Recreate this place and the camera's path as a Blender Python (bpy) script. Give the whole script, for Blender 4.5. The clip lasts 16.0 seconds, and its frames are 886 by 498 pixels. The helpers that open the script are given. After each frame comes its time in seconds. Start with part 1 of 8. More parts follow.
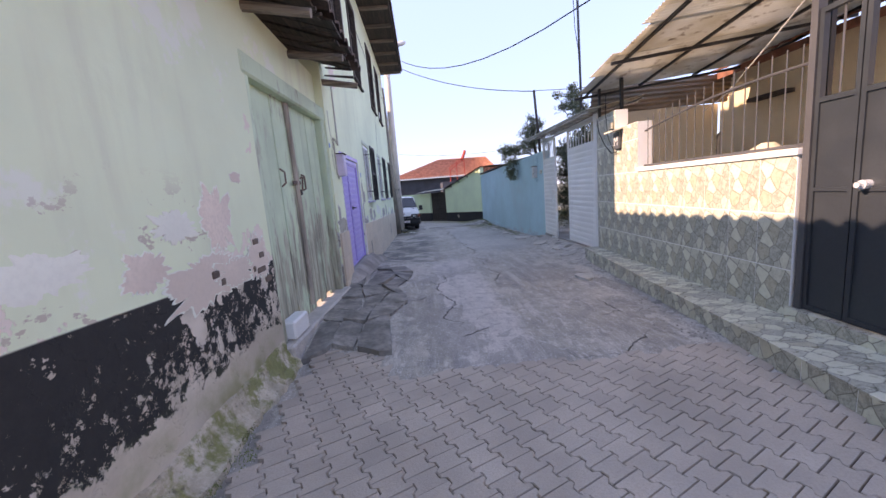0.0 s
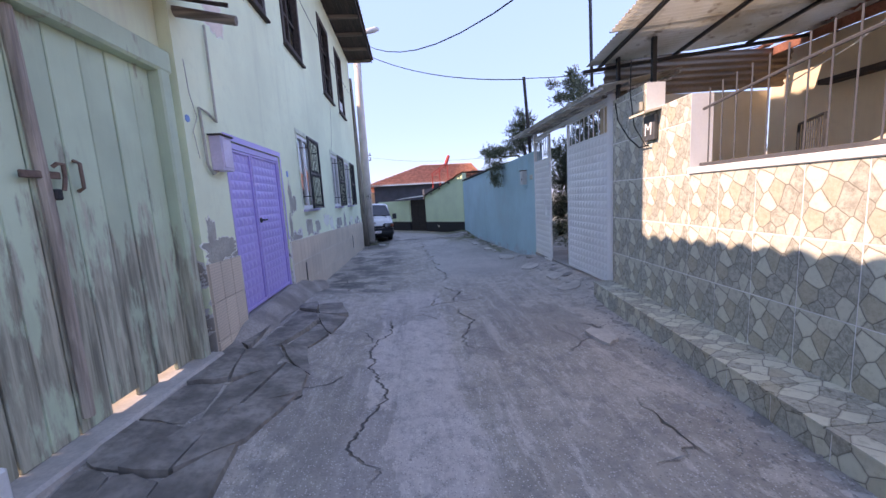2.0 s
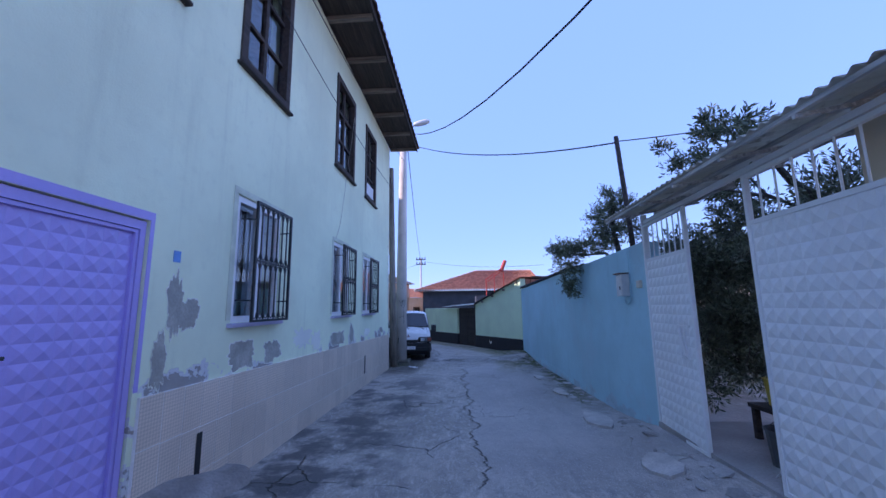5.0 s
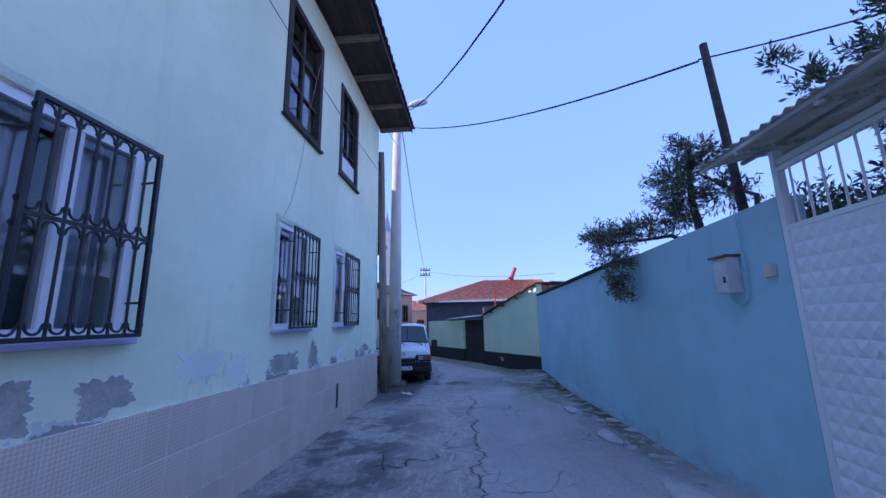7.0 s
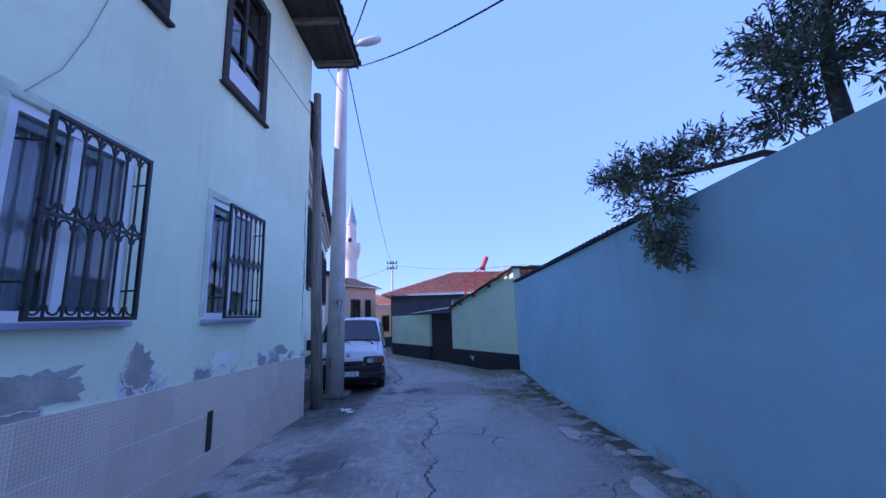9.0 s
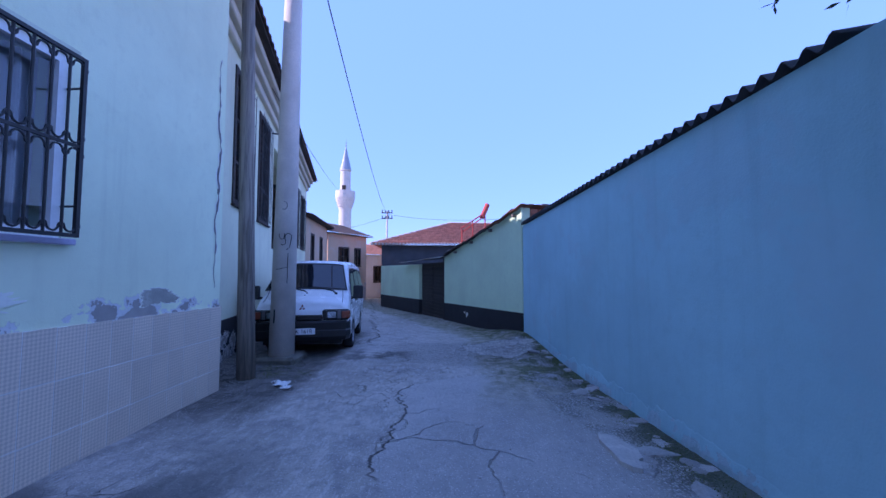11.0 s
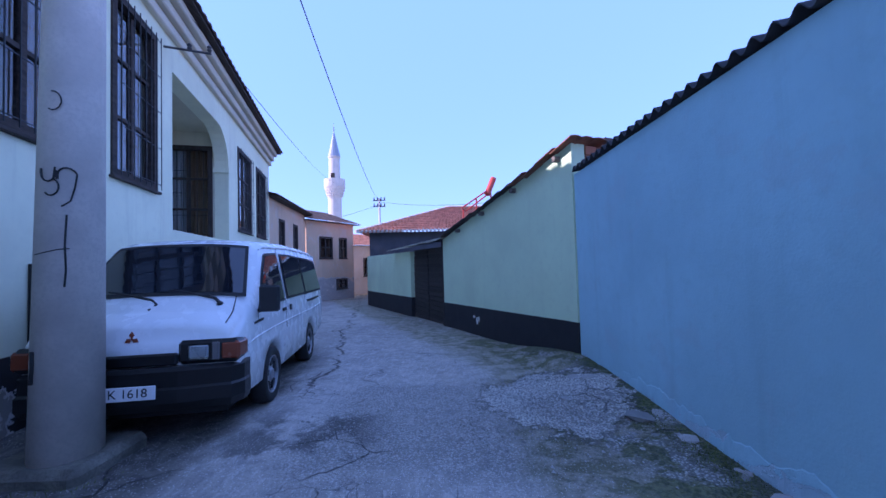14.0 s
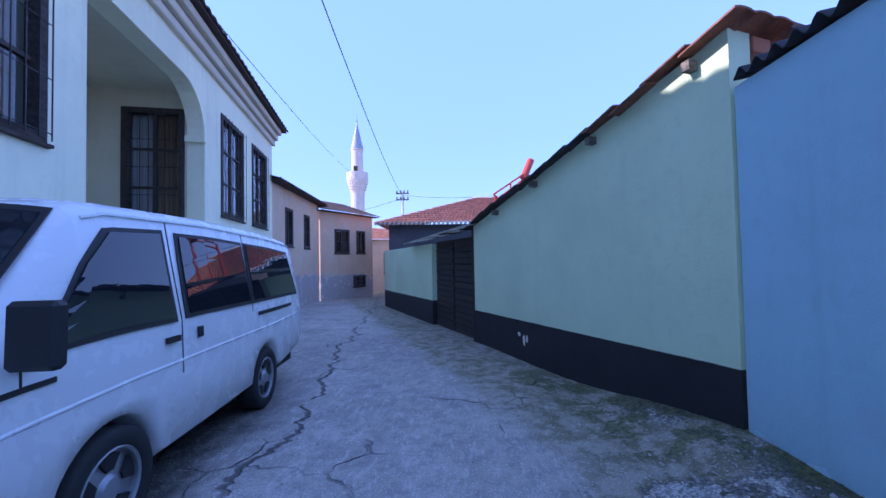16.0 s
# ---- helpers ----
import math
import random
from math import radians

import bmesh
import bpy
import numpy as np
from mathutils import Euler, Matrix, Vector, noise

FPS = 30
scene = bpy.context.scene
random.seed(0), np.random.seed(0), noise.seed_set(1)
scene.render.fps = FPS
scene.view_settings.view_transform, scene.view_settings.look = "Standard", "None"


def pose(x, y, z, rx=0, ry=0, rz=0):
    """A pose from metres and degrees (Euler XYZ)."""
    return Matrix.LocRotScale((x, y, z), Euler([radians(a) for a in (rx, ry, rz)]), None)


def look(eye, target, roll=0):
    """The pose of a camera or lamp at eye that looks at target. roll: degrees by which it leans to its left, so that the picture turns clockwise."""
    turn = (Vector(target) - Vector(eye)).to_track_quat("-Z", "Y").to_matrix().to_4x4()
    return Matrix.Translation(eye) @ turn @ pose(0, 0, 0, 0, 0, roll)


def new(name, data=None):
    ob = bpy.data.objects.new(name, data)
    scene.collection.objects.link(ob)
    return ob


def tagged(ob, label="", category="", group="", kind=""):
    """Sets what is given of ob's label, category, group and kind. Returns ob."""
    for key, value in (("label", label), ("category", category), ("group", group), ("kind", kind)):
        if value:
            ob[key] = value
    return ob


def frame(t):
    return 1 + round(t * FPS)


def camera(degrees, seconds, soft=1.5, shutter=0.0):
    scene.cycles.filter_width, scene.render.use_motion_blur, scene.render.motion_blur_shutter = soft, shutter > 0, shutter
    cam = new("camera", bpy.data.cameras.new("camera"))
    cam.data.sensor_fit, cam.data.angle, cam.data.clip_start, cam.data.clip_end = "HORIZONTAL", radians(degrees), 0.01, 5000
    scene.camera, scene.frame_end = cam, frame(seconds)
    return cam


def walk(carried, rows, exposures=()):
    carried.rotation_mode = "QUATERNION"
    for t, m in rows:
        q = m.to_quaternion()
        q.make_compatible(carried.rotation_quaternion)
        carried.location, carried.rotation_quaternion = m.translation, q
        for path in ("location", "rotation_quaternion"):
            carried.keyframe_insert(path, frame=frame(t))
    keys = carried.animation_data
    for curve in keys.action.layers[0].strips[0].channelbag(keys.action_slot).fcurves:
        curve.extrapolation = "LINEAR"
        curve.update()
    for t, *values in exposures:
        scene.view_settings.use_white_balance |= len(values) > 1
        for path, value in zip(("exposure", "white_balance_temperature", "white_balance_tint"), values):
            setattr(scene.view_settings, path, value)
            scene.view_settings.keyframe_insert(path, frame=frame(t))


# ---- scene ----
cam = camera(99.7, 16.0)
METRES, EYE, TILT, LEAN, TURN = 19.5, 1.5, 0.0, 0.0, -2.5
ROWS = [
    (0.0, 0.0, 0.0, 0.0, -0.72, -8.75, 4.67),
    (0.5, 0.0085, 0.0285, 0.0012, -1.03, -8.54, 4.52),
    (1.0, 0.0132, 0.0584, 0.0002, -1.79, -8.51, 4.22),
    (1.5, 0.0233, 0.0889, -0.0011, -2.41, -8.3, 3.83),
    (2.0, 0.028, 0.1195, -0.0014, -2.6, -7.79, 3.44),
    (2.5, 0.0346, 0.1493, -0.0016, -2.04, -6.49, 3.13),
    (3.0, 0.0395, 0.1806, -0.0006, -0.17, -3.96, 2.79),
    (3.5, 0.0409, 0.2122, 0.0003, 1.5, -0.29, 2.32),
    (4.0, 0.044, 0.2431, 0.0042, 3.09, 4.95, 1.51),
    (6.5, 0.0424, 0.391, 0.0008, 8.15, 10.08, 1.0),
    (7.0, 0.0405, 0.4221, -0.0003, 7.02, 10.73, 1.2),
    (7.5, 0.0434, 0.4547, -0.0015, 6.07, 11.52, 1.36),
    (8.0, 0.0412, 0.4872, -0.0013, 4.42, 11.82, 1.63),
    (8.5, 0.044, 0.5195, -0.0037, 3.43, 11.27, 1.91),
    (9.0, 0.0431, 0.5506, -0.0066, 2.59, 10.03, 1.98),
    (11.5, 0.0514, 0.7075, -0.0176, 2.27, 1.96, -0.19),
    (12.0, 0.0525, 0.7406, -0.0181, 2.17, 1.34, -0.03),
    (12.5, 0.0476, 0.7712, -0.019, 1.64, 1.29, 0.32),
    (13.0, 0.0472, 0.8043, -0.0197, 1.74, 1.36, 0.9),
    (13.5, 0.0428, 0.836, -0.0209, 1.71, 1.86, 1.3),
    (14.0, 0.0424, 0.8683, -0.023, 2.09, 1.97, 1.64),
    (14.5, 0.0394, 0.8992, -0.0242, 2.42, 1.72, 1.63),
    (15.0, 0.0389, 0.9293, -0.0255, 3.0, 1.59, 1.52),
    (15.5, 0.0378, 0.9611, -0.025, 4.4, 1.54, 1.31),
    (16.0, 0.0322, 0.9918, -0.0259, 5.92, 1.63, 1.1),
]
EXPOSURES = [(0.0, 1.72, 9700, 38), (2.5, 1.47, 7900, 38), (4.0, 1.20, 6700, 37), (6.5, 1.05, 5950, 40), (9.0, 1.05, 5700, 42), (12.0, 1.18, 5650, 44), (16.0, 1.35, 5800, 42)]
walk(cam, [(t, pose(0, 0, EYE, TILT, LEAN, TURN) @ pose(METRES * x, METRES * y, METRES * z, 90 + pitch, roll, yaw)) for t, x, y, z, yaw, pitch, roll in ROWS], EXPOSURES)

# world and sun
SUN_EL, SUN_TRAVEL = 31.5, Vector((0.993, 0.12))
world = bpy.data.worlds.new("sky")
scene.world = world
world.use_nodes = True
wn = world.node_tree.nodes
sky = wn.new("ShaderNodeTexSky")
sky.sky_type, sky.sun_disc = "NISHITA", False
sky.sun_elevation = radians(SUN_EL)
sky.sun_rotation = math.atan2(-SUN_TRAVEL.x, -SUN_TRAVEL.y)
sky.air_density, sky.dust_density, sky.ozone_density = 1.0, 0.0, 4.0
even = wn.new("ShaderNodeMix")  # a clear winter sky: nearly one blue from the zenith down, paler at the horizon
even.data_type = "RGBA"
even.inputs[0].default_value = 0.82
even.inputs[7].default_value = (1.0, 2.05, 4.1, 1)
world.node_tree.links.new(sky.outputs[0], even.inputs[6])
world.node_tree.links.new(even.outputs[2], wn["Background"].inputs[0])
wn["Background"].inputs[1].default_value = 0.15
sun = new("sun", bpy.data.lights.new("sun", "SUN"))
sun.data.energy, sun.data.angle, sun.data.color = 2.6, radians(0.53), (1.0, 0.955, 0.87)
_c = math.cos(radians(SUN_EL))
sun.matrix_world = look((0, 0, 30), Vector((0, 0, 30)) + Vector((SUN_TRAVEL.x * _c, SUN_TRAVEL.y * _c, -math.sin(radians(SUN_EL)))))

# ---- materials ----
class Nodes:
    """A small writer of node materials; places are in metres of the world."""

    def __init__(self, name):
        self.mat = bpy.data.materials.new(name)
        self.mat.use_nodes = True
        self.tree = self.mat.node_tree
        self.bsdf = self.tree.nodes["Principled BSDF"]
        self.pos = self.tree.nodes.new("ShaderNodeNewGeometry").outputs["Position"]
        self.sep = None

    def put(self, socket, value):
        if isinstance(value, bpy.types.NodeSocket):
            self.tree.links.new(value, socket)
        elif isinstance(value, (tuple, list)) and len(value) == 3 and socket.type == "RGBA":
            socket.default_value = (*value, 1)
        else:
            socket.default_value = value

    def axis(self, i):
        if self.sep is None:
            self.sep = self.tree.nodes.new("ShaderNodeSeparateXYZ")
            self.put(self.sep.inputs[0], self.pos)
        return self.sep.outputs[i]

    def scaled(self, sx, sy, sz, vec=None):
        n = self.tree.nodes.new("ShaderNodeVectorMath")
        n.operation = "MULTIPLY"
        self.put(n.inputs[0], vec or self.pos)
        n.inputs[1].default_value = (sx, sy, sz)
        return n.outputs[0]

    def noise(self, scale, detail=4, rough=0.55, vec=None, distort=0.0, colour=False):
        n = self.tree.nodes.new("ShaderNodeTexNoise")
        self.put(n.inputs["Vector"], vec or self.pos)
        n.inputs["Scale"].default_value, n.inputs["Detail"].default_value = scale, detail
        n.inputs["Roughness"].default_value, n.inputs["Distortion"].default_value = rough, distort
        return n.outputs["Color" if colour else 0]

    def cells(self, scale, feature="F1", vec=None, rand=1.0, out="Distance"):
        n = self.tree.nodes.new("ShaderNodeTexVoronoi")
        n.feature = feature
        self.put(n.inputs["Vector"], vec or self.pos)
        n.inputs["Scale"].default_value, n.inputs["Randomness"].default_value = scale, rand
        return n.outputs[out]

    def calc(self, op, a, b=0.0):
        n = self.tree.nodes.new("ShaderNodeMath")
        n.operation = op
        self.put(n.inputs[0], a)
        self.put(n.inputs[1], b)
        return n.outputs[0]

    def step(self, v, lo, hi, a=0.0, b=1.0):
        n = self.tree.nodes.new("ShaderNodeMapRange")
        n.interpolation_type = "SMOOTHSTEP"
        for i, q in enumerate((v, lo, hi, a, b)):
            self.put(n.inputs[i], q)
        return n.outputs[0]

    def mix(self, fac, a, b, blend="MIX"):
        n = self.tree.nodes.new("ShaderNodeMix")
        n.data_type, n.blend_type = "RGBA", blend
        self.put(n.inputs[0], fac)
        self.put(n.inputs[6], a)
        self.put(n.inputs[7], b)
        return n.outputs[2]

    def warp(self, vec, scale, amount):
        n = self.tree.nodes.new("ShaderNodeVectorMath")
        n.operation = "MULTIPLY_ADD"
        self.put(n.inputs[0], self.noise(scale, 3, colour=True))
        n.inputs[1].default_value = (amount,) * 3
        self.put(n.inputs[2], vec)
        return n.outputs[0]

    def rnd(self):
        return self.tree.nodes.new("ShaderNodeObjectInfo").outputs["Random"]

    def island(self):
        return self.tree.nodes.new("ShaderNodeNewGeometry").outputs["Random Per Island"]

    def bump(self, height, strength=0.5, dist=0.01, under=None):
        n = self.tree.nodes.new("ShaderNodeBump")
        n.inputs["Strength"].default_value, n.inputs["Distance"].default_value = strength, dist
        self.put(n.inputs["Height"], height)
        if under is not None:
            self.put(n.inputs["Normal"], under)
        return n.outputs[0]

    def done(self, colour, rough=0.8, normal=None, metal=0.0, spec=None):
        self.put(self.bsdf.inputs["Base Color"], colour)
        self.put(self.bsdf.inputs["Roughness"], rough)
        self.put(self.bsdf.inputs["Metallic"], metal)
        if spec is not None:
            self.put(self.bsdf.inputs["Specular IOR Level"], spec)
        if normal is not None:
            self.put(self.bsdf.inputs["Normal"], normal)
        return self.mat


def tint(c, k):
    return tuple(min(1.0, v * k) for v in c)


def plain(name, c, rough=0.6, metal=0.0, vary=0.15, grain=40.0, bump=0.2, dist=0.003, patch=1.5, pieces=0.0):
    """A surface with fine grain, soft patches and, for pieces, a shade of its own for each one."""
    n = Nodes(name)
    col = n.mix(n.step(n.noise(patch, 5), 0.3, 0.7), tint(c, 1 - vary), tint(c, 1 + vary))
    col = n.mix(n.step(n.noise(grain, 3), 0.35, 0.75, 0, 0.5), col, tint(c, 1 - 1.6 * vary))
    if pieces:
        col = n.mix(1.0, col, n.mix(n.calc("FRACT", n.calc("ADD", n.rnd(), n.island())), (1 - pieces,) * 3, (1 + pieces * 0.4,) * 3), "MULTIPLY")
    r = n.step(n.noise(patch * 4, 3), 0.3, 0.7, max(0.02, rough - 0.08), min(1, rough + 0.08))
    return n.done(col, r, n.bump(n.noise(grain, 4), bump, dist), metal)


def plaster(name, c, under=(0.36, 0.33, 0.30), pale=(0.72, 0.72, 0.70), peel_top=None, peel=0.5, band=None, grime=0.35, blotch=0.0, slope=0.03):
    """Painted render. peel_top: height under which paint has come off in flakes; band: the height of a painted black foot."""
    n = Nodes(name)
    big, fine = n.noise(0.55, 6, 0.6), n.noise(3.2, 6, 0.65)
    col = n.mix(n.step(big, 0.3, 0.7), tint(c, 0.90), tint(c, 1.05))
    col = n.mix(n.step(n.noise(9, 4), 0.5, 0.75, 0, 0.35), col, tint(c, 0.86))
    if blotch:
        col = n.mix(n.step(n.noise(0.9, 7, 0.7), 0.54, 0.60, 0, blotch), col, tint(pale, 0.9))
    streak = n.noise(1.0, 5, 0.6, n.scaled(4, 4, 0.35))
    col = n.mix(n.step(streak, 0.52, 0.8, 0, grime), col, tint(c, 0.62))
    height = n.calc("MULTIPLY", n.noise(60, 4), 0.25)
    z = n.calc("ADD", n.axis(2), n.calc("MULTIPLY", n.axis(1), slope))
    if band is not None:
        edge = n.calc("ADD", z, n.calc("MULTIPLY", n.calc("SUBTRACT", fine, 0.5), 0.02))
        col = n.mix(n.step(edge, band - 0.006, band + 0.006, 1, 0), col, n.mix(fine, (0.012, 0.012, 0.014), (0.035, 0.034, 0.036)))
    if peel_top is not None:
        loss = n.calc("SUBTRACT", n.noise(2.1, 7, 0.62, n.warp(n.scaled(1, 1, 1.25), 5, 0.06)), n.step(z, peel_top - 0.3, peel_top + 0.25, 0, 0.42))
        flake = n.step(loss, 0.52 - 0.1 * peel, 0.532 - 0.1 * peel)
        core = n.step(loss, 0.565 - 0.1 * peel, 0.575 - 0.1 * peel)
        col = n.mix(flake, col, n.mix(n.noise(4), pale, tint(pale, 0.82)))
        col = n.mix(core, col, n.mix(n.noise(7, 5), tint(under, 0.75), tint(under, 1.2)))
        height = n.calc("SUBTRACT", height, n.calc("ADD", n.calc("MULTIPLY", flake, 0.35), n.calc("MULTIPLY", core, 0.5)))
    low = n.bump(big, 0.5, 0.05)
    return n.done(col, 0.88, n.bump(height, 0.6, 0.012, low))


M = {}
M["mint"] = plaster("mint_render", (0.80, 0.87, 0.62), peel_top=1.38, peel=0.55, slope=0.02)
M["mint_two"] = plaster("pale_mint_render", (0.81, 0.82, 0.60), peel_top=0.75, peel=0.5, band=0.9)
M["cream_back"] = plaster("cream_render", (0.72, 0.60, 0.42), grime=0.2)
M["peach"] = plaster("peach_render", (0.68, 0.48, 0.33), under=(0.42, 0.39, 0.37), pale=(0.66, 0.61, 0.56), peel_top=1.55, peel=1.7, blotch=0.35)
M["white_far"] = plaster("pale_far_render", (0.66, 0.60, 0.54), blotch=0.4)
M["green"] = plaster("green_render", (0.66, 0.80, 0.53), band=0.80, grime=0.15)
M["blue"] = plaster("blue_render", (0.38, 0.64, 0.71), under=(0.38, 0.54, 0.60), pale=(0.45, 0.61, 0.68), peel_top=0.45, peel=0.4, grime=0.25, blotch=0.3)
M["white_paint"] = plain("white_metal_paint", (0.84, 0.84, 0.82), 0.45, vary=0.05)
M["concrete"] = plain("concrete", (0.36, 0.34, 0.32), 0.9, vary=0.2, bump=0.6, dist=0.006)
M["purple"] = plain("purple_paint", (0.44, 0.36, 0.74), 0.4, vary=0.05)
M["black_iron"] = plain("black_iron", (0.015, 0.016, 0.017), 0.5, vary=0.2)
M["tile_red"] = plain("roof_tile", (0.66, 0.27, 0.165), 0.95, vary=0.3, patch=3, pieces=0.3)
M["tile_mid"] = plain("weathered_red_tile", (0.30, 0.12, 0.075), 0.95, vary=0.35, patch=5, pieces=0.3)
M["tin"] = plain("tin", (0.6, 0.6, 0.57), 0.45, vary=0.1)
M["van_white"] = plain("van_white", (0.82, 0.82, 0.81), 0.25, vary=0.02, bump=0.02)
M["black_plastic"] = plain("black_plastic", (0.02, 0.02, 0.022), 0.55, vary=0.1)
M["rubber"] = plain("rubber", (0.022, 0.022, 0.023), 0.85)
M["alcove"] = plaster("cream_alcove_render", (0.62, 0.59, 0.43), grime=0.3)
# roof tile darkened in its colour for the shaded run below the peak
M["tile_shaded"] = plain("shaded_roof_tile", (0.075, 0.06, 0.055), 0.9, vary=0.3, patch=4)


def glass_mat():
    n = Nodes("window_glass")
    n.put(n.bsdf.inputs["Transmission Weight"], 1.0)
    return n.done((0.80, 0.86, 0.88), 0.02)


def wooden(name, c, grain_dir=2, paint=None, wear=0.5, pieces=0.25):
    """Timber with grain along one axis; paint, where given, has worn off in strips."""
    n = Nodes(name)
    s = [22.0, 22.0, 22.0]
    s[grain_dir] = 1.4
    g = n.noise(1.0, 6, 0.6, n.scaled(*s), 0.6)
    col = n.mix(n.step(g, 0.3, 0.7), tint(c, 0.55), tint(c, 1.3))
    h = g
    if paint:
        worn = n.calc("ADD", n.noise(1.0, 6, 0.65, n.scaled(*[2.0 if i == grain_dir else v * 0.38 for i, v in enumerate(s)])), n.calc("MULTIPLY", n.noise(1.1, 4), 0.6))
        low = n.step(n.axis(2), 0.1, 2.0, 0.16, -0.06)
        m = n.step(n.calc("ADD", worn, low), 0.84 - 0.1 * wear, 1.0 - 0.1 * wear)
        pc = n.mix(n.step(n.noise(1.6, 5), 0.3, 0.7), tint(paint, 0.88), tint(paint, 1.06))
        pc = n.mix(n.step(g, 0.5, 0.8, 0, 0.4), pc, tint(paint, 0.75))
        col = n.mix(m, pc, col)
        h = n.calc("SUBTRACT", n.calc("MULTIPLY", g, 0.6), n.calc("MULTIPLY", m, 0.3))
    if pieces:
        col = n.mix(1.0, col, n.mix(n.rnd(), (1 - pieces,) * 3, (1.1,) * 3), "MULTIPLY")
    return n.done(col, 0.85, n.bump(h, 0.7, 0.006))


def stone_tile(name, printed):
    """Glazed tile printed with crazy-paving stones in cream, mottled grey and ochre; printed: every tile carries the same print."""
    n = Nodes(name)
    Y, Z = n.axis(1), n.axis(2)
    if printed:
        u = n.calc("MULTIPLY", n.calc("FRACT", n.calc("DIVIDE", n.calc("SUBTRACT", 15.0 - 0.36 * TILE_W, Y), TILE_W)), TILE_W)
        w = n.calc("MULTIPLY", n.calc("FRACT", n.calc("DIVIDE", n.calc("SUBTRACT", Z, 0.03), TILE_H)), TILE_H)
    else:
        u, w = Y, n.calc("ADD", Z, n.axis(0))
    at = n.tree.nodes.new("ShaderNodeCombineXYZ")
    n.put(at.inputs[1], u)
    n.put(at.inputs[2], w)
    rot = n.tree.nodes.new("ShaderNodeMapping")
    rot.inputs["Rotation"].default_value = (radians(33), 0, 0)
    rot.inputs["Scale"].default_value = (1.0, 1.0, 0.84)
    rot.inputs["Location"].default_value = (0.37, 1.9, 4.2)
    n.put(rot.inputs[0], n.warp(at.outputs[0], 7, 0.03))
    v = rot.outputs[0]
    edge = n.cells(8.6, "DISTANCE_TO_EDGE", v, 0.62)
    sp = n.tree.nodes.new("ShaderNodeSeparateColor")
    n.put(sp.inputs[0], n.cells(8.6, "F1", v, 0.62, "Color"))
    mottle = n.noise(22, 6, 0.75)
    cream = n.mix(n.step(mottle, 0.45, 0.75, 0, 0.6), (0.68, 0.675, 0.55), (0.50, 0.48, 0.38))
    grey = n.mix(n.step(mottle, 0.38, 0.62), (0.51, 0.50, 0.42), (0.29, 0.285, 0.235))
    grey = n.mix(n.step(n.noise(60, 4, 0.7), 0.55, 0.7, 0, 0.6), grey, (0.62, 0.60, 0.52))
    col = n.mix(n.step(sp.outputs[0], 0.34, 0.68), cream, grey)
    col = n.mix(n.step(sp.outputs[1], 0.92, 0.94, 0, 0.6), col, n.mix(mottle, (0.58, 0.53, 0.38), (0.42, 0.37, 0.26)))
    col = n.mix(n.step(edge, 0.03, 0.11, 0.40, 0), col, (0.40, 0.38, 0.31))
    col = n.mix(n.step(edge, 0.012, 0.032, 0.85, 0), col, (0.17, 0.16, 0.125))
    col = n.mix(n.step(n.noise(1.4, 5), 0.5, 0.75, 0, 0.3), col, (0.36, 0.33, 0.28))
    return n.done(col, n.step(n.noise(20), 0.3, 0.7, 0.25, 0.42), n.bump(n.step(edge, 0.0, 0.06), 0.35, 0.005))


TILE_W, TILE_H = 0.3914, 0.51


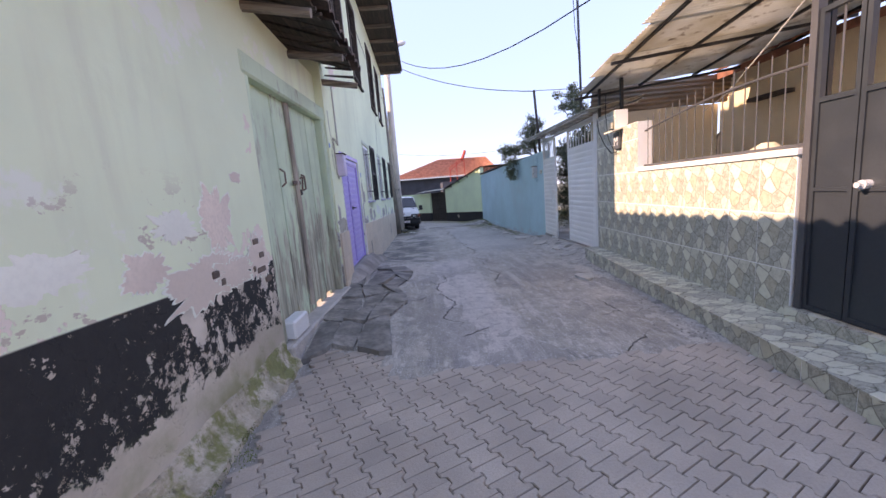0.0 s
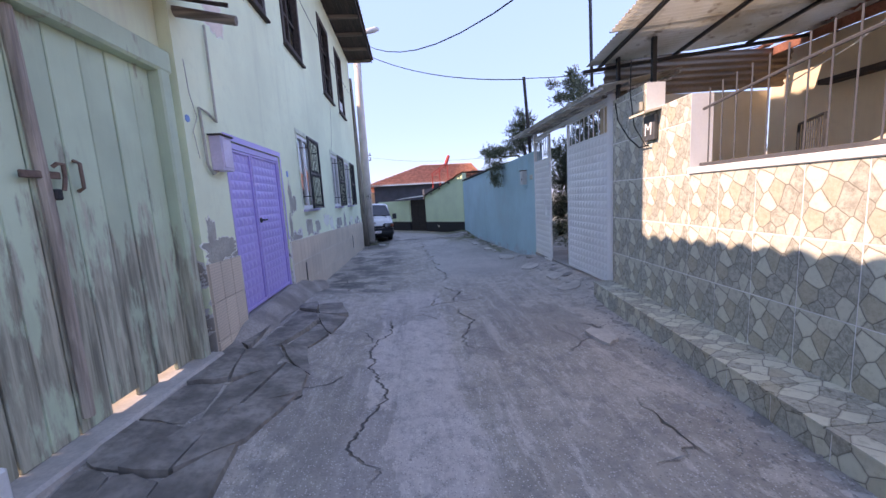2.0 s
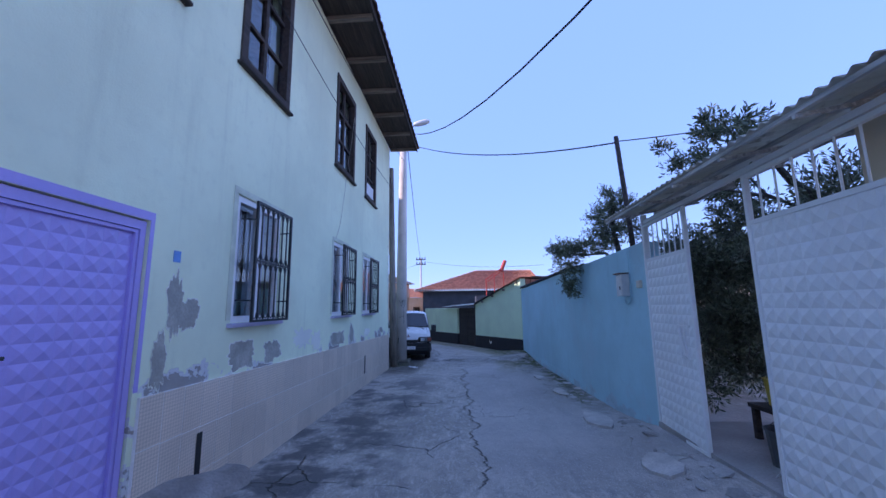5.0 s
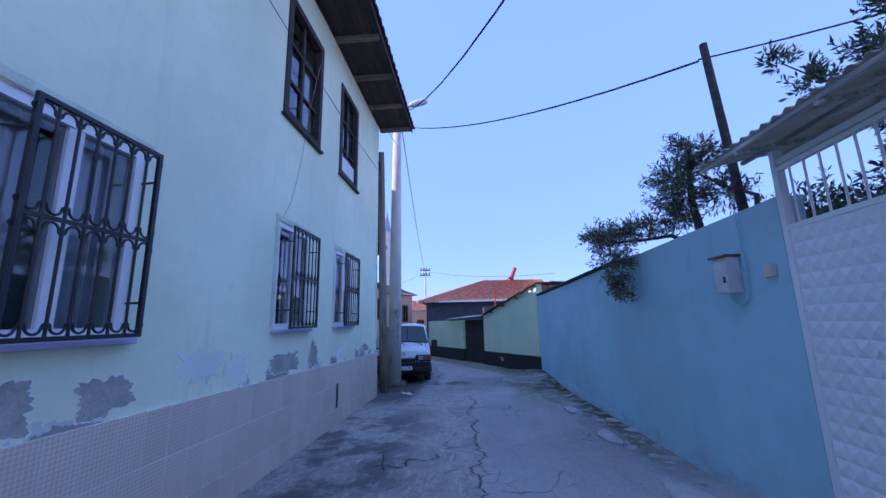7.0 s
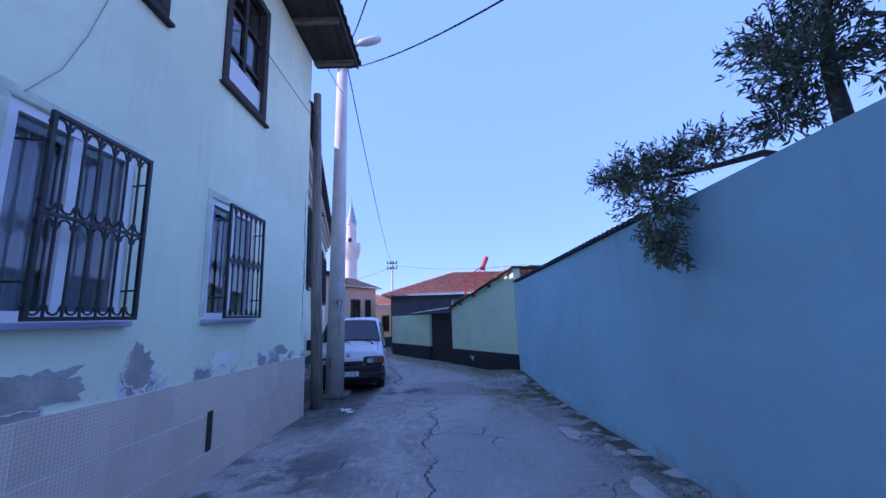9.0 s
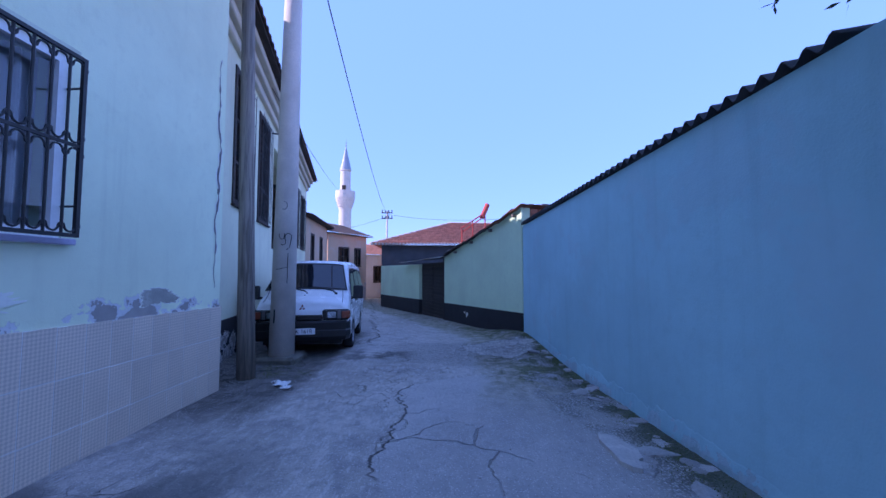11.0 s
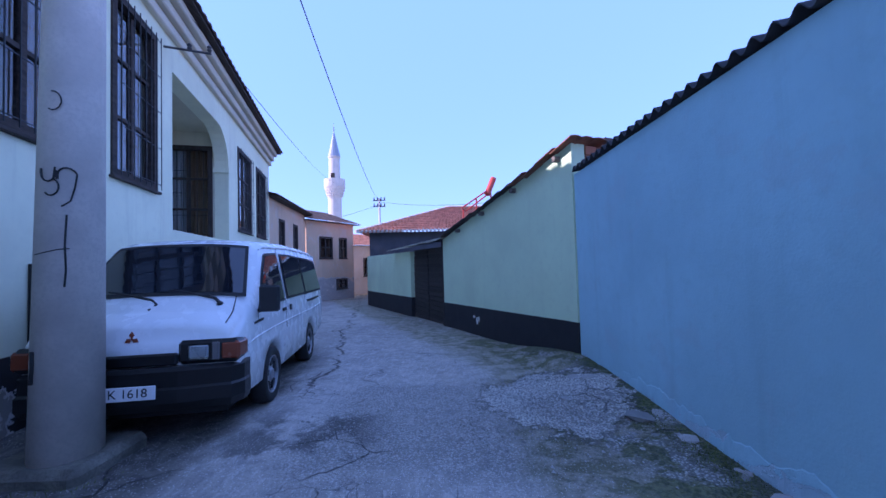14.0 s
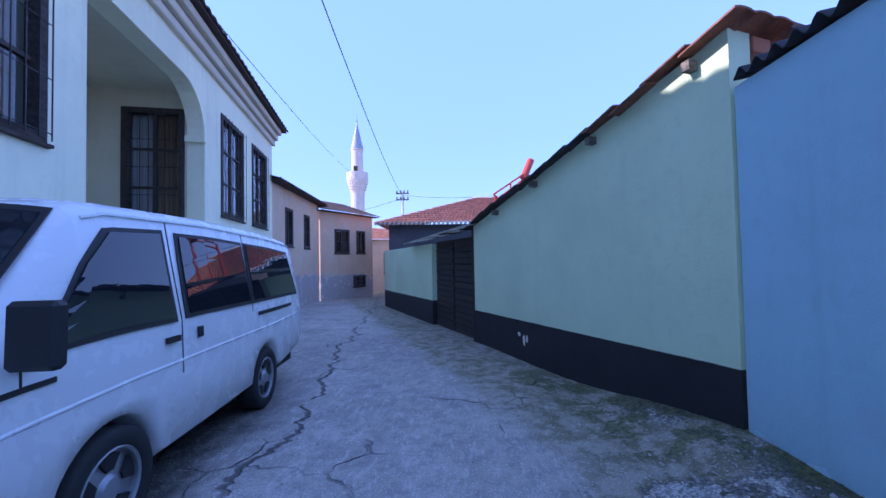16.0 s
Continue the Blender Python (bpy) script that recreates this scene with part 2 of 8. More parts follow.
def asphalt():
    n = Nodes("asphalt")
    X, Y = n.axis(0), n.axis(1)
    big, mid, fine = n.noise(0.45, 5, 0.6), n.noise(1.7, 6, 0.65), n.noise(55, 3, 0.7)
    col = n.mix(n.step(big, 0.3, 0.7), (0.36, 0.32, 0.275), (0.53, 0.475, 0.415))
    col = n.mix(n.step(mid, 0.45, 0.7, 0, 0.6), col, (0.26, 0.24, 0.225))
    # worn pale strip along the middle and a gravelly verge by the blue wall
    strip = n.calc("ABSOLUTE", n.calc("SUBTRACT", n.calc("ADD", X, n.calc("MULTIPLY", mid, 0.8)), 0.95))
    wornm = n.calc("MULTIPLY", n.step(strip, 0.36, 0.50, 1, 0), n.step(Y, 8.3, 9.4, 1, 0))
    col = n.mix(n.calc("MULTIPLY", wornm, 0.85), col, (0.58, 0.52, 0.49))
    col = n.mix(n.step(n.noise(6.5, 7, 0.75), 0.42, 0.66, 0, 0.5), col, (0.19, 0.182, 0.178))
    col = n.mix(n.step(n.noise(16, 6, 0.75, n.scaled(1, 0.35, 1)), 0.50, 0.66, 0, 0.6), col, (0.66, 0.61, 0.56))
    # a smoother relaid half of the road, right of the long joint
    wander = n.calc("ADD", n.calc("MULTIPLY", n.calc("SUBTRACT", n.noise(0.9, 6, 0.65, n.scaled(0.12, 1, 0)), 0.5), 1.1), n.calc("MULTIPLY", n.calc("SINE", n.calc("MULTIPLY", Y, 0.22)), 0.12))
    bend = n.calc("ADD", wander, n.step(Y, 17.9, 19.3, 0, 1.3))
    joint = n.calc("SUBTRACT", n.calc("SUBTRACT", X, 1.14), bend)
    relaid = n.calc("MULTIPLY", n.step(joint, 0.0, 0.03), n.calc("MULTIPLY", n.step(Y, 9.5, 10.5), n.step(n.calc("ADD", Y, n.calc("MULTIPLY", mid, 1.2)), 19.9, 20.1, 1, 0)))
    col = n.mix(n.calc("MULTIPLY", relaid, 0.72), col, n.mix(n.step(big, 0.35, 0.65), (0.37, 0.345, 0.325), (0.46, 0.43, 0.40)))
    # broken pale gravel across the road before the bend
    stony = n.calc("MULTIPLY", n.calc("MULTIPLY", n.step(n.calc("ABSOLUTE", n.calc("SUBTRACT", n.calc("ADD", Y, n.calc("MULTIPLY", big, 1.6)), 21.3)), 0.8, 1.4, 1, 0), n.step(n.noise(1.1, 6, 0.7), 0.36, 0.46)), n.step(X, 0.1, 0.6))
    col = n.mix(n.calc("MULTIPLY", stony, 0.62), col, n.mix(n.step(n.calc("ADD", n.cells(46, "F1", n.warp(n.pos, 9, 0.05)), n.calc("MULTIPLY", n.noise(9, 6, 0.75), 0.9)), 0.60, 1.10), (0.74, 0.69, 0.63), (0.33, 0.305, 0.275)))
    # dark blotches right of the van's nose, then darker ground along the left side
    dark_blot = n.calc("MULTIPLY", n.step(n.noise(1.6, 5, 0.65), 0.46, 0.55), n.calc("MULTIPLY", n.step(n.calc("ABSOLUTE", n.calc("SUBTRACT", X, 0.35)), 0.35, 0.8, 1, 0), n.step(n.calc("ABSOLUTE", n.calc("SUBTRACT", Y, 20.1)), 0.35, 0.9, 1, 0)))
    col = n.mix(n.calc("MULTIPLY", dark_blot, 0.8), col, (0.085, 0.08, 0.075))
    dark_side = n.calc("MULTIPLY", n.step(n.calc("ADD", X, n.calc("MULTIPLY", mid, 0.9)), 0.25, -0.15), n.calc("MULTIPLY", n.step(Y, 16.4, 17.6), n.step(Y, 24.5, 22.5)))
    col = n.mix(n.calc("MULTIPLY", dark_side, 0.88), col, n.mix(n.step(n.noise(7, 5), 0.4, 0.6), (0.055, 0.05, 0.043), (0.13, 0.12, 0.10)))
    # earth and moss along the foot of the far walls
    foot = n.calc("ADD", X, n.calc("ADD", n.calc("MULTIPLY", n.calc("MAXIMUM", n.calc("SUBTRACT", Y, 22.2), 0.0), 0.42), n.calc("MULTIPLY", n.noise(1.3, 6, 0.65), 1.1)))
    mud = n.calc("MULTIPLY", n.step(foot, 2.5, 2.95), n.step(Y, 16.5, 19.0))
    col = n.mix(n.calc("MULTIPLY", mud, 0.85), col, n.mix(n.step(n.noise(5, 6, 0.7), 0.42, 0.58), (0.15, 0.145, 0.07), (0.38, 0.33, 0.25)))
    # broken pale cement along the foot of the tiled step
    rim = n.calc("ADD", n.calc("SUBTRACT", X, n.calc("MULTIPLY", Y, 0.132)), n.calc("MULTIPLY", n.noise(2.2, 7, 0.7), 0.9))
    crumb = n.calc("MULTIPLY", n.calc("MULTIPLY", n.step(rim, 2.42, 2.46), n.step(n.noise(4.5, 6, 0.7), 0.40, 0.44)), n.step(Y, 9.0, 7.8))
    col = n.mix(n.calc("MULTIPLY", crumb, 0.8), col, n.mix(n.noise(20, 4), (0.66, 0.61, 0.55), (0.42, 0.38, 0.34)))
    mend = n.calc("MULTIPLY", n.step(n.noise(0.62, 6, 0.6, n.warp(n.scaled(1, 0.55, 1), 3, 0.12)), 0.50, 0.508), n.step(Y, 9.0, 7.0))
    col = n.mix(n.calc("MULTIPLY", mend, 0.5), col, (0.24, 0.22, 0.205))
    ruts = n.noise(1.0, 6, 0.7, n.scaled(5.5, 0.5, 1))
    col = n.mix(n.calc("MULTIPLY", n.step(ruts, 0.52, 0.68, 0, 0.45), n.step(Y, 11, 8, 0.25, 1)), col, (0.64, 0.58, 0.53))
    col = n.mix(n.calc("MULTIPLY", n.step(ruts, 0.46, 0.30, 0, 0.45), n.step(Y, 11, 8, 0.3, 1)), col, (0.20, 0.19, 0.185))
    stones = n.cells(75, "F1", None, 1.0, "Distance")
    grit = n.step(stones, 0.22, 0.40, 1, 0)
    pick = n.tree.nodes.new("ShaderNodeSeparateColor")
    n.put(pick.inputs[0], n.cells(75, "F1", None, 1.0, "Color"))
    col = n.mix(n.calc("MULTIPLY", grit, n.step(pick.outputs[0], 0.62, 0.70, 0, 0.75)), col, (0.78, 0.74, 0.70))
    col = n.mix(n.calc("MULTIPLY", grit, n.step(pick.outputs[1], 0.70, 0.78, 0, 0.6)), col, (0.13, 0.125, 0.12))
    gv = n.calc("ADD", X, n.calc("MULTIPLY", n.noise(0.8, 5), 1.8))
    gravel = n.calc("MULTIPLY", n.calc("MULTIPLY", n.step(gv, 3.7, 3.95), n.step(mid, 0.40, 0.48)), n.step(Y, 12, 17))
    col = n.mix(gravel, col, n.mix(n.step(n.cells(45, "F1"), 0.2, 0.6), (0.62, 0.59, 0.54), (0.24, 0.225, 0.20)))
    moss = n.calc("MULTIPLY", n.calc("MULTIPLY", n.step(n.calc("ADD", X, n.calc("MULTIPLY", mid, 0.5)), 3.35, 3.75), n.step(n.noise(2.6, 5), 0.38, 0.50)), n.step(Y, 12, 16))
    col = n.mix(n.calc("MULTIPLY", moss, 0.85), col, (0.065, 0.075, 0.03))
    turf = n.calc("MULTIPLY", n.calc("MULTIPLY", n.step(n.calc("ADD", foot, n.calc("MULTIPLY", n.noise(3.4, 6, 0.7), 0.6)), 3.45, 3.7), n.step(n.noise(1.9, 6, 0.7), 0.47, 0.53)), n.calc("MULTIPLY", n.step(Y, 17.8, 18.6), n.step(Y, 26, 24)))
    col = n.mix(n.calc("MULTIPLY", turf, 0.85), col, n.mix(n.step(n.noise(24, 5, 0.7), 0.4, 0.6), (0.05, 0.065, 0.018), (0.17, 0.175, 0.07)))
    # a bed of loose pale gravel before the green wall
    ex, ey = n.calc("DIVIDE", n.calc("SUBTRACT", X, 2.75), 0.78), n.calc("DIVIDE", n.calc("SUBTRACT", Y, 20.9), 0.95)
    far = n.calc("ADD", n.calc("SQRT", n.calc("ADD", n.calc("MULTIPLY", ex, ex), n.calc("MULTIPLY", ey, ey))), n.calc("MULTIPLY", n.calc("SUBTRACT", n.noise(2.3, 6, 0.7), 0.5), 1.7))
    bed = n.step(far, 0.95, 0.87, 0, 1)
    col = n.mix(n.calc("MULTIPLY", bed, 0.92), col, n.mix(n.step(n.calc("ADD", n.cells(52, "F1"), n.calc("MULTIPLY", n.noise(6, 5, 0.7), 0.7)), 0.6, 1.1), (0.80, 0.75, 0.68), (0.34, 0.315, 0.28)))
    col = n.mix(n.step(n.calc("ABSOLUTE", n.calc("SUBTRACT", far, 0.95)), 0.02, 0.06, 0.6, 0), col, (0.10, 0.095, 0.08))
    # oily patches beside the house
    oil = n.calc("MULTIPLY", n.calc("MULTIPLY", n.step(n.noise(1.35, 6, 0.65), 0.44, 0.58), n.step(X, 0.6, -0.2)), n.calc("MULTIPLY", n.step(Y, 8.0, 9.5), n.step(Y, 17.5, 15)))
    col = n.mix(n.calc("MULTIPLY", oil, 0.85), col, (0.06, 0.06, 0.063))
    col = n.mix(n.step(n.noise(28, 5, 0.8), 0.55, 0.70, 0, 0.5), col, (0.13, 0.125, 0.125))
    # cracks: crazed slabs and one long wandering joint
    v = n.warp(n.pos, 2.2, 0.35)
    e1 = n.cells(0.85, "DISTANCE_TO_EDGE", v)
    e2 = n.cells(4.2, "DISTANCE_TO_EDGE", v)
    c1 = n.calc("MULTIPLY", n.step(e1, 0.002, 0.010, 1, 0), n.step(n.noise(0.7, 3), 0.52, 0.62))
    craze = n.calc("MULTIPLY", n.step(n.calc("ABSOLUTE", n.calc("SUBTRACT", X, 0.62)), 0.3, 0.7, 1, 0), n.step(n.calc("ABSOLUTE", n.calc("SUBTRACT", Y, 18.4)), 0.5, 1.3, 1, 0))
    c2 = n.calc("MULTIPLY", n.step(e2, 0.004, 0.02, 1, 0), n.calc("MAXIMUM", n.calc("MULTIPLY", craze, n.step(mid, 0.38, 0.5)), n.step(n.noise(0.55, 3, vec=n.scaled(1, 0.8, 1)), 0.62, 0.70)))
    dist = n.calc("ABSOLUTE", joint)
    c3 = n.calc("MULTIPLY", n.step(dist, 0.004, 0.017, 1, 0), n.calc("MULTIPLY", n.calc("MULTIPLY", n.step(Y, 5.5, 7), n.step(Y, 19.8, 19.2)), n.step(n.noise(0.8, 3), 0.42, 0.50)))
    ragged = n.calc("SUBTRACT", n.noise(0.9, 5, 0.6, n.scaled(0.25, 1, 0)), 0.5)
    along = n.calc("ABSOLUTE", n.calc("SUBTRACT", n.calc("ADD", X, n.calc("MULTIPLY", n.calc("SUBTRACT", Y, 21.9), 0.19)), n.calc("MULTIPLY", ragged, 1.3)))
    c4 = n.calc("MULTIPLY", n.step(along, 0.010, 0.035, 1, 0), n.calc("MULTIPLY", n.step(Y, 21.2, 21.8), n.step(n.noise(1.2, 3), 0.36, 0.42)))
    split = n.calc("ABSOLUTE", n.calc("SUBTRACT", n.calc("SUBTRACT", X, 0.24), n.calc("MULTIPLY", ragged, 1.1)))
    c5 = n.calc("MULTIPLY", n.step(split, 0.004, 0.014, 1, 0), n.calc("MULTIPLY", n.step(n.calc("ABSOLUTE", n.calc("SUBTRACT", Y, 5.8)), 1.2, 1.7, 1, 0), n.step(n.noise(1.5, 3), 0.38, 0.46)))
    crack = n.calc("MAXIMUM", n.calc("MAXIMUM", n.calc("MAXIMUM", c1, c2), c3), n.calc("MAXIMUM", c4, c5))
    col = n.mix(n.calc("MULTIPLY", n.calc("MULTIPLY", crack, n.step(relaid, 0, 1, 1, 0.3)), 0.7), col, (0.022, 0.021, 0.02))
    h = n.calc("SUBTRACT", n.calc("ADD", n.calc("MULTIPLY", fine, 0.35), n.calc("ADD", n.calc("MULTIPLY", mid, 0.7), n.calc("MULTIPLY", n.calc("MAXIMUM", n.calc("MAXIMUM", gravel, stony), bed), n.cells(45, "F1")))), n.calc("MULTIPLY", crack, 1.2))
    return n.done(col, n.step(oil, 0, 1, 0.92, 0.6), n.bump(h, 1.0, 0.03))


M["asphalt"] = asphalt()
M["glass"] = glass_mat()
M["stone"] = stone_tile("stone_pattern_tile", True)
M["stone_step"] = stone_tile("stone_pattern_step_tile", False)
M["gate_green"] = wooden("painted_gate_boards", (0.40, 0.39, 0.30), 2, (0.53, 0.65, 0.47), 0.36, 0.08)
M["wood_dark"] = wooden("dark_weathered_wood", (0.062, 0.046, 0.038), 1, pieces=0.2)
M["wood_raw"] = wooden("bare_grey_wood", (0.22, 0.18, 0.145), 0, pieces=0.2)
M["mud_brick"] = plain("mud_brick", (0.20, 0.145, 0.115), 0.95, vary=0.3, pieces=0.2)
M["foot_cement"] = plain("mossy_foot_cement", (0.19, 0.175, 0.14), 0.95, vary=0.35, patch=4, bump=0.8, dist=0.015)
M["curtain"] = plain("curtain_cloth", (0.55, 0.55, 0.60), 0.9, vary=0.08)
M["curtain_brown"] = plain("brown_curtain_cloth", (0.30, 0.16, 0.09), 0.9, vary=0.12)
M["lilac"] = plain("lilac_sill_paint", (0.50, 0.46, 0.62), 0.6, vary=0.1)
M["tile_old"] = plain("old_roof_tile", (0.13, 0.085, 0.07), 0.9, vary=0.35, patch=3, pieces=0.3)
M["cream_trim"] = plain("cream_trim", (0.66, 0.60, 0.47), 0.8, vary=0.08)
M["dark_sheet"] = plain("dark_corrugated_sheet", (0.035, 0.035, 0.04), 0.7, vary=0.25)
M["dark_render"] = plain("dark_grey_render", (0.07, 0.075, 0.09), 0.85, vary=0.2)
M["white_mortar"] = plain("pale_mortar", (0.66, 0.58, 0.53), 0.9, vary=0.15)
M["paver"] = plain("paver_concrete", (0.47, 0.385, 0.325), 0.9, vary=0.14, grain=90, bump=0.6, dist=0.005, pieces=0.10)
M["rust"] = plain("rusty_tin", (0.20, 0.13, 0.10), 0.8, vary=0.35, patch=4)
M["panel_brown"] = plain("brown_sheet", (0.26, 0.20, 0.15), 0.7, vary=0.2)
M["pole_concrete"] = plain("pole_concrete", (0.70, 0.62, 0.55), 0.85, vary=0.12, patch=2.5)
M["leaf"] = plain("olive_leaf", (0.16, 0.19, 0.11), 0.6, vary=0.35, patch=6, pieces=0.5)
M["bark"] = plain("bark", (0.10, 0.085, 0.07), 0.95, vary=0.3, grain=18, bump=1.0, dist=0.02)
M["minaret"] = plain("minaret_stone", (0.74, 0.64, 0.56), 0.8, vary=0.08)
M["lead"] = plain("lead_cone", (0.33, 0.36, 0.42), 0.5, vary=0.1)
M["plate"] = plain("plate_white", (0.80, 0.80, 0.80), 0.4, vary=0.03)
M["ink"] = plain("black_ink", (0.015, 0.015, 0.015), 0.5)
M["red_paint"] = plain("red_paint", (0.55, 0.06, 0.035), 0.45, vary=0.1)
M["brick"] = plain("hollow_brick", (0.45, 0.17, 0.10), 0.9, vary=0.15)
M["cable"] = plain("black_cable", (0.012, 0.012, 0.013), 0.6)
M["plastic_white"] = plain("white_plastic", (0.72, 0.72, 0.70), 0.5, vary=0.06)
M["rubble"] = plain("stone_rubble", (0.46, 0.43, 0.40), 0.9, vary=0.25, pieces=0.4)
M["door_dark"] = plain("dark_grey_door_paint", (0.034, 0.041, 0.048), 0.45, vary=0.15, patch=0.9)
M["bare_strip"] = wooden("bare_pinkish_wood", (0.42, 0.35, 0.29), 2, pieces=0.1)
M["grey_wood"] = wooden("grey_batten", (0.52, 0.50, 0.47), 1, pieces=0.2)
M["grey_lens"] = plain("smoky_lens", (0.16, 0.15, 0.15), 0.15, vary=0.05, bump=0.05)
M["rim_grey"] = plain("rim_silver", (0.34, 0.35, 0.37), 0.4, 0.6, vary=0.1)


def tin_pale():
    """Weathered light corrugated sheet that lets some daylight through."""
    n = Nodes("pale_corrugated_sheet")
    col = n.mix(n.step(n.noise(1.2, 5), 0.35, 0.65), (0.74, 0.73, 0.67), (0.56, 0.52, 0.42))
    col = n.mix(n.step(n.noise(5, 5), 0.55, 0.7, 0, 0.7), col, (0.24, 0.18, 0.12))
    tr = n.tree.nodes.new("ShaderNodeBsdfTranslucent")
    n.put(tr.inputs[0], col)
    mx = n.tree.nodes.new("ShaderNodeMixShader")
    mx.inputs[0].default_value = 0.42
    n.done(col, 0.55, n.bump(n.noise(30), 0.2, 0.003))
    n.put(mx.inputs[1], n.bsdf.outputs[0])
    n.put(mx.inputs[2], tr.outputs[0])
    n.put(n.tree.nodes["Material Output"].inputs[0], mx.outputs[0])
    return n.mat


M["tin_pale"] = tin_pale()


def dark_glass(name, c, rough=0.02):
    n = Nodes(name)
    return n.done(c, rough, None, 0.0, 0.9)


M["van_glass"] = dark_glass("tinted_van_glass", (0.012, 0.016, 0.022))
M["van_glass_clear"] = glass_mat()
M["gate_brown"] = wooden("dark_brown_slats", (0.045, 0.035, 0.03), 0, pieces=0.3)


def old_wall():
    """Flaking mint over pink base coat, a black tarred band, bare cement and moss at the foot."""
    n = Nodes("flaking_mint_and_tar")
    Y, Z = n.axis(1), n.axis(2)
    fine, mid = n.noise(14, 6, 0.7), n.noise(2.4, 7, 0.62, n.warp(n.pos, 6, 0.05))
    zz = n.calc("ADD", Z, n.calc("MULTIPLY", Y, 0.035))
    c = (0.74, 0.82, 0.59)
    col = n.mix(n.step(n.noise(0.6, 5), 0.3, 0.7), tint(c, 0.92), tint(c, 1.05))
    col = n.mix(n.step(n.noise(1.0, 5, 0.6, n.scaled(3, 3, 0.4)), 0.48, 0.8, 0, 0.45), col, (0.55, 0.53, 0.42))
    col = n.mix(n.step(n.noise(0.8, 8, 0.7), 0.56, 0.60, 0, 0.6), col, (0.80, 0.80, 0.74))
    brown = n.calc("MULTIPLY", n.step(n.noise(3.0, 7, 0.7, n.warp(n.scaled(1, 1, 1.6), 4, 0.1)), 0.60, 0.61), n.step(zz, 1.9, 1.5))
    col = n.mix(n.calc("MULTIPLY", brown, 0.8), col, (0.50, 0.40, 0.33))
    jag = n.calc("MULTIPLY", n.calc("SUBTRACT", fine, 0.5), 0.16)
    # pink base coat laid bare above the band towards the gate
    bare = n.calc("ADD", mid, n.calc("ADD", n.step(Y, 1.0, 3.3, -0.15, 0.09), n.step(zz, 1.0, 1.75, 0.05, -0.24)))
    pinkm = n.step(bare, 0.50, 0.515)
    pink = n.mix(n.noise(6, 5), (0.76, 0.62, 0.52), (0.83, 0.74, 0.65))
    col = n.mix(pinkm, col, pink)
    # tar band, sharp above, flaked below
    top = n.step(zz, 1.10, 1.112, 1, 0)
    low = n.step(n.calc("ADD", zz, n.calc("ADD", jag, n.calc("MULTIPLY", n.calc("SUBTRACT", mid, 0.5), 0.5))), 0.46, 0.475)
    chips = n.step(n.calc("ADD", n.noise(11, 8, 0.78), n.calc("ADD", n.step(Y, 1.5, 2.4, -0.04, 0.03), n.step(zz, 0.5, 0.95, 0.07, -0.02))), 0.585, 0.60, 1, 0)
    hole = n.step(n.calc("ADD", mid, n.step(Y, 1.7, 2.4, -0.08, 0.05)), 0.59, 0.60, 1, 0)
    tar = n.calc("MULTIPLY", n.calc("MULTIPLY", top, low), n.calc("MULTIPLY", chips, hole))
    under = n.calc("MULTIPLY", top, n.calc("SUBTRACT", 1.0, tar))
    cement = n.mix(n.step(n.noise(3, 6), 0.35, 0.65), (0.48, 0.41, 0.33), (0.72, 0.62, 0.52))
    col = n.mix(under, col, cement)
    col = n.mix(tar, col, n.mix(fine, (0.012, 0.012, 0.013), (0.04, 0.037, 0.035)))
    moss = n.calc("MULTIPLY", n.step(n.calc("ADD", Z, n.calc("MULTIPLY", mid, 0.5)), 0.72, 0.38), n.step(n.noise(1.5, 4), 0.40, 0.56))
    col = n.mix(n.calc("MULTIPLY", moss, 0.75), col, (0.16, 0.17, 0.05))
    h = n.calc("ADD", n.calc("MULTIPLY", fine, 0.2), n.calc("ADD", n.calc("MULTIPLY", tar, 0.35), n.calc("SUBTRACT", n.calc("MULTIPLY", mid, 0.6), n.calc("MULTIPLY", pinkm, 0.3))))
    return n.done(col, 0.85, n.bump(h, 0.8, 0.015, n.bump(n.noise(0.9, 4), 0.6, 0.06)))


M["mint_old"] = old_wall()


def dado():
    """Beige glazed tile with a fine woven print."""
    n = Nodes("beige_woven_tile")
    t = n.tree.nodes.new("ShaderNodeTexChecker")
    r = n.tree.nodes.new("ShaderNodeMapping")
    r.inputs["Rotation"].default_value = (radians(45), 0, 0)
    n.put(r.inputs[0], n.pos)
    n.put(t.inputs["Vector"], r.outputs[0])
    t.inputs["Scale"].default_value = 48
    c = (0.74, 0.60, 0.47)
    col = n.mix(t.outputs["Fac"], tint(c, 0.88), tint(c, 1.1))
    col = n.mix(n.step(n.noise(1.3, 5), 0.45, 0.75, 0, 0.35), col, tint(c, 0.7))
    col = n.mix(1.0, col, n.mix(n.rnd(), (0.92,) * 3, (1.04,) * 3), "MULTIPLY")
    return n.done(col, 0.4, n.bump(t.outputs["Fac"], 0.25, 0.002))


M["dado"] = dado()
M["grout"] = plain("pale_grout", (0.86, 0.82, 0.77), 0.9, vary=0.15)
M["slab_dark"] = plain("dark_cement_slab", (0.25, 0.225, 0.20), 0.85, vary=0.4, patch=3.5, grain=18, bump=0.8, dist=0.012)
M["sill_pale"] = plain("pale_worn_cement", (0.50, 0.46, 0.42), 0.85, vary=0.2, patch=4)
M["lilac_metal"] = plain("lilac_metal", (0.60, 0.52, 0.68), 0.5, vary=0.12, patch=5)
M["concrete_dirty"] = plain("dirty_cement", (0.33, 0.29, 0.26), 0.92, vary=0.3, patch=3, bump=0.7, dist=0.012)
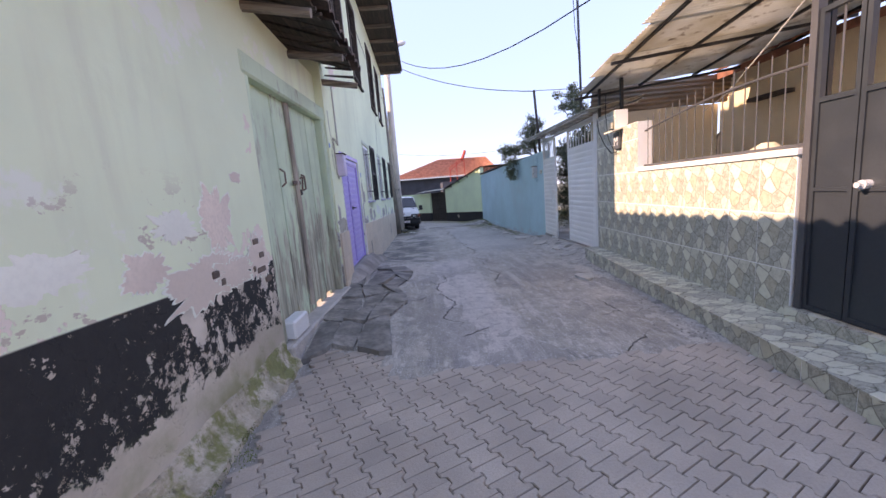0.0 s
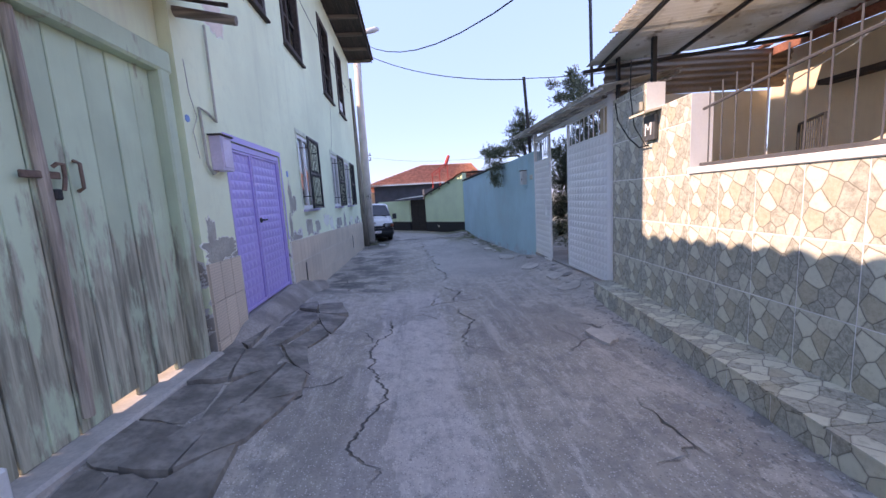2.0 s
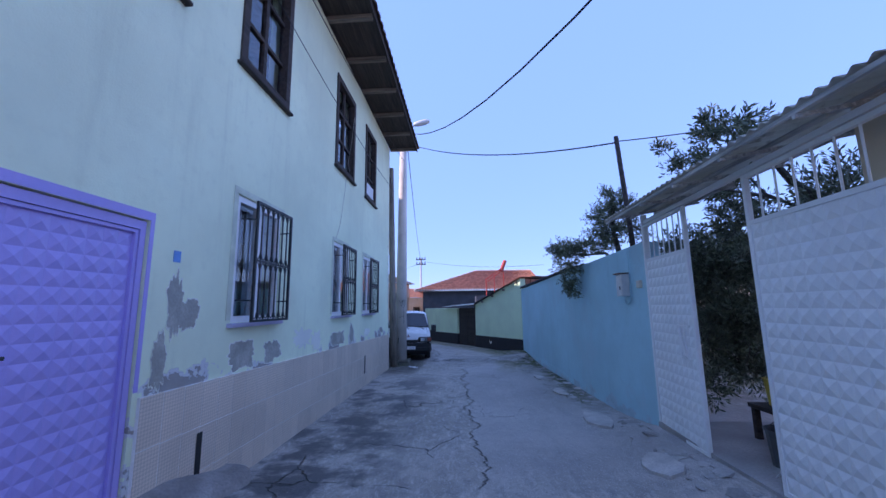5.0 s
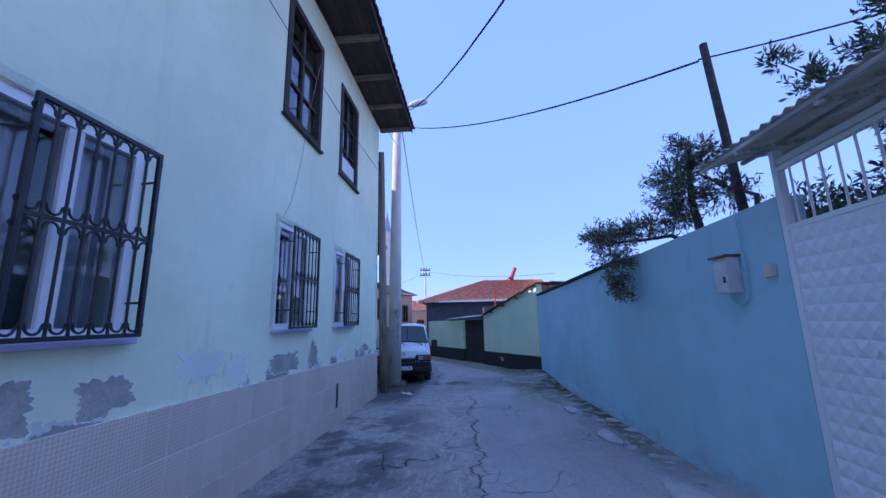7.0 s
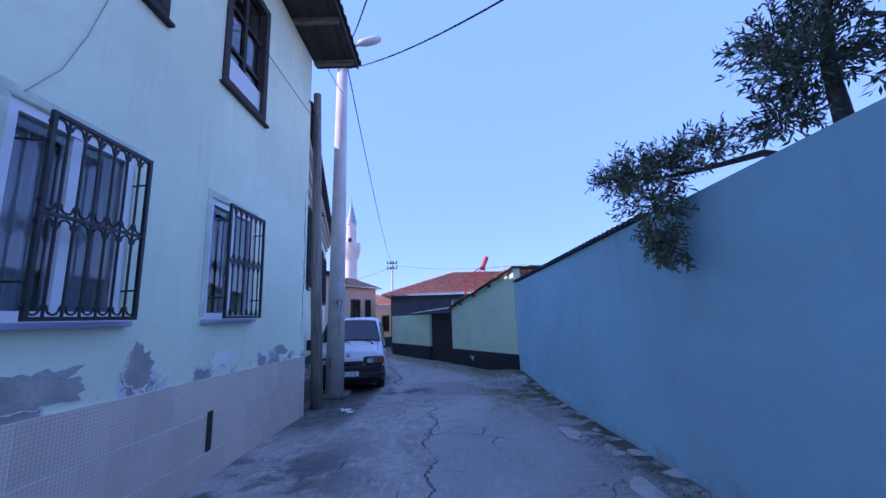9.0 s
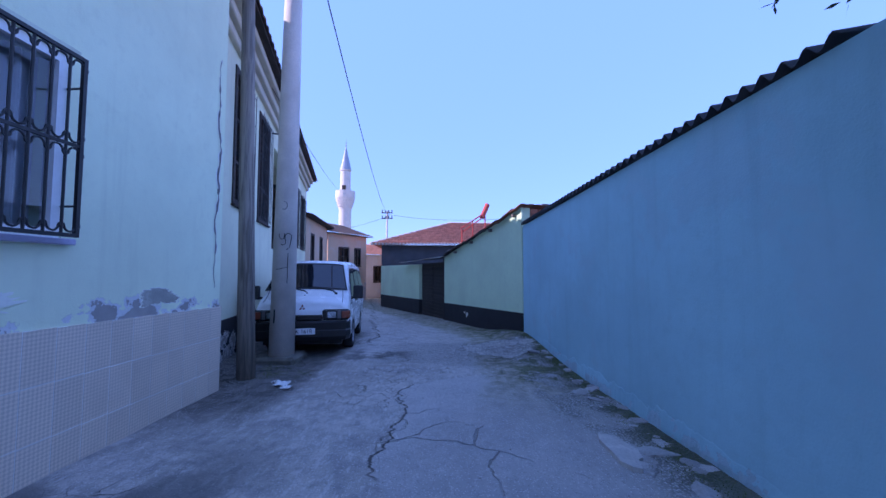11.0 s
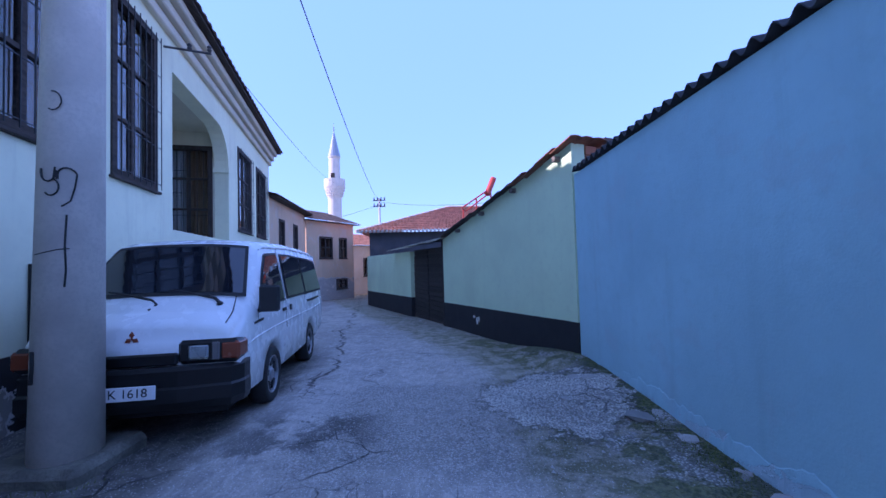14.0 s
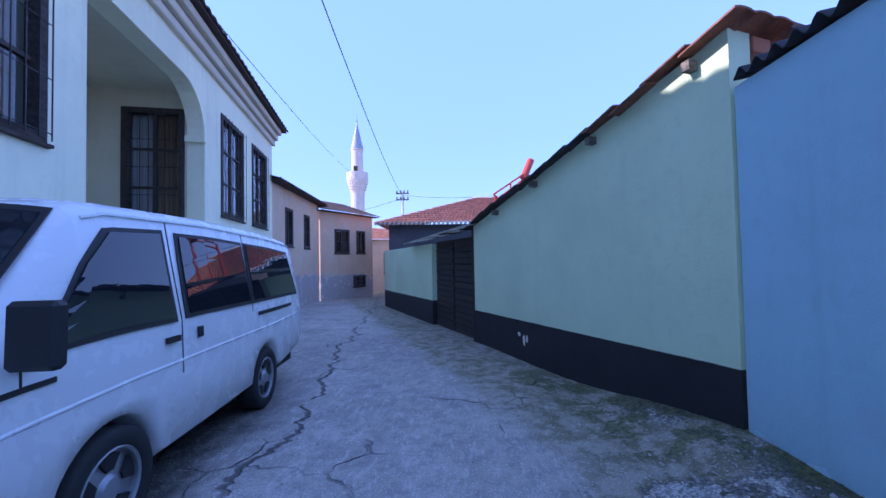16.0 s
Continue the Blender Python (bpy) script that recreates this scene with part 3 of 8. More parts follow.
M["sign_blue"] = plain("blue_enamel", (0.12, 0.30, 0.62), 0.4, vary=0.1)
M["grey_render"] = plain("grey_cement_render", (0.42, 0.405, 0.345), 0.9, vary=0.2, patch=4, bump=0.6, dist=0.008)
M["reveal_grey"] = plain("pale_grey_mint_render", (0.64, 0.69, 0.53), 0.9, vary=0.15, patch=5, bump=0.6, dist=0.006)
M["box_white"] = plain("white_box_paint", (0.66, 0.66, 0.64), 0.5, vary=0.15, patch=5)
M["dark_plastic"] = plain("dark_grey_plastic", (0.07, 0.075, 0.08), 0.5)
M["yellow_plastic"] = plain("yellow_plastic", (0.55, 0.42, 0.05), 0.5)
M["brick_grey"] = plain("sooty_rubble", (0.20, 0.18, 0.165), 0.95, vary=0.35, patch=6, bump=1.0, dist=0.02)
M["grey_iron"] = plain("dark_grey_iron", (0.075, 0.075, 0.08), 0.5, vary=0.15)
M["chrome"] = plain("lamp_reflector", (0.72, 0.74, 0.76), 0.25, 0.35, vary=0.1, grain=60, bump=0.4)
M["pole_wood"] = wooden("pole_wood", (0.27, 0.23, 0.19), 2, pieces=0.0)
M["bumper_black"] = plain("bumper_black", (0.008, 0.0085, 0.010), 0.38, vary=0.2, patch=6)
M["moss"] = plain("moss_green", (0.15, 0.18, 0.05), 1.0, vary=0.4, patch=8, bump=1, dist=0.02)
M["amber"] = plain("dark_amber_lens", (0.26, 0.06, 0.03), 0.2, vary=0.05)
M["pale_flake"] = plain("pale_primer", (0.82, 0.83, 0.72), 0.9, vary=0.08)
M["pink_base"] = plain("pinkish_base_coat", (0.77, 0.64, 0.54), 0.9, vary=0.12, bump=0.5)

# ---- tools ----
def part(name, bm, material, parent=None, label="", smooth=False, doubles=True):
    """Links a bmesh as one mesh object, under a thing or a part."""
    if doubles:
        bmesh.ops.recalc_face_normals(bm, faces=bm.faces[:])
    me = bpy.data.meshes.new(name)
    bm.to_mesh(me)
    bm.free()
    if material is not None:
        me.materials.append(M[material] if isinstance(material, str) else material)
    if smooth:
        me.polygons.foreach_set("use_smooth", [True] * len(me.polygons))
    return link(name, me, parent, label)


def link(name, me, parent=None, label=""):
    ob = new(name, me)
    if parent is not None:
        ob.parent = parent
        top = parent
        while top.parent is not None:
            top = top.parent
        if parent.type == "EMPTY":
            ob.matrix_parent_inverse = Matrix.Translation(-parent.location)
    if label:
        ob["label"] = label
    return ob


def thing(name, at, label, category, group="", kind=""):
    ob = new(name)
    ob.empty_display_size = 0.2
    ob.location = at
    return tagged(ob, label, category, group, kind)


def box(bm, x0, x1, y0, y1, z0, z1, bevel=0.0, m=None):
    co = [(x, y, z) for x in (x0, x1) for y in (y0, y1) for z in (z0, z1)]
    vs = [bm.verts.new(m @ Vector(c) if m else c) for c in co]
    fs = [bm.faces.new([vs[i] for i in q]) for q in ((0, 1, 3, 2), (4, 6, 7, 5), (0, 4, 5, 1), (2, 3, 7, 6), (0, 2, 6, 4), (1, 5, 7, 3))]
    if bevel:
        bmesh.ops.bevel(bm, geom=list({e for f in fs for e in f.edges}), offset=bevel, segments=1, affect="EDGES")
    return bm


class Face:
    """A wall's outer line from a to b: places by metres along it, metres out from it, and height."""

    def __init__(self, a, b, right=True):
        self.a, self.b = Vector((*a, 0)), Vector((*b, 0))
        self.length = (self.b - self.a).length
        self.along = (self.b - self.a).normalized()
        self.out = Vector((self.along.y, -self.along.x, 0)) * (1 if right else -1)

    def at(self, u, d, z):
        return self.a + self.along * u + self.out * d + Vector((0, 0, z))

    def y(self, y):
        return (y - self.a.y) / self.along.y

    def box(self, bm, u0, u1, d0, d1, z0, z1, bevel=0.0):
        co = [self.at(u, d, z) for u in (u0, u1) for d in (d0, d1) for z in (z0, z1)]
        vs = [bm.verts.new(c) for c in co]
        fs = [bm.faces.new([vs[i] for i in q]) for q in ((0, 1, 3, 2), (4, 6, 7, 5), (0, 4, 5, 1), (2, 3, 7, 6), (0, 2, 6, 4), (1, 5, 7, 3))]
        if bevel:
            bmesh.ops.bevel(bm, geom=list({e for f in fs for e in f.edges}), offset=bevel, segments=1, affect="EDGES")
        return bm

    def matrix(self, u, d, z):
        """Local x along the wall, y out of it (mirrored where needed by the caller)."""
        m = Matrix.Identity(4)
        m.col[0][:3], m.col[1][:3], m.col[2][:3] = self.along, self.out, (0, 0, 1)
        m.translation = self.at(u, d, z)
        return m


def wall(face, z0, z1, thick, openings=(), cuts=()):
    """A wall behind face with openings (u0, u1, z0, z1) right through it. z0 and z1: a height or a pair for its two ends."""
    bm = bmesh.new()
    L = face.length
    lo = z0 if isinstance(z0, tuple) else (z0, z0)
    hi = z1 if isinstance(z1, tuple) else (z1, z1)
    us = sorted({0.0, L, *cuts, *[o[0] for o in openings], *[o[1] for o in openings]})
    zs = sorted({*[o[2] for o in openings], *[o[3] for o in openings]})
    nz = len(zs) + 2

    def height(u, k):
        t = u / L
        return lo[0] + (lo[1] - lo[0]) * t if k == 0 else hi[0] + (hi[1] - hi[0]) * t if k == nz - 1 else zs[k - 1]

    def solid(i, k):
        if not (0 <= i < len(us) - 1 and 0 <= k < nz - 1):
            return False
        um = (us[i] + us[i + 1]) / 2
        zm = (height(um, k) + height(um, k + 1)) / 2
        return not any(o[0] < um < o[1] and o[2] < zm < o[3] for o in openings)

    cache = {}

    def v(i, k, d):
        if (i, k, d) not in cache:
            cache[i, k, d] = bm.verts.new(face.at(us[i], d, height(us[i], k)))
        return cache[i, k, d]

    for i in range(len(us) - 1):
        for k in range(nz - 1):
            if not solid(i, k):
                continue
            for d in (0.0, -thick):
                bm.faces.new([v(i, k, d), v(i + 1, k, d), v(i + 1, k + 1, d), v(i, k + 1, d)])
            for di, dk, e in ((-1, 0, ((i, k), (i, k + 1))), (1, 0, ((i + 1, k), (i + 1, k + 1))), (0, -1, ((i, k), (i + 1, k))), (0, 1, ((i, k + 1), (i + 1, k + 1)))):
                if not solid(i + di, k + dk):
                    (a, b), (c, d2) = e
                    bm.faces.new([v(a, b, 0.0), v(c, d2, 0.0), v(c, d2, -thick), v(a, b, -thick)])
    return bm


def tube(bm, pts, r, seg=8, r1=None):
    """A round bar through pts."""
    pts = [Vector(p) for p in pts]
    rings = []
    n = len(pts)
    for i, p in enumerate(pts):
        d = (pts[min(i + 1, n - 1)] - pts[max(i - 1, 0)]).normalized()
        a = d.orthogonal().normalized() if i == 0 else (prev - d * prev.dot(d)).normalized()
        prev = a
        b = d.cross(a)
        rr = r if r1 is None else r + (r1 - r) * i / max(1, n - 1)
        rings.append([bm.verts.new(p + (a * math.cos(k * math.tau / seg) + b * math.sin(k * math.tau / seg)) * rr) for k in range(seg)])
    for q, s in zip(rings, rings[1:]):
        for k in range(seg):
            bm.faces.new([q[k], q[(k + 1) % seg], s[(k + 1) % seg], s[k]])
    bm.faces.new(rings[0][::-1])
    bm.faces.new(rings[-1])
    return bm


def lathe(bm, prof, seg=20, at=(0, 0, 0)):
    """Turns a profile of (radius, height) round the upright through at."""
    at = Vector(at)
    rings = [[bm.verts.new(at + Vector((r * math.cos(k * math.tau / seg), r * math.sin(k * math.tau / seg), z))) for k in range(seg)] for r, z in prof]
    for q, s in zip(rings, rings[1:]):
        for k in range(seg):
            bm.faces.new([q[k], q[(k + 1) % seg], s[(k + 1) % seg], s[k]])
    bm.faces.new(rings[0][::-1])
    bm.faces.new(rings[-1])
    return bm


def sheet(bm, f, nu, nv, thick=0.0, normal=(0, 0, 1)):
    """A surface f(u, v) over the unit square, with thickness."""
    g = [[bm.verts.new(f(i / nu, j / nv)) for j in range(nv + 1)] for i in range(nu + 1)]
    for i in range(nu):
        for j in range(nv):
            bm.faces.new([g[i][j], g[i + 1][j], g[i + 1][j + 1], g[i][j + 1]])
    if thick:
        nrm = Vector(normal) * thick
        h = [[bm.verts.new(g[i][j].co + nrm) for j in range(nv + 1)] for i in range(nu + 1)]
        for i in range(nu):
            for j in range(nv):
                bm.faces.new([h[i][j], h[i][j + 1], h[i + 1][j + 1], h[i + 1][j]])
        for i in range(nu):
            bm.faces.new([g[i][0], h[i][0], h[i + 1][0], g[i + 1][0]])
            bm.faces.new([g[i][nv], g[i + 1][nv], h[i + 1][nv], h[i][nv]])
        for j in range(nv):
            bm.faces.new([g[0][j], g[0][j + 1], h[0][j + 1], h[0][j]])
            bm.faces.new([g[nu][j], h[nu][j], h[nu][j + 1], g[nu][j + 1]])
    return bm


def lerp(a, b, t):
    return a + (b - a) * t


def smooth(v, lo, hi):
    t = min(1.0, max(0.0, (v - lo) / (hi - lo)))
    return t * t * (3 - 2 * t)


def ground_z(x, y):
    """The street falls away from the start, and swells a little along its edges."""
    z = float(np.interp(y, (-40, 0, 22, 27, 35, 45, 60, 90), (0.4, 0, -0.46, -0.62, -0.95, -1.3, -1.6, -1.8)))
    z += 0.15 * smooth(x, 0.3, -1.3) * smooth(y, 3.4, 4.6) * smooth(y, 10.5, 8.6)
    z += 0.15 * smooth(x, 2.9, 3.65) * smooth(y, 6.8, 8.2) * smooth(y, 13.0, 11.0)
    z += 0.16 * smooth(x, 2.6, 3.5) * smooth(y, 18.5, 22.0) * smooth(y, 26, 23)
    return z

# ---- ground ----
def paver_edge(x):
    """Where the block paving ends against the asphalt."""
    return 3.25 + 0.65 * smooth(x, -0.35, -0.75) + 0.05 * math.sin(3.1 * x) + 0.03 * math.sin(8.3 * x)


def make_ground():
    xs = np.concatenate([np.array([-400, -150, -60, -30, -16, -9, -5]), np.arange(-3.0, 5.01, 0.1), np.array([7, 10, 16, 30, 60, 150, 400])])
    ys = np.concatenate([np.array([-300, -120, -50, -20, -9, -4]), np.arange(-2.0, 27.01, 0.1), np.arange(27.5, 50, 1.0), np.array([55, 62, 75, 100, 160, 300, 700])])
    verts, faces = [], []
    for y in ys:
        for x in xs:
            z = ground_z(x, y)
            if -3 < x < 5 and -2 < y < 27:
                z += 0.012 * noise.noise((x * 1.3, y * 1.3, 0)) + 0.005 * noise.noise((x * 6, y * 6, 3))
                z -= 0.045 * (1 if y < paver_edge(x) - 0.13 else 0) * smooth(x, 2.75, 2.65)
            verts.append((x, y, z))
    n = len(xs)
    for j in range(len(ys) - 1):
        for i in range(n - 1):
            a = j * n + i
            faces.append((a, a + 1, a + n + 1, a + n))
    me = bpy.data.meshes.new("ground")
    me.from_pydata(verts, [], faces)
    me.materials.append(M["asphalt"])
    me.polygons.foreach_set("use_smooth", [True] * len(me.polygons))
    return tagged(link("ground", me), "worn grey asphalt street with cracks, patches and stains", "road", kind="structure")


make_ground()


# ---- roofs ----
def tiled_slope(a, b, up, rows, cols, wave=0.035, lip=0.03):
    """Barrel tiles in courses over the parallelogram a, b, b + up, a + up: each course laps the one under it."""
    bm = bmesh.new()
    a, b, up = Vector(a), Vector(b), Vector(up)
    nrm = (b - a).cross(up).normalized()
    if nrm.z < 0:
        nrm = -nrm
    rng = random.Random(4)
    last = None
    for r in range(rows):
        p0, p1 = a + up * (r / rows), a + up * ((r + 1.12) / rows)
        k = cols * 6
        lo, hi = [], []
        for i in range(k + 1):
            t = i / k
            h = wave * abs(math.sin(t * cols * math.pi)) + rng.uniform(-0.004, 0.004)
            q = (b - a) * t
            lo.append(bm.verts.new(p0 + q + nrm * (h + lip)))
            hi.append(bm.verts.new(p1 + q + nrm * (h * 0.9)))
        foot = [bm.verts.new(v.co - nrm * 0.03) for v in lo]
        for i in range(k):
            bm.faces.new([lo[i], lo[i + 1], hi[i + 1], hi[i]])
            bm.faces.new([foot[i], foot[i + 1], lo[i + 1], lo[i]])
            if last:
                bm.faces.new([last[i], last[i + 1], foot[i + 1], foot[i]])
        last = hi
    return bm


def frame_ring(face, u0, u1, z0, z1, f, d0, d1):
    """A rectangular frame in one piece."""
    bm = bmesh.new()
    loops = [[bm.verts.new(face.at(u, d, z)) for u, z in ((u0 + k, z0 + k), (u1 - k, z0 + k), (u1 - k, z1 - k), (u0 + k, z1 - k))] for d, k in ((d1, 0), (d1, f), (d0, f), (d0, 0))]
    for a, b in zip(loops, loops[1:] + loops[:1]):
        for i in range(4):
            bm.faces.new([a[i], a[(i + 1) % 4], b[(i + 1) % 4], b[i]])
    return bm


# ---- house beside the street, two storeys ----
HF = Face((-1.385, 6.1), (-1.385, 18.05))
HU = lambda y: y - 6.1
LOW_WINDOWS = [(9.78, 10.78), (12.85, 13.85), (14.95, 15.97)]
HIGH_WINDOWS = [(7.62, 8.70), (9.66, 10.73), (12.80, 13.95), (15.0, 16.03)]


def pvc_window(house, face, u0, u1, z0, z1, grille=True):
    """White two-light window with curtain, sill and, outside, an ornate iron grille."""
    f = 0.07
    w = part("window", frame_ring(face, u0, u1, z0, z1, f, -0.11, -0.02), "white_paint", house, "white plastic window behind a black iron grille")
    part("mullion", face.box(bmesh.new(), (u0 + u1) / 2 - f * 0.7, (u0 + u1) / 2 + f * 0.7, -0.11, -0.03, z0 + f, z1 - f), "white_paint", w)
    for s in (0, 1):
        c = (u0 + u1) / 2
        p0, p1 = (u0 + f, c - f * 0.7) if s == 0 else (c + f * 0.7, u1 - f)
        part("pane", face.box(bmesh.new(), p0, p1, -0.068, -0.060, z0 + f, z1 - f), "glass", w)
    bm = bmesh.new()
    for u in (u0 + 0.02, u0 + (u1 - u0) * 0.55):
        sheet(bm, lambda a, b, u=u: face.at(u + a * (u1 - u0) * 0.42, -0.24 + 0.02 * math.sin(a * 38), lerp(z0 + 0.03, z1 - 0.02, b)), 40, 1)
    part("curtain", bm, "curtain", w, "thin pale curtain")
    bm = bmesh.new()
    face.box(bm, u0 - 0.06, u1 + 0.06, -0.07, 0.06, z0 - 0.05, z0 - 0.004, 0.006)
    part("window_sill", bm, "lilac", w, "lilac-painted stone sill")
    if grille:
        g = bmesh.new()
        d = 0.16
        a, b, lo, hi = u0 + 0.11, u1 - 0.04, z0 + 0.0, z1 - 0.05
        for q in ((a, a + 0.03, lo, hi), (b - 0.03, b, lo, hi), (a + 0.03, b - 0.03, lo, lo + 0.028), (a + 0.03, b - 0.03, hi - 0.028, hi)):
            face.box(g, q[0], q[1], d - 0.014, d + 0.014, q[2], q[3])
        mid = lo + (hi - lo) * 0.50
        face.box(g, a + 0.03, b - 0.03, d - 0.010, d + 0.010, mid - 0.012, mid + 0.012)
        bars = 6
        for k in range(1, bars + 1):
            u = lerp(a, b, k / (bars + 1))
            tube(g, [face.at(u, d, lo), face.at(u, d, hi)], 0.0095, 6)
        n = bars + 1
        for z, sgn in ((hi - 0.03, -1), (lo + 0.03, 1), (mid + 0.012, 1), (mid - 0.012, -1)):
            for k in range(n):
                # a half hoop on the rail, its feet rolled into curls
                u, r = lerp(a, b, (k + 0.5) / n), (b - a) / n * 0.34
                hoop = [(r * math.cos(t), 0.055 - 0.045 * math.sin(t)) for t in np.linspace(0, math.pi, 9)]
                for e in (-1, 1):
                    curl = [(e * (r + 0.016 - 0.016 * math.cos(t)), 0.055 + 0.016 * math.sin(t)) for t in np.linspace(0, 4.6, 8)]
                    tube(g, [face.at(u + x, d, z + sgn * y) for x, y in curl], 0.0075, 4)
                tube(g, [face.at(u + x, d, z + sgn * y) for x, y in hoop], 0.008, 5)
        for z in (lo + 0.24, hi - 0.22):
            for u in (a, b):
                e = -0.05 if u == a else 0.02
                tube(g, [face.at(u, d, z), face.at(u + e, 0, z)], 0.009, 5)
        part("grille", g, "black_iron", w, "ornate black iron grille with scrolls")
    return w


def wooden_window(house, face, u0, u1, z0, z1, label, grid=(2, 3), grille=False, shutter=False):
    f = 0.075
    w = part("window", frame_ring(face, u0 - 0.05, u1 + 0.05, z0 - 0.05, z1 + 0.05, 0.115, -0.12, 0.025), "wood_dark", house, label)
    for k in range(1, grid[0]):
        u = lerp(u0, u1, k / grid[0])
        part("mullion", face.box(bmesh.new(), u - 0.035, u + 0.035, -0.11, -0.04, z0 + 0.05, z1 - 0.05), "wood_dark", w)
    for k in range(1, grid[1]):
        z = lerp(z0, z1, k / grid[1])
        part("transom", face.box(bmesh.new(), u0 + f, u1 - f, -0.105, -0.045, z - 0.025, z + 0.025), "wood_dark", w)
    part("pane", face.box(bmesh.new(), u0 + f, u1 - f, -0.08, -0.074, z0 + 0.05, z1 - 0.05), "glass", w)
    bm = bmesh.new()
    face.box(bm, u0 - 0.09, u1 + 0.09, -0.02, 0.07, z0 - 0.085, z0 - 0.045, 0.008)
    part("window_sill", bm, "wood_dark", w)
    if grille:
        for a, b, mat in ((u0 + 0.05, lerp(u0, u1, 0.46), "curtain"), (lerp(u0, u1, 0.5), u1 - 0.05, "curtain_brown")):
            part("curtain", sheet(bmesh.new(), lambda p, q: face.at(lerp(a, b, p), -0.19 + 0.018 * math.sin(p * 30), lerp(z0 + 0.03, z1 - 0.03, q)), 36, 1), mat, w, "hanging curtain")
        g = bmesh.new()
        for k in range(8):
            u = lerp(u0 + 0.03, u1 + 0.02, k / 7)
            tube(g, [face.at(u, 0.09, z0 - 0.02), face.at(u, 0.09, z1 + 0.02)], 0.008, 5)
        for k in range(5):
            z = lerp(z0 + 0.06, z1 - 0.06, k / 4)
            tube(g, [face.at(u0 + 0.03, 0.085, z), face.at(u1 + 0.02, 0.085, z)], 0.007, 5)
        part("grille", g, "black_iron", w, "black iron bar grille")
    return w


house1 = thing("house", (-1.4, 12, -0.3), "two-storey mint-rendered village house with beige tiled foot and wooden eaves", "house")
ops = [(HU(6.87), HU(8.65), -0.2, 2.28)]
ops += [(HU(a), HU(b), 1.42, 2.85) for a, b in LOW_WINDOWS]
ops += [(HU(a), HU(b), 4.42, 6.3) for a, b in HIGH_WINDOWS]
part("wall", wall(HF, -0.7, 7.0, 0.3, ops), "mint", house1)
for q in ((-9.0, -8.8, 6.1, 18.05), (-8.8, -1.69, 6.1, 6.3), (-8.8, -1.69, 17.85, 18.05)):
    part("wall", box(bmesh.new(), q[0], q[1], q[2], q[3], -0.7, 7.0), "mint", house1)
part("floor", box(bmesh.new(), -8.8, -1.7, 6.3, 17.85, -0.12, -0.02), "concrete", house1)
part("floor", box(bmesh.new(), -8.8, -1.7, 6.3, 17.85, 3.2, 3.4), "wood_dark", house1)
part("inner_wall", box(bmesh.new(), -4.6, -4.5, 6.3, 17.85, -0.02, 6.9), "cream_back", house1)
for a, b in LOW_WINDOWS:
    pvc_window(house1, HF, HU(a), HU(b), 1.42, 2.85)
for a, b in HIGH_WINDOWS:
    wooden_window(house1, HF, HU(a), HU(b), 4.42, 6.3, "weathered dark wooden sash window")
# eaves: boards on joists, then tiles
for k in range(9):
    x0 = -0.5 - k * 0.103
    part("soffit_board", box(bmesh.new(), x0 - 0.1, x0, 5.75, 18.5, 7.09, 7.115), "wood_dark", house1, "dark weathered eave board")
for k in range(11):
    y = 6.0 + k * 1.22
    part("eave_joist", box(bmesh.new(), -1.4, -0.52, y, y + 0.1, 7.0, 7.088), "wood_raw", house1, "rough wooden eave joist")
part("fascia", box(bmesh.new(), -0.5, -0.47, 5.75, 18.5, 7.05, 7.2), "wood_dark", house1)
part("roof", tiled_slope((-0.42, 5.7, 7.14), (-0.42, 18.55, 7.14), (-4.6, 0, 1.75), 12, 50), "tile_old", house1, "old dark clay roof tiles")
part("roof", tiled_slope((-9.6, 5.7, 7.14), (-9.6, 18.55, 7.14), (4.6, 0, 1.75), 8, 50), "tile_old", house1)
for y in (6.1, 17.95):
    bm = bmesh.new()
    vs = [bm.verts.new(c) for c in ((-1.4, y, 7.0), (-8.9, y, 7.0), (-5.0, y, 8.75))]
    vt = [bm.verts.new((v.co.x, y + 0.1, v.co.z)) for v in vs]
    bm.faces.new(vs)
    bm.faces.new(vt[::-1])
    for i in range(3):
        bm.faces.new([vs[i], vs[(i + 1) % 3], vt[(i + 1) % 3], vt[i]])
    part("gable", bm, "mint", house1)

# ---- gatehouse with the old wooden gate ----
gatehouse = thing("gatehouse", (-1.5, 1, 0), "low house with flaking mint and black paint, ragged eave", "house")
GF = Face((-1.53, -4.0), (-1.50, 6.09))
GU = lambda y: y + 4.0
part("wall", wall(GF, -0.4, 3.4, 0.45, [(GU(3.68), GU(5.95), -0.5, 2.86)]), "mint_old", gatehouse)
for q in ((-4.6, -4.4, -4.0, 3.4), (-4.4, -1.99, -4.0, -3.8), (-4.4, -1.99, 3.2, 3.4)):
    part("wall", box(bmesh.new(), *q, -0.4, 3.3), "mint_old", gatehouse)
part("roof", tiled_slope((-0.80, -4.2, 3.42), (-0.80, 6.30, 3.42), (-1.9, 0, 0.6), 6, 42, 0.05, 0.05), "tile_old", gatehouse, "loose old clay tiles")
part("roof", tiled_slope((-4.7, -4.2, 3.42), (-4.7, 6.05, 3.42), (2.0, 0, 0.6), 6, 42, 0.05, 0.05), "tile_old", gatehouse)
part("ridge_tile", tube(bmesh.new(), [(-2.7, -4.2, 4.0), (-2.7, 6.3, 4.0)], 0.14, 8), "tile_old", gatehouse)
rng = random.Random(11)
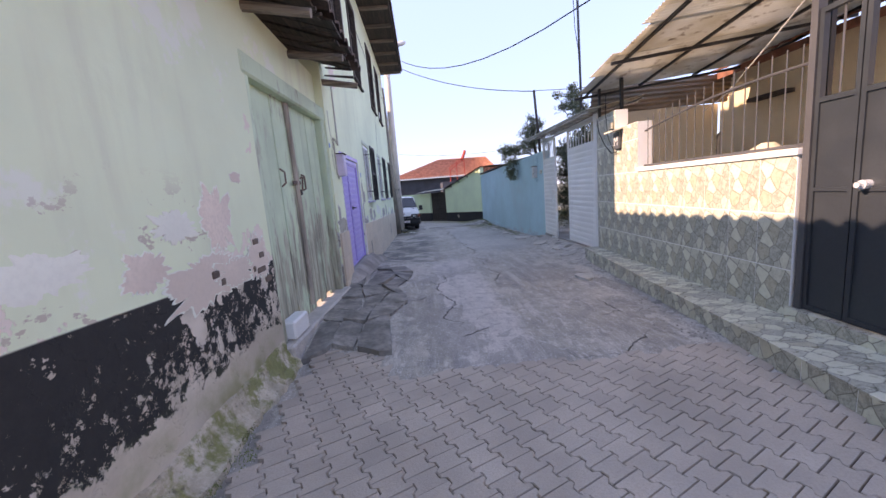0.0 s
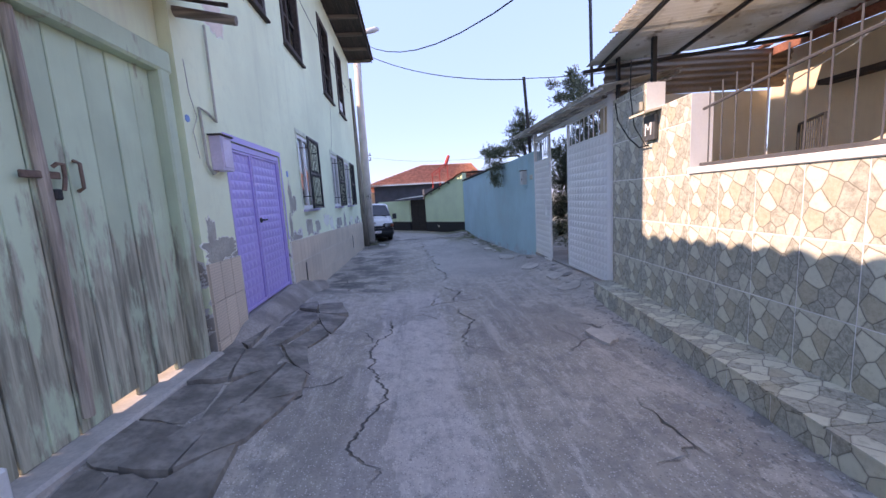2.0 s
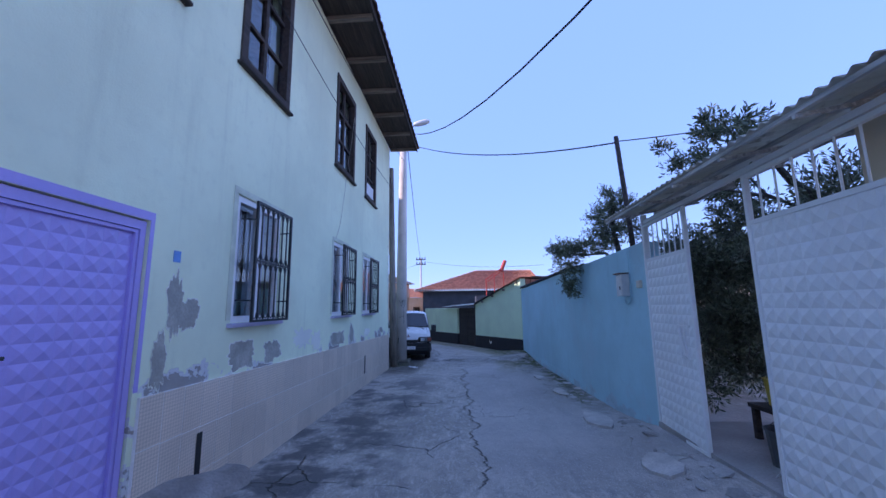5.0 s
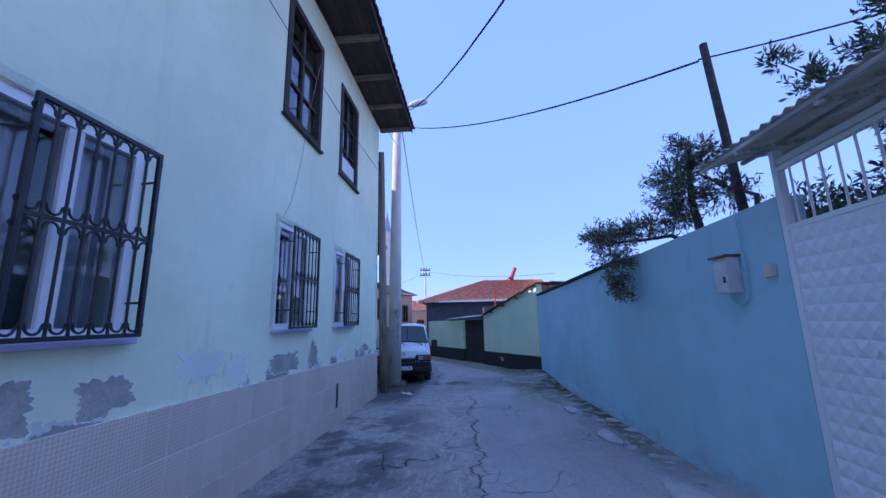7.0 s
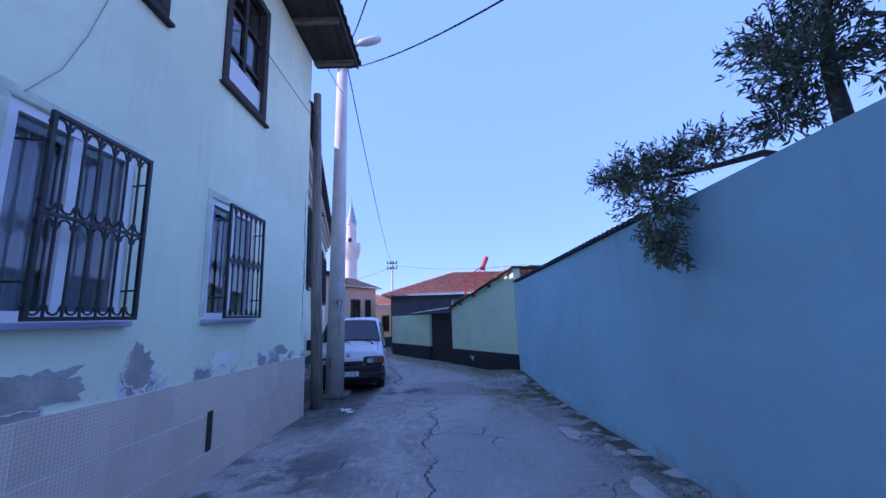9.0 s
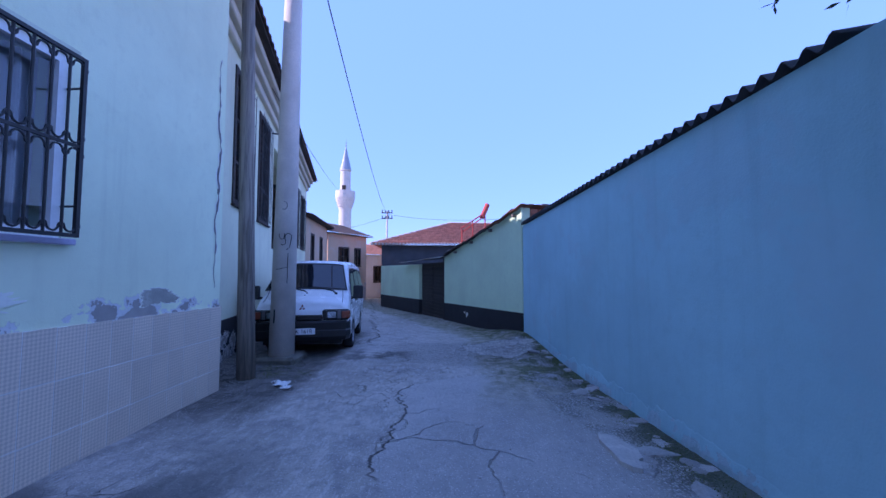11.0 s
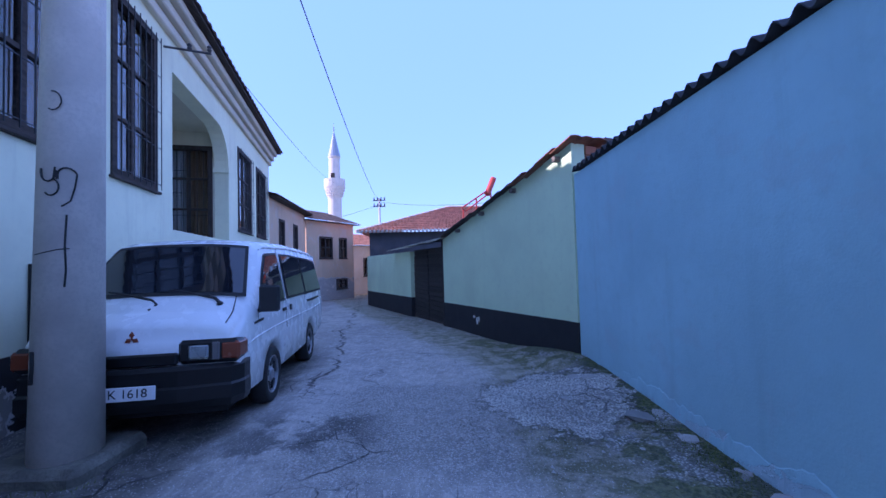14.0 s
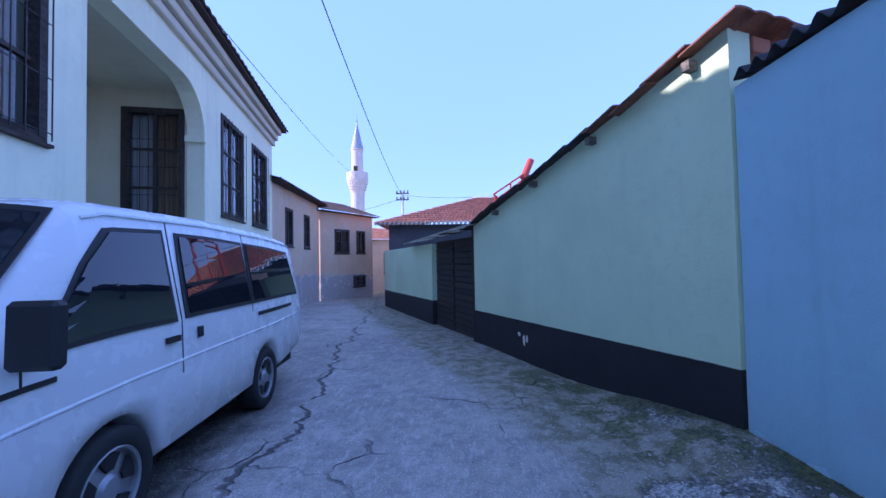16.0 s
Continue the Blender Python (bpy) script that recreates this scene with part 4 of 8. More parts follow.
for k in range(44):
    y = -4.1 + k * 0.235
    j = rng.uniform(-0.07, 0.1)
    a, b = Vector((-0.83 - j, y, 3.385)), Vector((-2.6, y + rng.uniform(-0.04, 0.04), 3.95))
    m = Matrix.Translation(a) @ (b - a).to_track_quat("X", "Z").to_matrix().to_4x4()
    part("roof_board", box(bmesh.new(), 0, (b - a).length, 0.005, rng.uniform(0.17, 0.225), 0, 0.022, 0, m), "wood_dark", gatehouse)
for y in (-2.2, -1.0, 0.2, 1.4, 2.6, 3.85, 5.06, 6.2):
    part("rafter", tube(bmesh.new(), [(-2.6, y, 3.72), (-1.5, y, 3.34), (-0.84 + rng.uniform(-0.06, 0.06), y + rng.uniform(-0.05, 0.05), 3.24)], 0.055, 8, 0.045), "wood_raw", gatehouse, "rough round rafter")
for k in range(13):
    y = 2.4 + k * 0.31 + rng.uniform(-0.1, 0.1)
    a = Vector((-0.86 + rng.uniform(-0.1, 0.06), y, 3.36 + rng.uniform(-0.03, 0.02)))
    part("loose_lath", tube(bmesh.new(), [a, a + Vector((rng.uniform(-0.5, -0.25), rng.uniform(-0.12, 0.18), rng.uniform(-0.04, 0.1)))], 0.022, 5, 0.012), "wood_dark", gatehouse, "broken dark lath")

# ---- house with the alcove ----
H2F = Face((-1.88, 18.12), (-5.53, 32.5))
house2 = thing("house", (-2.9, 24, -0.5), "pale mint two-storey house with a black foot and an upper alcove", "house")
H2Y = lambda y: H2F.y(y)
H2W = [(20.0, 21.2, 2.45, 5.0), (21.95, 23.08, 2.4, 4.95), (27.95, 29.42, 2.2, 4.6), (30.25, 31.7, 2.2, 4.6)]
ALC = (H2Y(23.72), H2Y(27.05), 1.78, 4.72)
part("wall", wall(H2F, -1.3, 5.85, 0.35, [(H2Y(a), H2Y(b), c, d) for a, b, c, d in H2W] + [ALC]), "mint_two", house2)
for name, m2, q in (
    ("wall", "mint_two", (0, H2F.length, -7.5, -7.2, -1.3, 5.85)), ("wall", "mint_two", (0.0, 0.3, -7.2, -0.36, -1.3, 5.85)),
    ("wall", "mint_two", (H2F.length - 0.3, H2F.length, -7.2, -0.36, -1.3, 5.85)), ("alcove_wall", "alcove", (ALC[0] - 0.2, ALC[0], -2.2, -0.36, 1.6, 5.0)),
    ("alcove_wall", "alcove", (ALC[0] - 0.2, ALC[1] + 0.2, -2.4, -2.2, 1.6, 5.0)), ("alcove_floor", "alcove", (ALC[0], ALC[1], -2.2, -0.36, 1.6, 1.77)),
    ("alcove_ceiling", "alcove", (ALC[0], ALC[1], -2.2, -0.36, 4.73, 4.85)), ("inner_wall", "alcove", (0.3, ALC[0] - 0.21, -4.0, -3.9, -1.0, 5.6)),
):
    part(name, H2F.box(bmesh.new(), *q), m2, house2)
AF = Face(H2F.at(ALC[1], -2.2, 0).xy, H2F.at(ALC[1], -0.36, 0).xy)
part("wall", wall(AF, 1.6, 5.0, 0.2, [(0.66, 1.76, 1.82, 4.3)]), "alcove", house2)
wooden_window(house2, AF, 0.66, 1.76, 1.82, 4.3, "dark wooden barred alcove window", (2, 3), True)
for a, b, c, d in H2W:
    wooden_window(house2, H2F, H2Y(a), H2Y(b), c, d, "tall dark wooden window behind iron bars", (2, 3), True)
bm = bmesh.new()
R = 0.95
prof = [(0.0, 0.0)] + [(-R + R * math.cos(t), -R + R * math.sin(t)) for t in np.linspace(math.pi / 2, 0, 9)]
ring = [[bm.verts.new(H2F.at(ALC[1] + p[0], d, ALC[3] + p[1])) for p in prof] for d in (0.0, -0.34)]
bm.faces.new(ring[0])
bm.faces.new(ring[1][::-1])
for i in range(len(prof)):
    j = (i + 1) % len(prof)
    bm.faces.new([ring[0][i], ring[0][j], ring[1][j], ring[1][i]])
H2F.box(bm, ALC[1] - 0.09, ALC[1] + 0.03, -0.36, 0.03, ALC[3] - R - 0.14, ALC[3] - R)
part("arch_bracket", bm, "mint_two", house2)
for d, z0, z1 in ((0.10, 5.30, 5.48), (0.2, 5.50, 5.68), (0.32, 5.69, 5.86)):
    part("cornice", H2F.box(bmesh.new(), -0.05, H2F.length + 0.1, -0.02, d, z0, z1, 0.02), "cream_trim", house2, "cream moulded cornice")
a, b = H2F.at(-0.3, 0.5, 5.9), H2F.at(H2F.length + 0.35, 0.5, 5.9)
part("roof", tiled_slope(a, b, -H2F.out * 4.6 + Vector((0, 0, 1.7)), 10, 56), "tile_old", house2, "clay roof tiles")
bm = bmesh.new()
H2F.box(bm, -0.2, H2F.length + 0.3, -0.3, 0.46, 5.865, 5.9)
part("soffit", bm, "wood_dark", house2)

# unseen slab, added to keep daylight from the half-open roof out of the rooms
part("attic_floor", H2F.box(bmesh.new(), 0.31, H2F.length - 0.31, -7.19, -0.36, 5.6, 5.8), "wood_dark", house2)

# ---- peach houses at the bend ----
def far_house(face, z0, z1, mat, windows, label, depth=6.0, over=0.45, roofmat="tile_old"):
    h = thing("house", face.at(face.length / 2, 0, z0), label, "house")
    part("wall", wall(face, z0, z1, 0.3, windows), mat, h)
    bm = bmesh.new()
    face.box(bm, 0, face.length, -depth, -depth + 0.2, z0, z1)
    face.box(bm, 0.0, 0.2, -depth + 0.2, -0.31, z0, z1)
    face.box(bm, face.length - 0.2, face.length, -depth + 0.2, -0.31, z0, z1)
    part("wall", bm, mat, h)
    # unseen slab, added so the rooms behind the windows stay dark
    part("attic_floor", face.box(bmesh.new(), 0.21, face.length - 0.21, -depth + 0.21, -0.31, z1 - 0.2, z1 - 0.02), "wood_dark", h)
    for u0, u1, a, b in windows:
        wooden_window(h, face, u0, u1, a, b, "weathered wooden window", (2, 2))
    cols = int(face.length / 0.22)
    a, b = face.at(-0.3, over, z1 + 0.03), face.at(face.length + 0.3, over, z1 + 0.03)
    part("roof", tiled_slope(a, b, -face.out * (depth / 2 + over) + Vector((0, 0, 1.1)), 9, cols), roofmat, h, "clay roof tiles")
    bm = bmesh.new()
    face.box(bm, -0.25, face.length + 0.25, -0.2, over - 0.04, z1, z1 + 0.028)
    part("soffit", bm, "wood_dark", h)
    return h


P1 = Face((-5.60, 32.52), (-6.35, 38.9))
p1 = far_house(P1, -1.6, 4.0, "peach", [(1.5, 2.3, 1.7, 3.2), (3.9, 4.7, 1.7, 3.2)], "peach-rendered old house with patched grey foot")
P2 = Face((-6.3, 38.95), (-4.45, 42.9))
p2 = far_house(P2, -1.8, 3.75, "peach", [(1.1, 2.2, 1.5, 2.8), (2.9, 3.6, 1.5, 2.8), (2.6, 3.6, -0.5, 0.1)], "peach and grey patched old house at the bend", 5.5)
P3 = Face((-5.3, 46.0), (-2.0, 49.5))
p3 = far_house(P3, -1.9, 2.5, "white_far", [(1.1, 1.9, 0.1, 1.5)], "small pale house with red tiled roof", 5.0, 0.4, "tile_red")
bm = bmesh.new()
P4 = Face((-1.4, 51.0), (12.0, 54.0))
tagged(part("garden_wall", wall(P4, -2.2, 1.2, 0.3), "white_far"), "pale rendered garden wall closing the lane", "wall", kind="structure")

# block added to close the gap that let a sun strip onto the green wall
part("quoin", P1.box(bmesh.new(), -0.12, 0.35, -0.6, 0.012, -1.6, 3.9), "peach", p1)

# ---- blue wall ----
BF = Face((3.76, 11.46), (3.52, 22.2), right=False)
blue = part("wall_blue", wall(BF, -0.9, (2.47, 2.25), 0.22, cuts=[k * 0.5 for k in range(1, 22)]), "blue")
tagged(blue, "long blue-rendered garden wall with worn foot", "wall", kind="structure")
bm = bmesh.new()
sheet(bm, lambda u, v: BF.at(lerp(BF.y(15.0), BF.length - 0.06, u), lerp(0.05, -1.4, v), lerp(2.42, 2.30, u) + 0.035 * math.sin(u * 7.3 / 0.15 * math.tau) + v * 0.28), 400, 2, 0.012)
tagged(part("roof_sheet", bm, "dark_sheet", smooth=True), "dark corrugated sheeting along the top of the blue wall", "roofing", kind="structure")

def ragged_foot(y0, y1):
    """A swollen strip of broken render along the wall's foot, its upper edge ragged."""
    bm = bmesh.new()
    n = int((y1 - y0) / 0.035)
    rows = []
    for i in range(n + 1):
        y = lerp(y0, y1, i / n)
        u, g = BF.y(y), float(np.interp(y, (0, 22, 27), (0, -0.46, -0.62)))
        grow = smooth(y, y0, y0 + 3.0)
        h = grow * (0.13 + 0.10 * noise.noise((y * 0.9, 1, 0)) + 0.08 * noise.noise((y * 4.5, 2, 0)) + 0.05 * noise.noise((y * 15, 3, 0)))
        swell = grow * (0.010 + 0.008 * noise.noise((y * 2.2, 5, 0)) + 0.006 * noise.noise((y * 16, 6, 0)))
        rows.append([bm.verts.new(BF.at(u, d, g + z)) for d, z in ((0.002 + 2.2 * swell, -0.2), (0.002 + 1.8 * swell, 0.04), (0.001 + swell * 0.8, h * 0.7 + 0.05), (0.001 + 0.004 * grow, h + 0.05), (0.001, h + 0.058))])
    for a, b in zip(rows, rows[1:]):
        for k in range(4):
            bm.faces.new([a[k], b[k], b[k + 1], a[k + 1]])
    return part("ragged_foot", bm, "blue", blue, "swollen broken render at the wall foot")


ragged_foot(14.2, 22.15)

# ---- green wall with dark gate, shed behind ----
GW = Face((3.50, 22.22), (-2.05, 35.4), right=False)
green = thing("garden_wall", GW.at(3, 0, -0.5), "mint-green rendered wall with black foot", "wall", kind="structure")
g1, g2 = 4.85, 7.5
part("wall", wall(Face(GW.at(0, 0, 0).xy, GW.at(g1, 0, 0).xy, False), -1.2, (2.72, 1.62), 0.25), "green", green)
part("wall", wall(Face(GW.at(g2, 0, 0).xy, GW.at(GW.length, 0, 0).xy, False), -1.6, (1.42, 1.42), 0.25), "green", green)
part("wall", GW.box(bmesh.new(), GW.length - 0.25, GW.length, -4.5, -0.251, -1.6, 1.42), "green", green)
gate2 = thing("gate", GW.at(6, -0.1, -0.7), "dark brown slatted gate in the green wall", "gate")
for a, b in ((g1 + 0.02, (g1 + g2) / 2 - 0.005), ((g1 + g2) / 2 + 0.005, g2 - 0.02)):
    leaf = part("leaf", GW.box(bmesh.new(), a, b, -0.16, -0.14, -0.72, 1.46), "gate_brown", gate2)
    for k in range(16):
        z = lerp(-0.7, 1.42, k / 16)
        part("slat", GW.box(bmesh.new(), a + 0.03, b - 0.03, -0.139, -0.10 - 0.01 * (k % 2), z + 0.012, z + 0.118, 0.006), "gate_brown", leaf)
part("post", GW.box(bmesh.new(), g1 - 0.06, g1 + 0.015, -0.2, 0.012, -0.75, 1.66), "gate_brown", gate2)
awning = thing("awning", GW.at(6, 0, 1.6), "thin sheet awning over the dark gate", "awning")
part("sheet", sheet(bmesh.new(), lambda u, v: GW.at(lerp(g1 - 0.2, g2 + 2.0, u), lerp(0.28, -0.5, v), lerp(1.62, 1.50, u) + 0.12 * v), 30, 2, 0.02), "tin_pale", awning)
for u in (g1 + 0.1, g1 + 1.4, g2 + 0.3):
    part("bracket", tube(bmesh.new(), [GW.at(u, 0.22, 1.58), GW.at(u, -0.3, 1.62)], 0.018, 5), "black_iron", awning)
# sloping tiles on the green wall, the shed behind it
rng = random.Random(5)
for k in range(13):
    t0, t1 = k / 13, (k + 1.15) / 13
    a, b = lerp(-0.15, g1 + 0.05, t0), lerp(-0.15, g1 + 0.05, t1)
    za, zb = lerp(2.69, 1.58, t0), lerp(2.69, 1.58, t1)
    for j in range(3):
        d = 0.03 - j * 0.22
        q = rng.uniform(-0.02, 0.03)
        bm = bmesh.new()
        pts = [GW.at(lerp(a, b, u), d + 0.11 * v * 1.05, lerp(za + 0.05, zb + 0.015, u) + 0.02 * (1 - v * v) + q) for u in (0, 1) for v in (-1, -0.5, 0, 0.5, 1)]
        up = Vector((0, 0, 0.016))
        top = [bm.verts.new(p + up) for p in pts]
        bot = [bm.verts.new(p) for p in pts]
        for i in range(4):
            bm.faces.new([top[i], top[i + 1], top[i + 6], top[i + 5]])
            bm.faces.new([bot[i + 5], bot[i + 6], bot[i + 1], bot[i]])
        for i in range(4):
            bm.faces.new([bot[i], bot[i + 1], top[i + 1], top[i]])
            bm.faces.new([top[i + 5], top[i + 6], bot[i + 6], bot[i + 5]])
        for i in (0, 4):
            bm.faces.new([bot[i], top[i], top[i + 5], bot[i + 5]])
        # sunny peak gets red tiles; further down, shade is put into the tile colour
        part("roof_tile", bm, "tile_mid" if k < 4 else "tile_shaded", green)
    if k % 3 == 1:
        part("rafter_end", GW.box(bmesh.new(), a, a + 0.07, -0.3, 0.10, za - 0.10, za - 0.02), "wood_raw", green)
shed = thing("shed", GW.at(2, -1.5, 0), "tile-roofed shed behind the green wall with bare hollow-brick end", "shed")
bm = bmesh.new()
sheet(bm, lambda u, v: GW.at(lerp(-0.1, g1, u), lerp(-0.56, -4.0, v), lerp(2.78, 1.62, u)), 4, 4, 0.05)
part("roof", bm, "tile_old", shed)
for k in range(5):
    for j in range(3):
        part("brick", GW.box(bmesh.new(), -0.02 - 0.01 * (j % 2), 0.17, -0.47 - k * 0.26, -0.26 - k * 0.26, 2.28 + j * 0.145, 2.28 + j * 0.145 + 0.13, 0.008), "brick", shed)
# solar heater
heater = thing("solar_heater", (4.0, 34.5, 2.2), "red-painted solar water heater frame and tank on a roof", "solar heater")
part("tank", tube(bmesh.new(), [(3.85, 34.3, 4.15), (4.2, 34.5, 4.95)], 0.14, 14), "red_paint", heater)
bm = bmesh.new()
for a, b in (((3.95, 34.3, 4.4), (2.6, 33.6, 3.45)), ((4.05, 34.5, 4.3), (2.8, 34.0, 3.35)), ((4.05, 34.5, 4.3), (4.05, 34.5, 2.2)), ((2.6, 33.6, 3.45), (2.8, 34.0, 3.35)), ((3.3, 34.0, 3.9), (3.3, 34.0, 2.2))):
    tube(bm, [a, b], 0.035, 6)
part("frame", bm, "red_paint", heater)
hbase = tagged(part("flat_roof_house", box(bmesh.new(), 1.9, 5.6, 33.2, 37.2, -1.8, 2.3), "dark_render"), "low dark flat-roofed building behind the green wall", "house")
part("stand", tube(bmesh.new(), [(2.68, 33.8, 2.3), (2.68, 33.8, 3.42)], 0.04, 6), "red_paint", heater)

# ---- house with red tiled roof ----
red = thing("house", (2, 40, -1), "low house with bright red hipped tile roof and white eave edge", "house")
ER = Face((-3.4, 39.0), (8.6, 40.0))
RIDGE0, RIDGE1, EZ, RZ = (2.3, 45.1), (8.0, 45.6), 2.95, 5.15


def hip(p, q, r, s, rows, wave):
    """A tiled slope over the four corners p, q (eave) and s, r (ridge), in waves that run up the slope."""
    bm = bmesh.new()
    p, q, r, s = (Vector(v) for v in (p, q, r, s))
    L = (q - p).length
    waves = int(L / 0.24)
    k = waves * 4
    under = []
    for row in range(rows):
        prev, upper = None, []
        for i in range(k + 1):
            t = i / k
            lo, hi = p.lerp(q, t), s.lerp(r, t)
            h = wave * abs(math.sin(t * waves * math.pi))
            x = bm.verts.new(lo.lerp(hi, row / rows) + Vector((0, 0, h + 0.065)))
            y = bm.verts.new(lo.lerp(hi, (row + 1.1) / rows) + Vector((0, 0, h)))
            if prev:
                bm.faces.new([prev[0], x, y, prev[1]])
                if under:
                    bm.faces.new([under[i - 1], under[i], x, prev[0]])
            prev = (x, y)
            upper.append(y)
        under = upper
    return bm


e0, e1 = (-3.4, 39.0, EZ), (8.6, 40.0, EZ)
r0, r1 = (*RIDGE0, RZ), (*RIDGE1, RZ)
part("roof", hip(e0, e1, r1, r0, 14, 0.085), "tile_red", red, "bright red clay roof tiles")
part("roof", hip((-3.9, 51.2, EZ), e0, r0, r0, 14, 0.085), "tile_red", red)
part("wall", wall(Face((-2.7, 39.6), (8.6, 40.5)), -1.9, EZ, 0.25), "dark_render", red, "dark grey wall under the eave")
bm = bmesh.new()
box(bm, -2.7, -2.5, 39.9, 51, -1.9, EZ)
part("wall", bm, "white_far", red)
bm = bmesh.new()
for k in range(50):
    t = (k + 0.5) / 50
    c = Vector(e0).lerp(Vector(e1), t)
    tube(bm, [c + Vector((0, -0.03, 0.01)), c + Vector((0, 0.3, 0.12))], 0.085, 6)
part("eave_mortar", bm, "white_mortar", red, "white mortared eave tiles")
bm = bmesh.new()
for a, b in ((e0, r0), (r0, r1)):
    for k in range(24):
        c, d = Vector(a).lerp(Vector(b), k / 24), Vector(a).lerp(Vector(b), (k + 1.1) / 24)
        tube(bm, [c + Vector((0, 0, 0.06)), d + Vector((0, 0, 0.03))], 0.1, 6)
part("ridge_tile", bm, "white_mortar", red, "pale mortared ridge tiles")

# ---- wall with stone-pattern tiles and step ----
TF = Face((3.25, 3.12), (3.55, 7.47), right=False)
TY = lambda y: TF.y(y)
tilewall = thing("front_wall", TF.at(2, 0, 0), "low garden wall faced with stone-pattern ceramic tiles", "wall", kind="structure")
PIL = TY(15.0 - TILE_W * 23.36)
SPLIT = 15.0 - TILE_W * 21.36
part("wall", wall(Face(TF.a.xy, TF.at(PIL, 0, 0).xy, False), -0.3, 1.56, 0.22), "white_paint", tilewall)
part("pillar", TF.box(bmesh.new(), PIL + 0.001, TY(SPLIT), -0.22, 0, -0.3, 2.33), "white_paint", tilewall, "white rendered pillar")
part("pillar", TF.box(bmesh.new(), TY(SPLIT) + 0.001, TF.length, -0.22, 0, -0.3, 2.66), "white_paint", tilewall)
bm = bmesh.new()
TF.box(bm, -0.02, PIL, -0.25, 0.03, 1.561, 1.62, 0.006)
part("coping", bm, "white_paint", tilewall, "white coping")
SF = Face((2.42, 0.9), (3.30, 7.55), right=False)


def stone_row(face, u0, u1, d, z0, z1, w, h, parent, thick=0.004, mat="stone"):
    """Tiles of one size with open joints, on a wall's face."""
    us = [u1 - k * w for k in range(int((u1 - u0) / w) + 1)][::-1]
    us = ([u0] if us[0] - u0 > 0.03 else []) + us
    zs = [z0] + [k * h + 0.03 for k in range(1, 9) if z0 + 0.04 < k * h + 0.03 < z1 - 0.04] + [z1]
    for a, b in zip(us, us[1:]):
        for lo, hi in zip(zs, zs[1:]):
            part("tile", face.box(bmesh.new(), a + 0.005, b - 0.005, d, d + thick, lo + 0.005, hi - 0.005), mat, parent)


stone_row(TF, 0, PIL, 0.0, 0.10, 1.56, TILE_W * TF.length / 4.35, TILE_H, tilewall)
stone_row(TF, PIL, TY(SPLIT), 0.0, 0.10, 2.33, TILE_W * TF.length / 4.35, TILE_H, tilewall)
stone_row(TF, TY(SPLIT), TF.length, 0.0, 0.10, 2.66, TILE_W * TF.length / 4.35, TILE_H, tilewall)

# the step along it
step = thing("step", (2.9, 4, 0), "long low step faced with stone-pattern tiles along the wall", "step", kind="structure")
bm = bmesh.new()
lo = [SF.at(0, 0, 0), SF.at(SF.length, 0, 0), Vector((3.62, 7.55, 0)), Vector((3.02, 0.9, 0)), ]
vs = [[bm.verts.new((p.x, p.y, z)) for p in lo] for z in (-0.4, 0.095)]
bm.faces.new(vs[0][::-1])
bm.faces.new(vs[1])
for i in range(4):
    j = (i + 1) % 4
    bm.faces.new([vs[0][i], vs[0][j], vs[1][j], vs[1][i]])
part("base", bm, "white_paint", step)
stone_row(SF, 0.0, SF.length, 0.0, -0.17, 0.095, 0.40, 0.9, step, mat="stone_step")
nt = 15
for k in range(nt):
    u0, u1 = SF.length * k / nt, SF.length * (k + 1) / nt
    bm = bmesh.new()
    q = []
    for u in (u0 + 0.005, u1 - 0.005):
        p = SF.at(u, 0.02, 0)
        t = (p.y - 3.12) / 4.35
        q.append((p, Vector((3.25 + 0.30 * t - 0.0, p.y - 0.02, 0))))
    v4 = [q[0][0], q[1][0], q[1][1], q[0][1]]
    t0 = [bm.verts.new((p.x, p.y, 0.0955)) for p in v4]
    t1 = [bm.verts.new((p.x, p.y, 0.112)) for p in v4]
    bm.faces.new(t0[::-1])
    bm.faces.new(t1)
    for i in range(4):
        bm.faces.new([t0[i], t0[(i + 1) % 4], t1[(i + 1) % 4], t1[i]])
    part("tile", bm, "stone_step", step)

# railing on the low wall
rail = thing("railing", TF.at(1.3, -0.1, 1.62), "grey iron railing with an arched top rail", "railing")
bm = bmesh.new()


def arch_z(u):
    return 2.16 + 0.17 * math.sin(math.pi * min(1, (1 - u) * 0.62 + 0.02))


pts = [TF.at(lerp(0.04, PIL - 0.03, u), -0.1, arch_z(u)) for u in np.linspace(0, 1, 16)]
tube(bm, pts, 0.014, 6)
part("top_rail", bm, "grey_iron", rail)
part("bottom_rail", TF.box(bmesh.new(), 0.03, PIL - 0.02, -0.12, -0.08, 1.63, 1.66), "grey_iron", rail)
for k in range(17):
    u = (k + 0.5) / 17
    p = TF.at(lerp(0.04, PIL - 0.03, u), -0.1, 0)
    part("bar", tube(bmesh.new(), [p + Vector((0, 0, 1.65)), p + Vector((0, 0, arch_z(u) + 0.17))], 0.0065, 5), "grey_iron", rail)

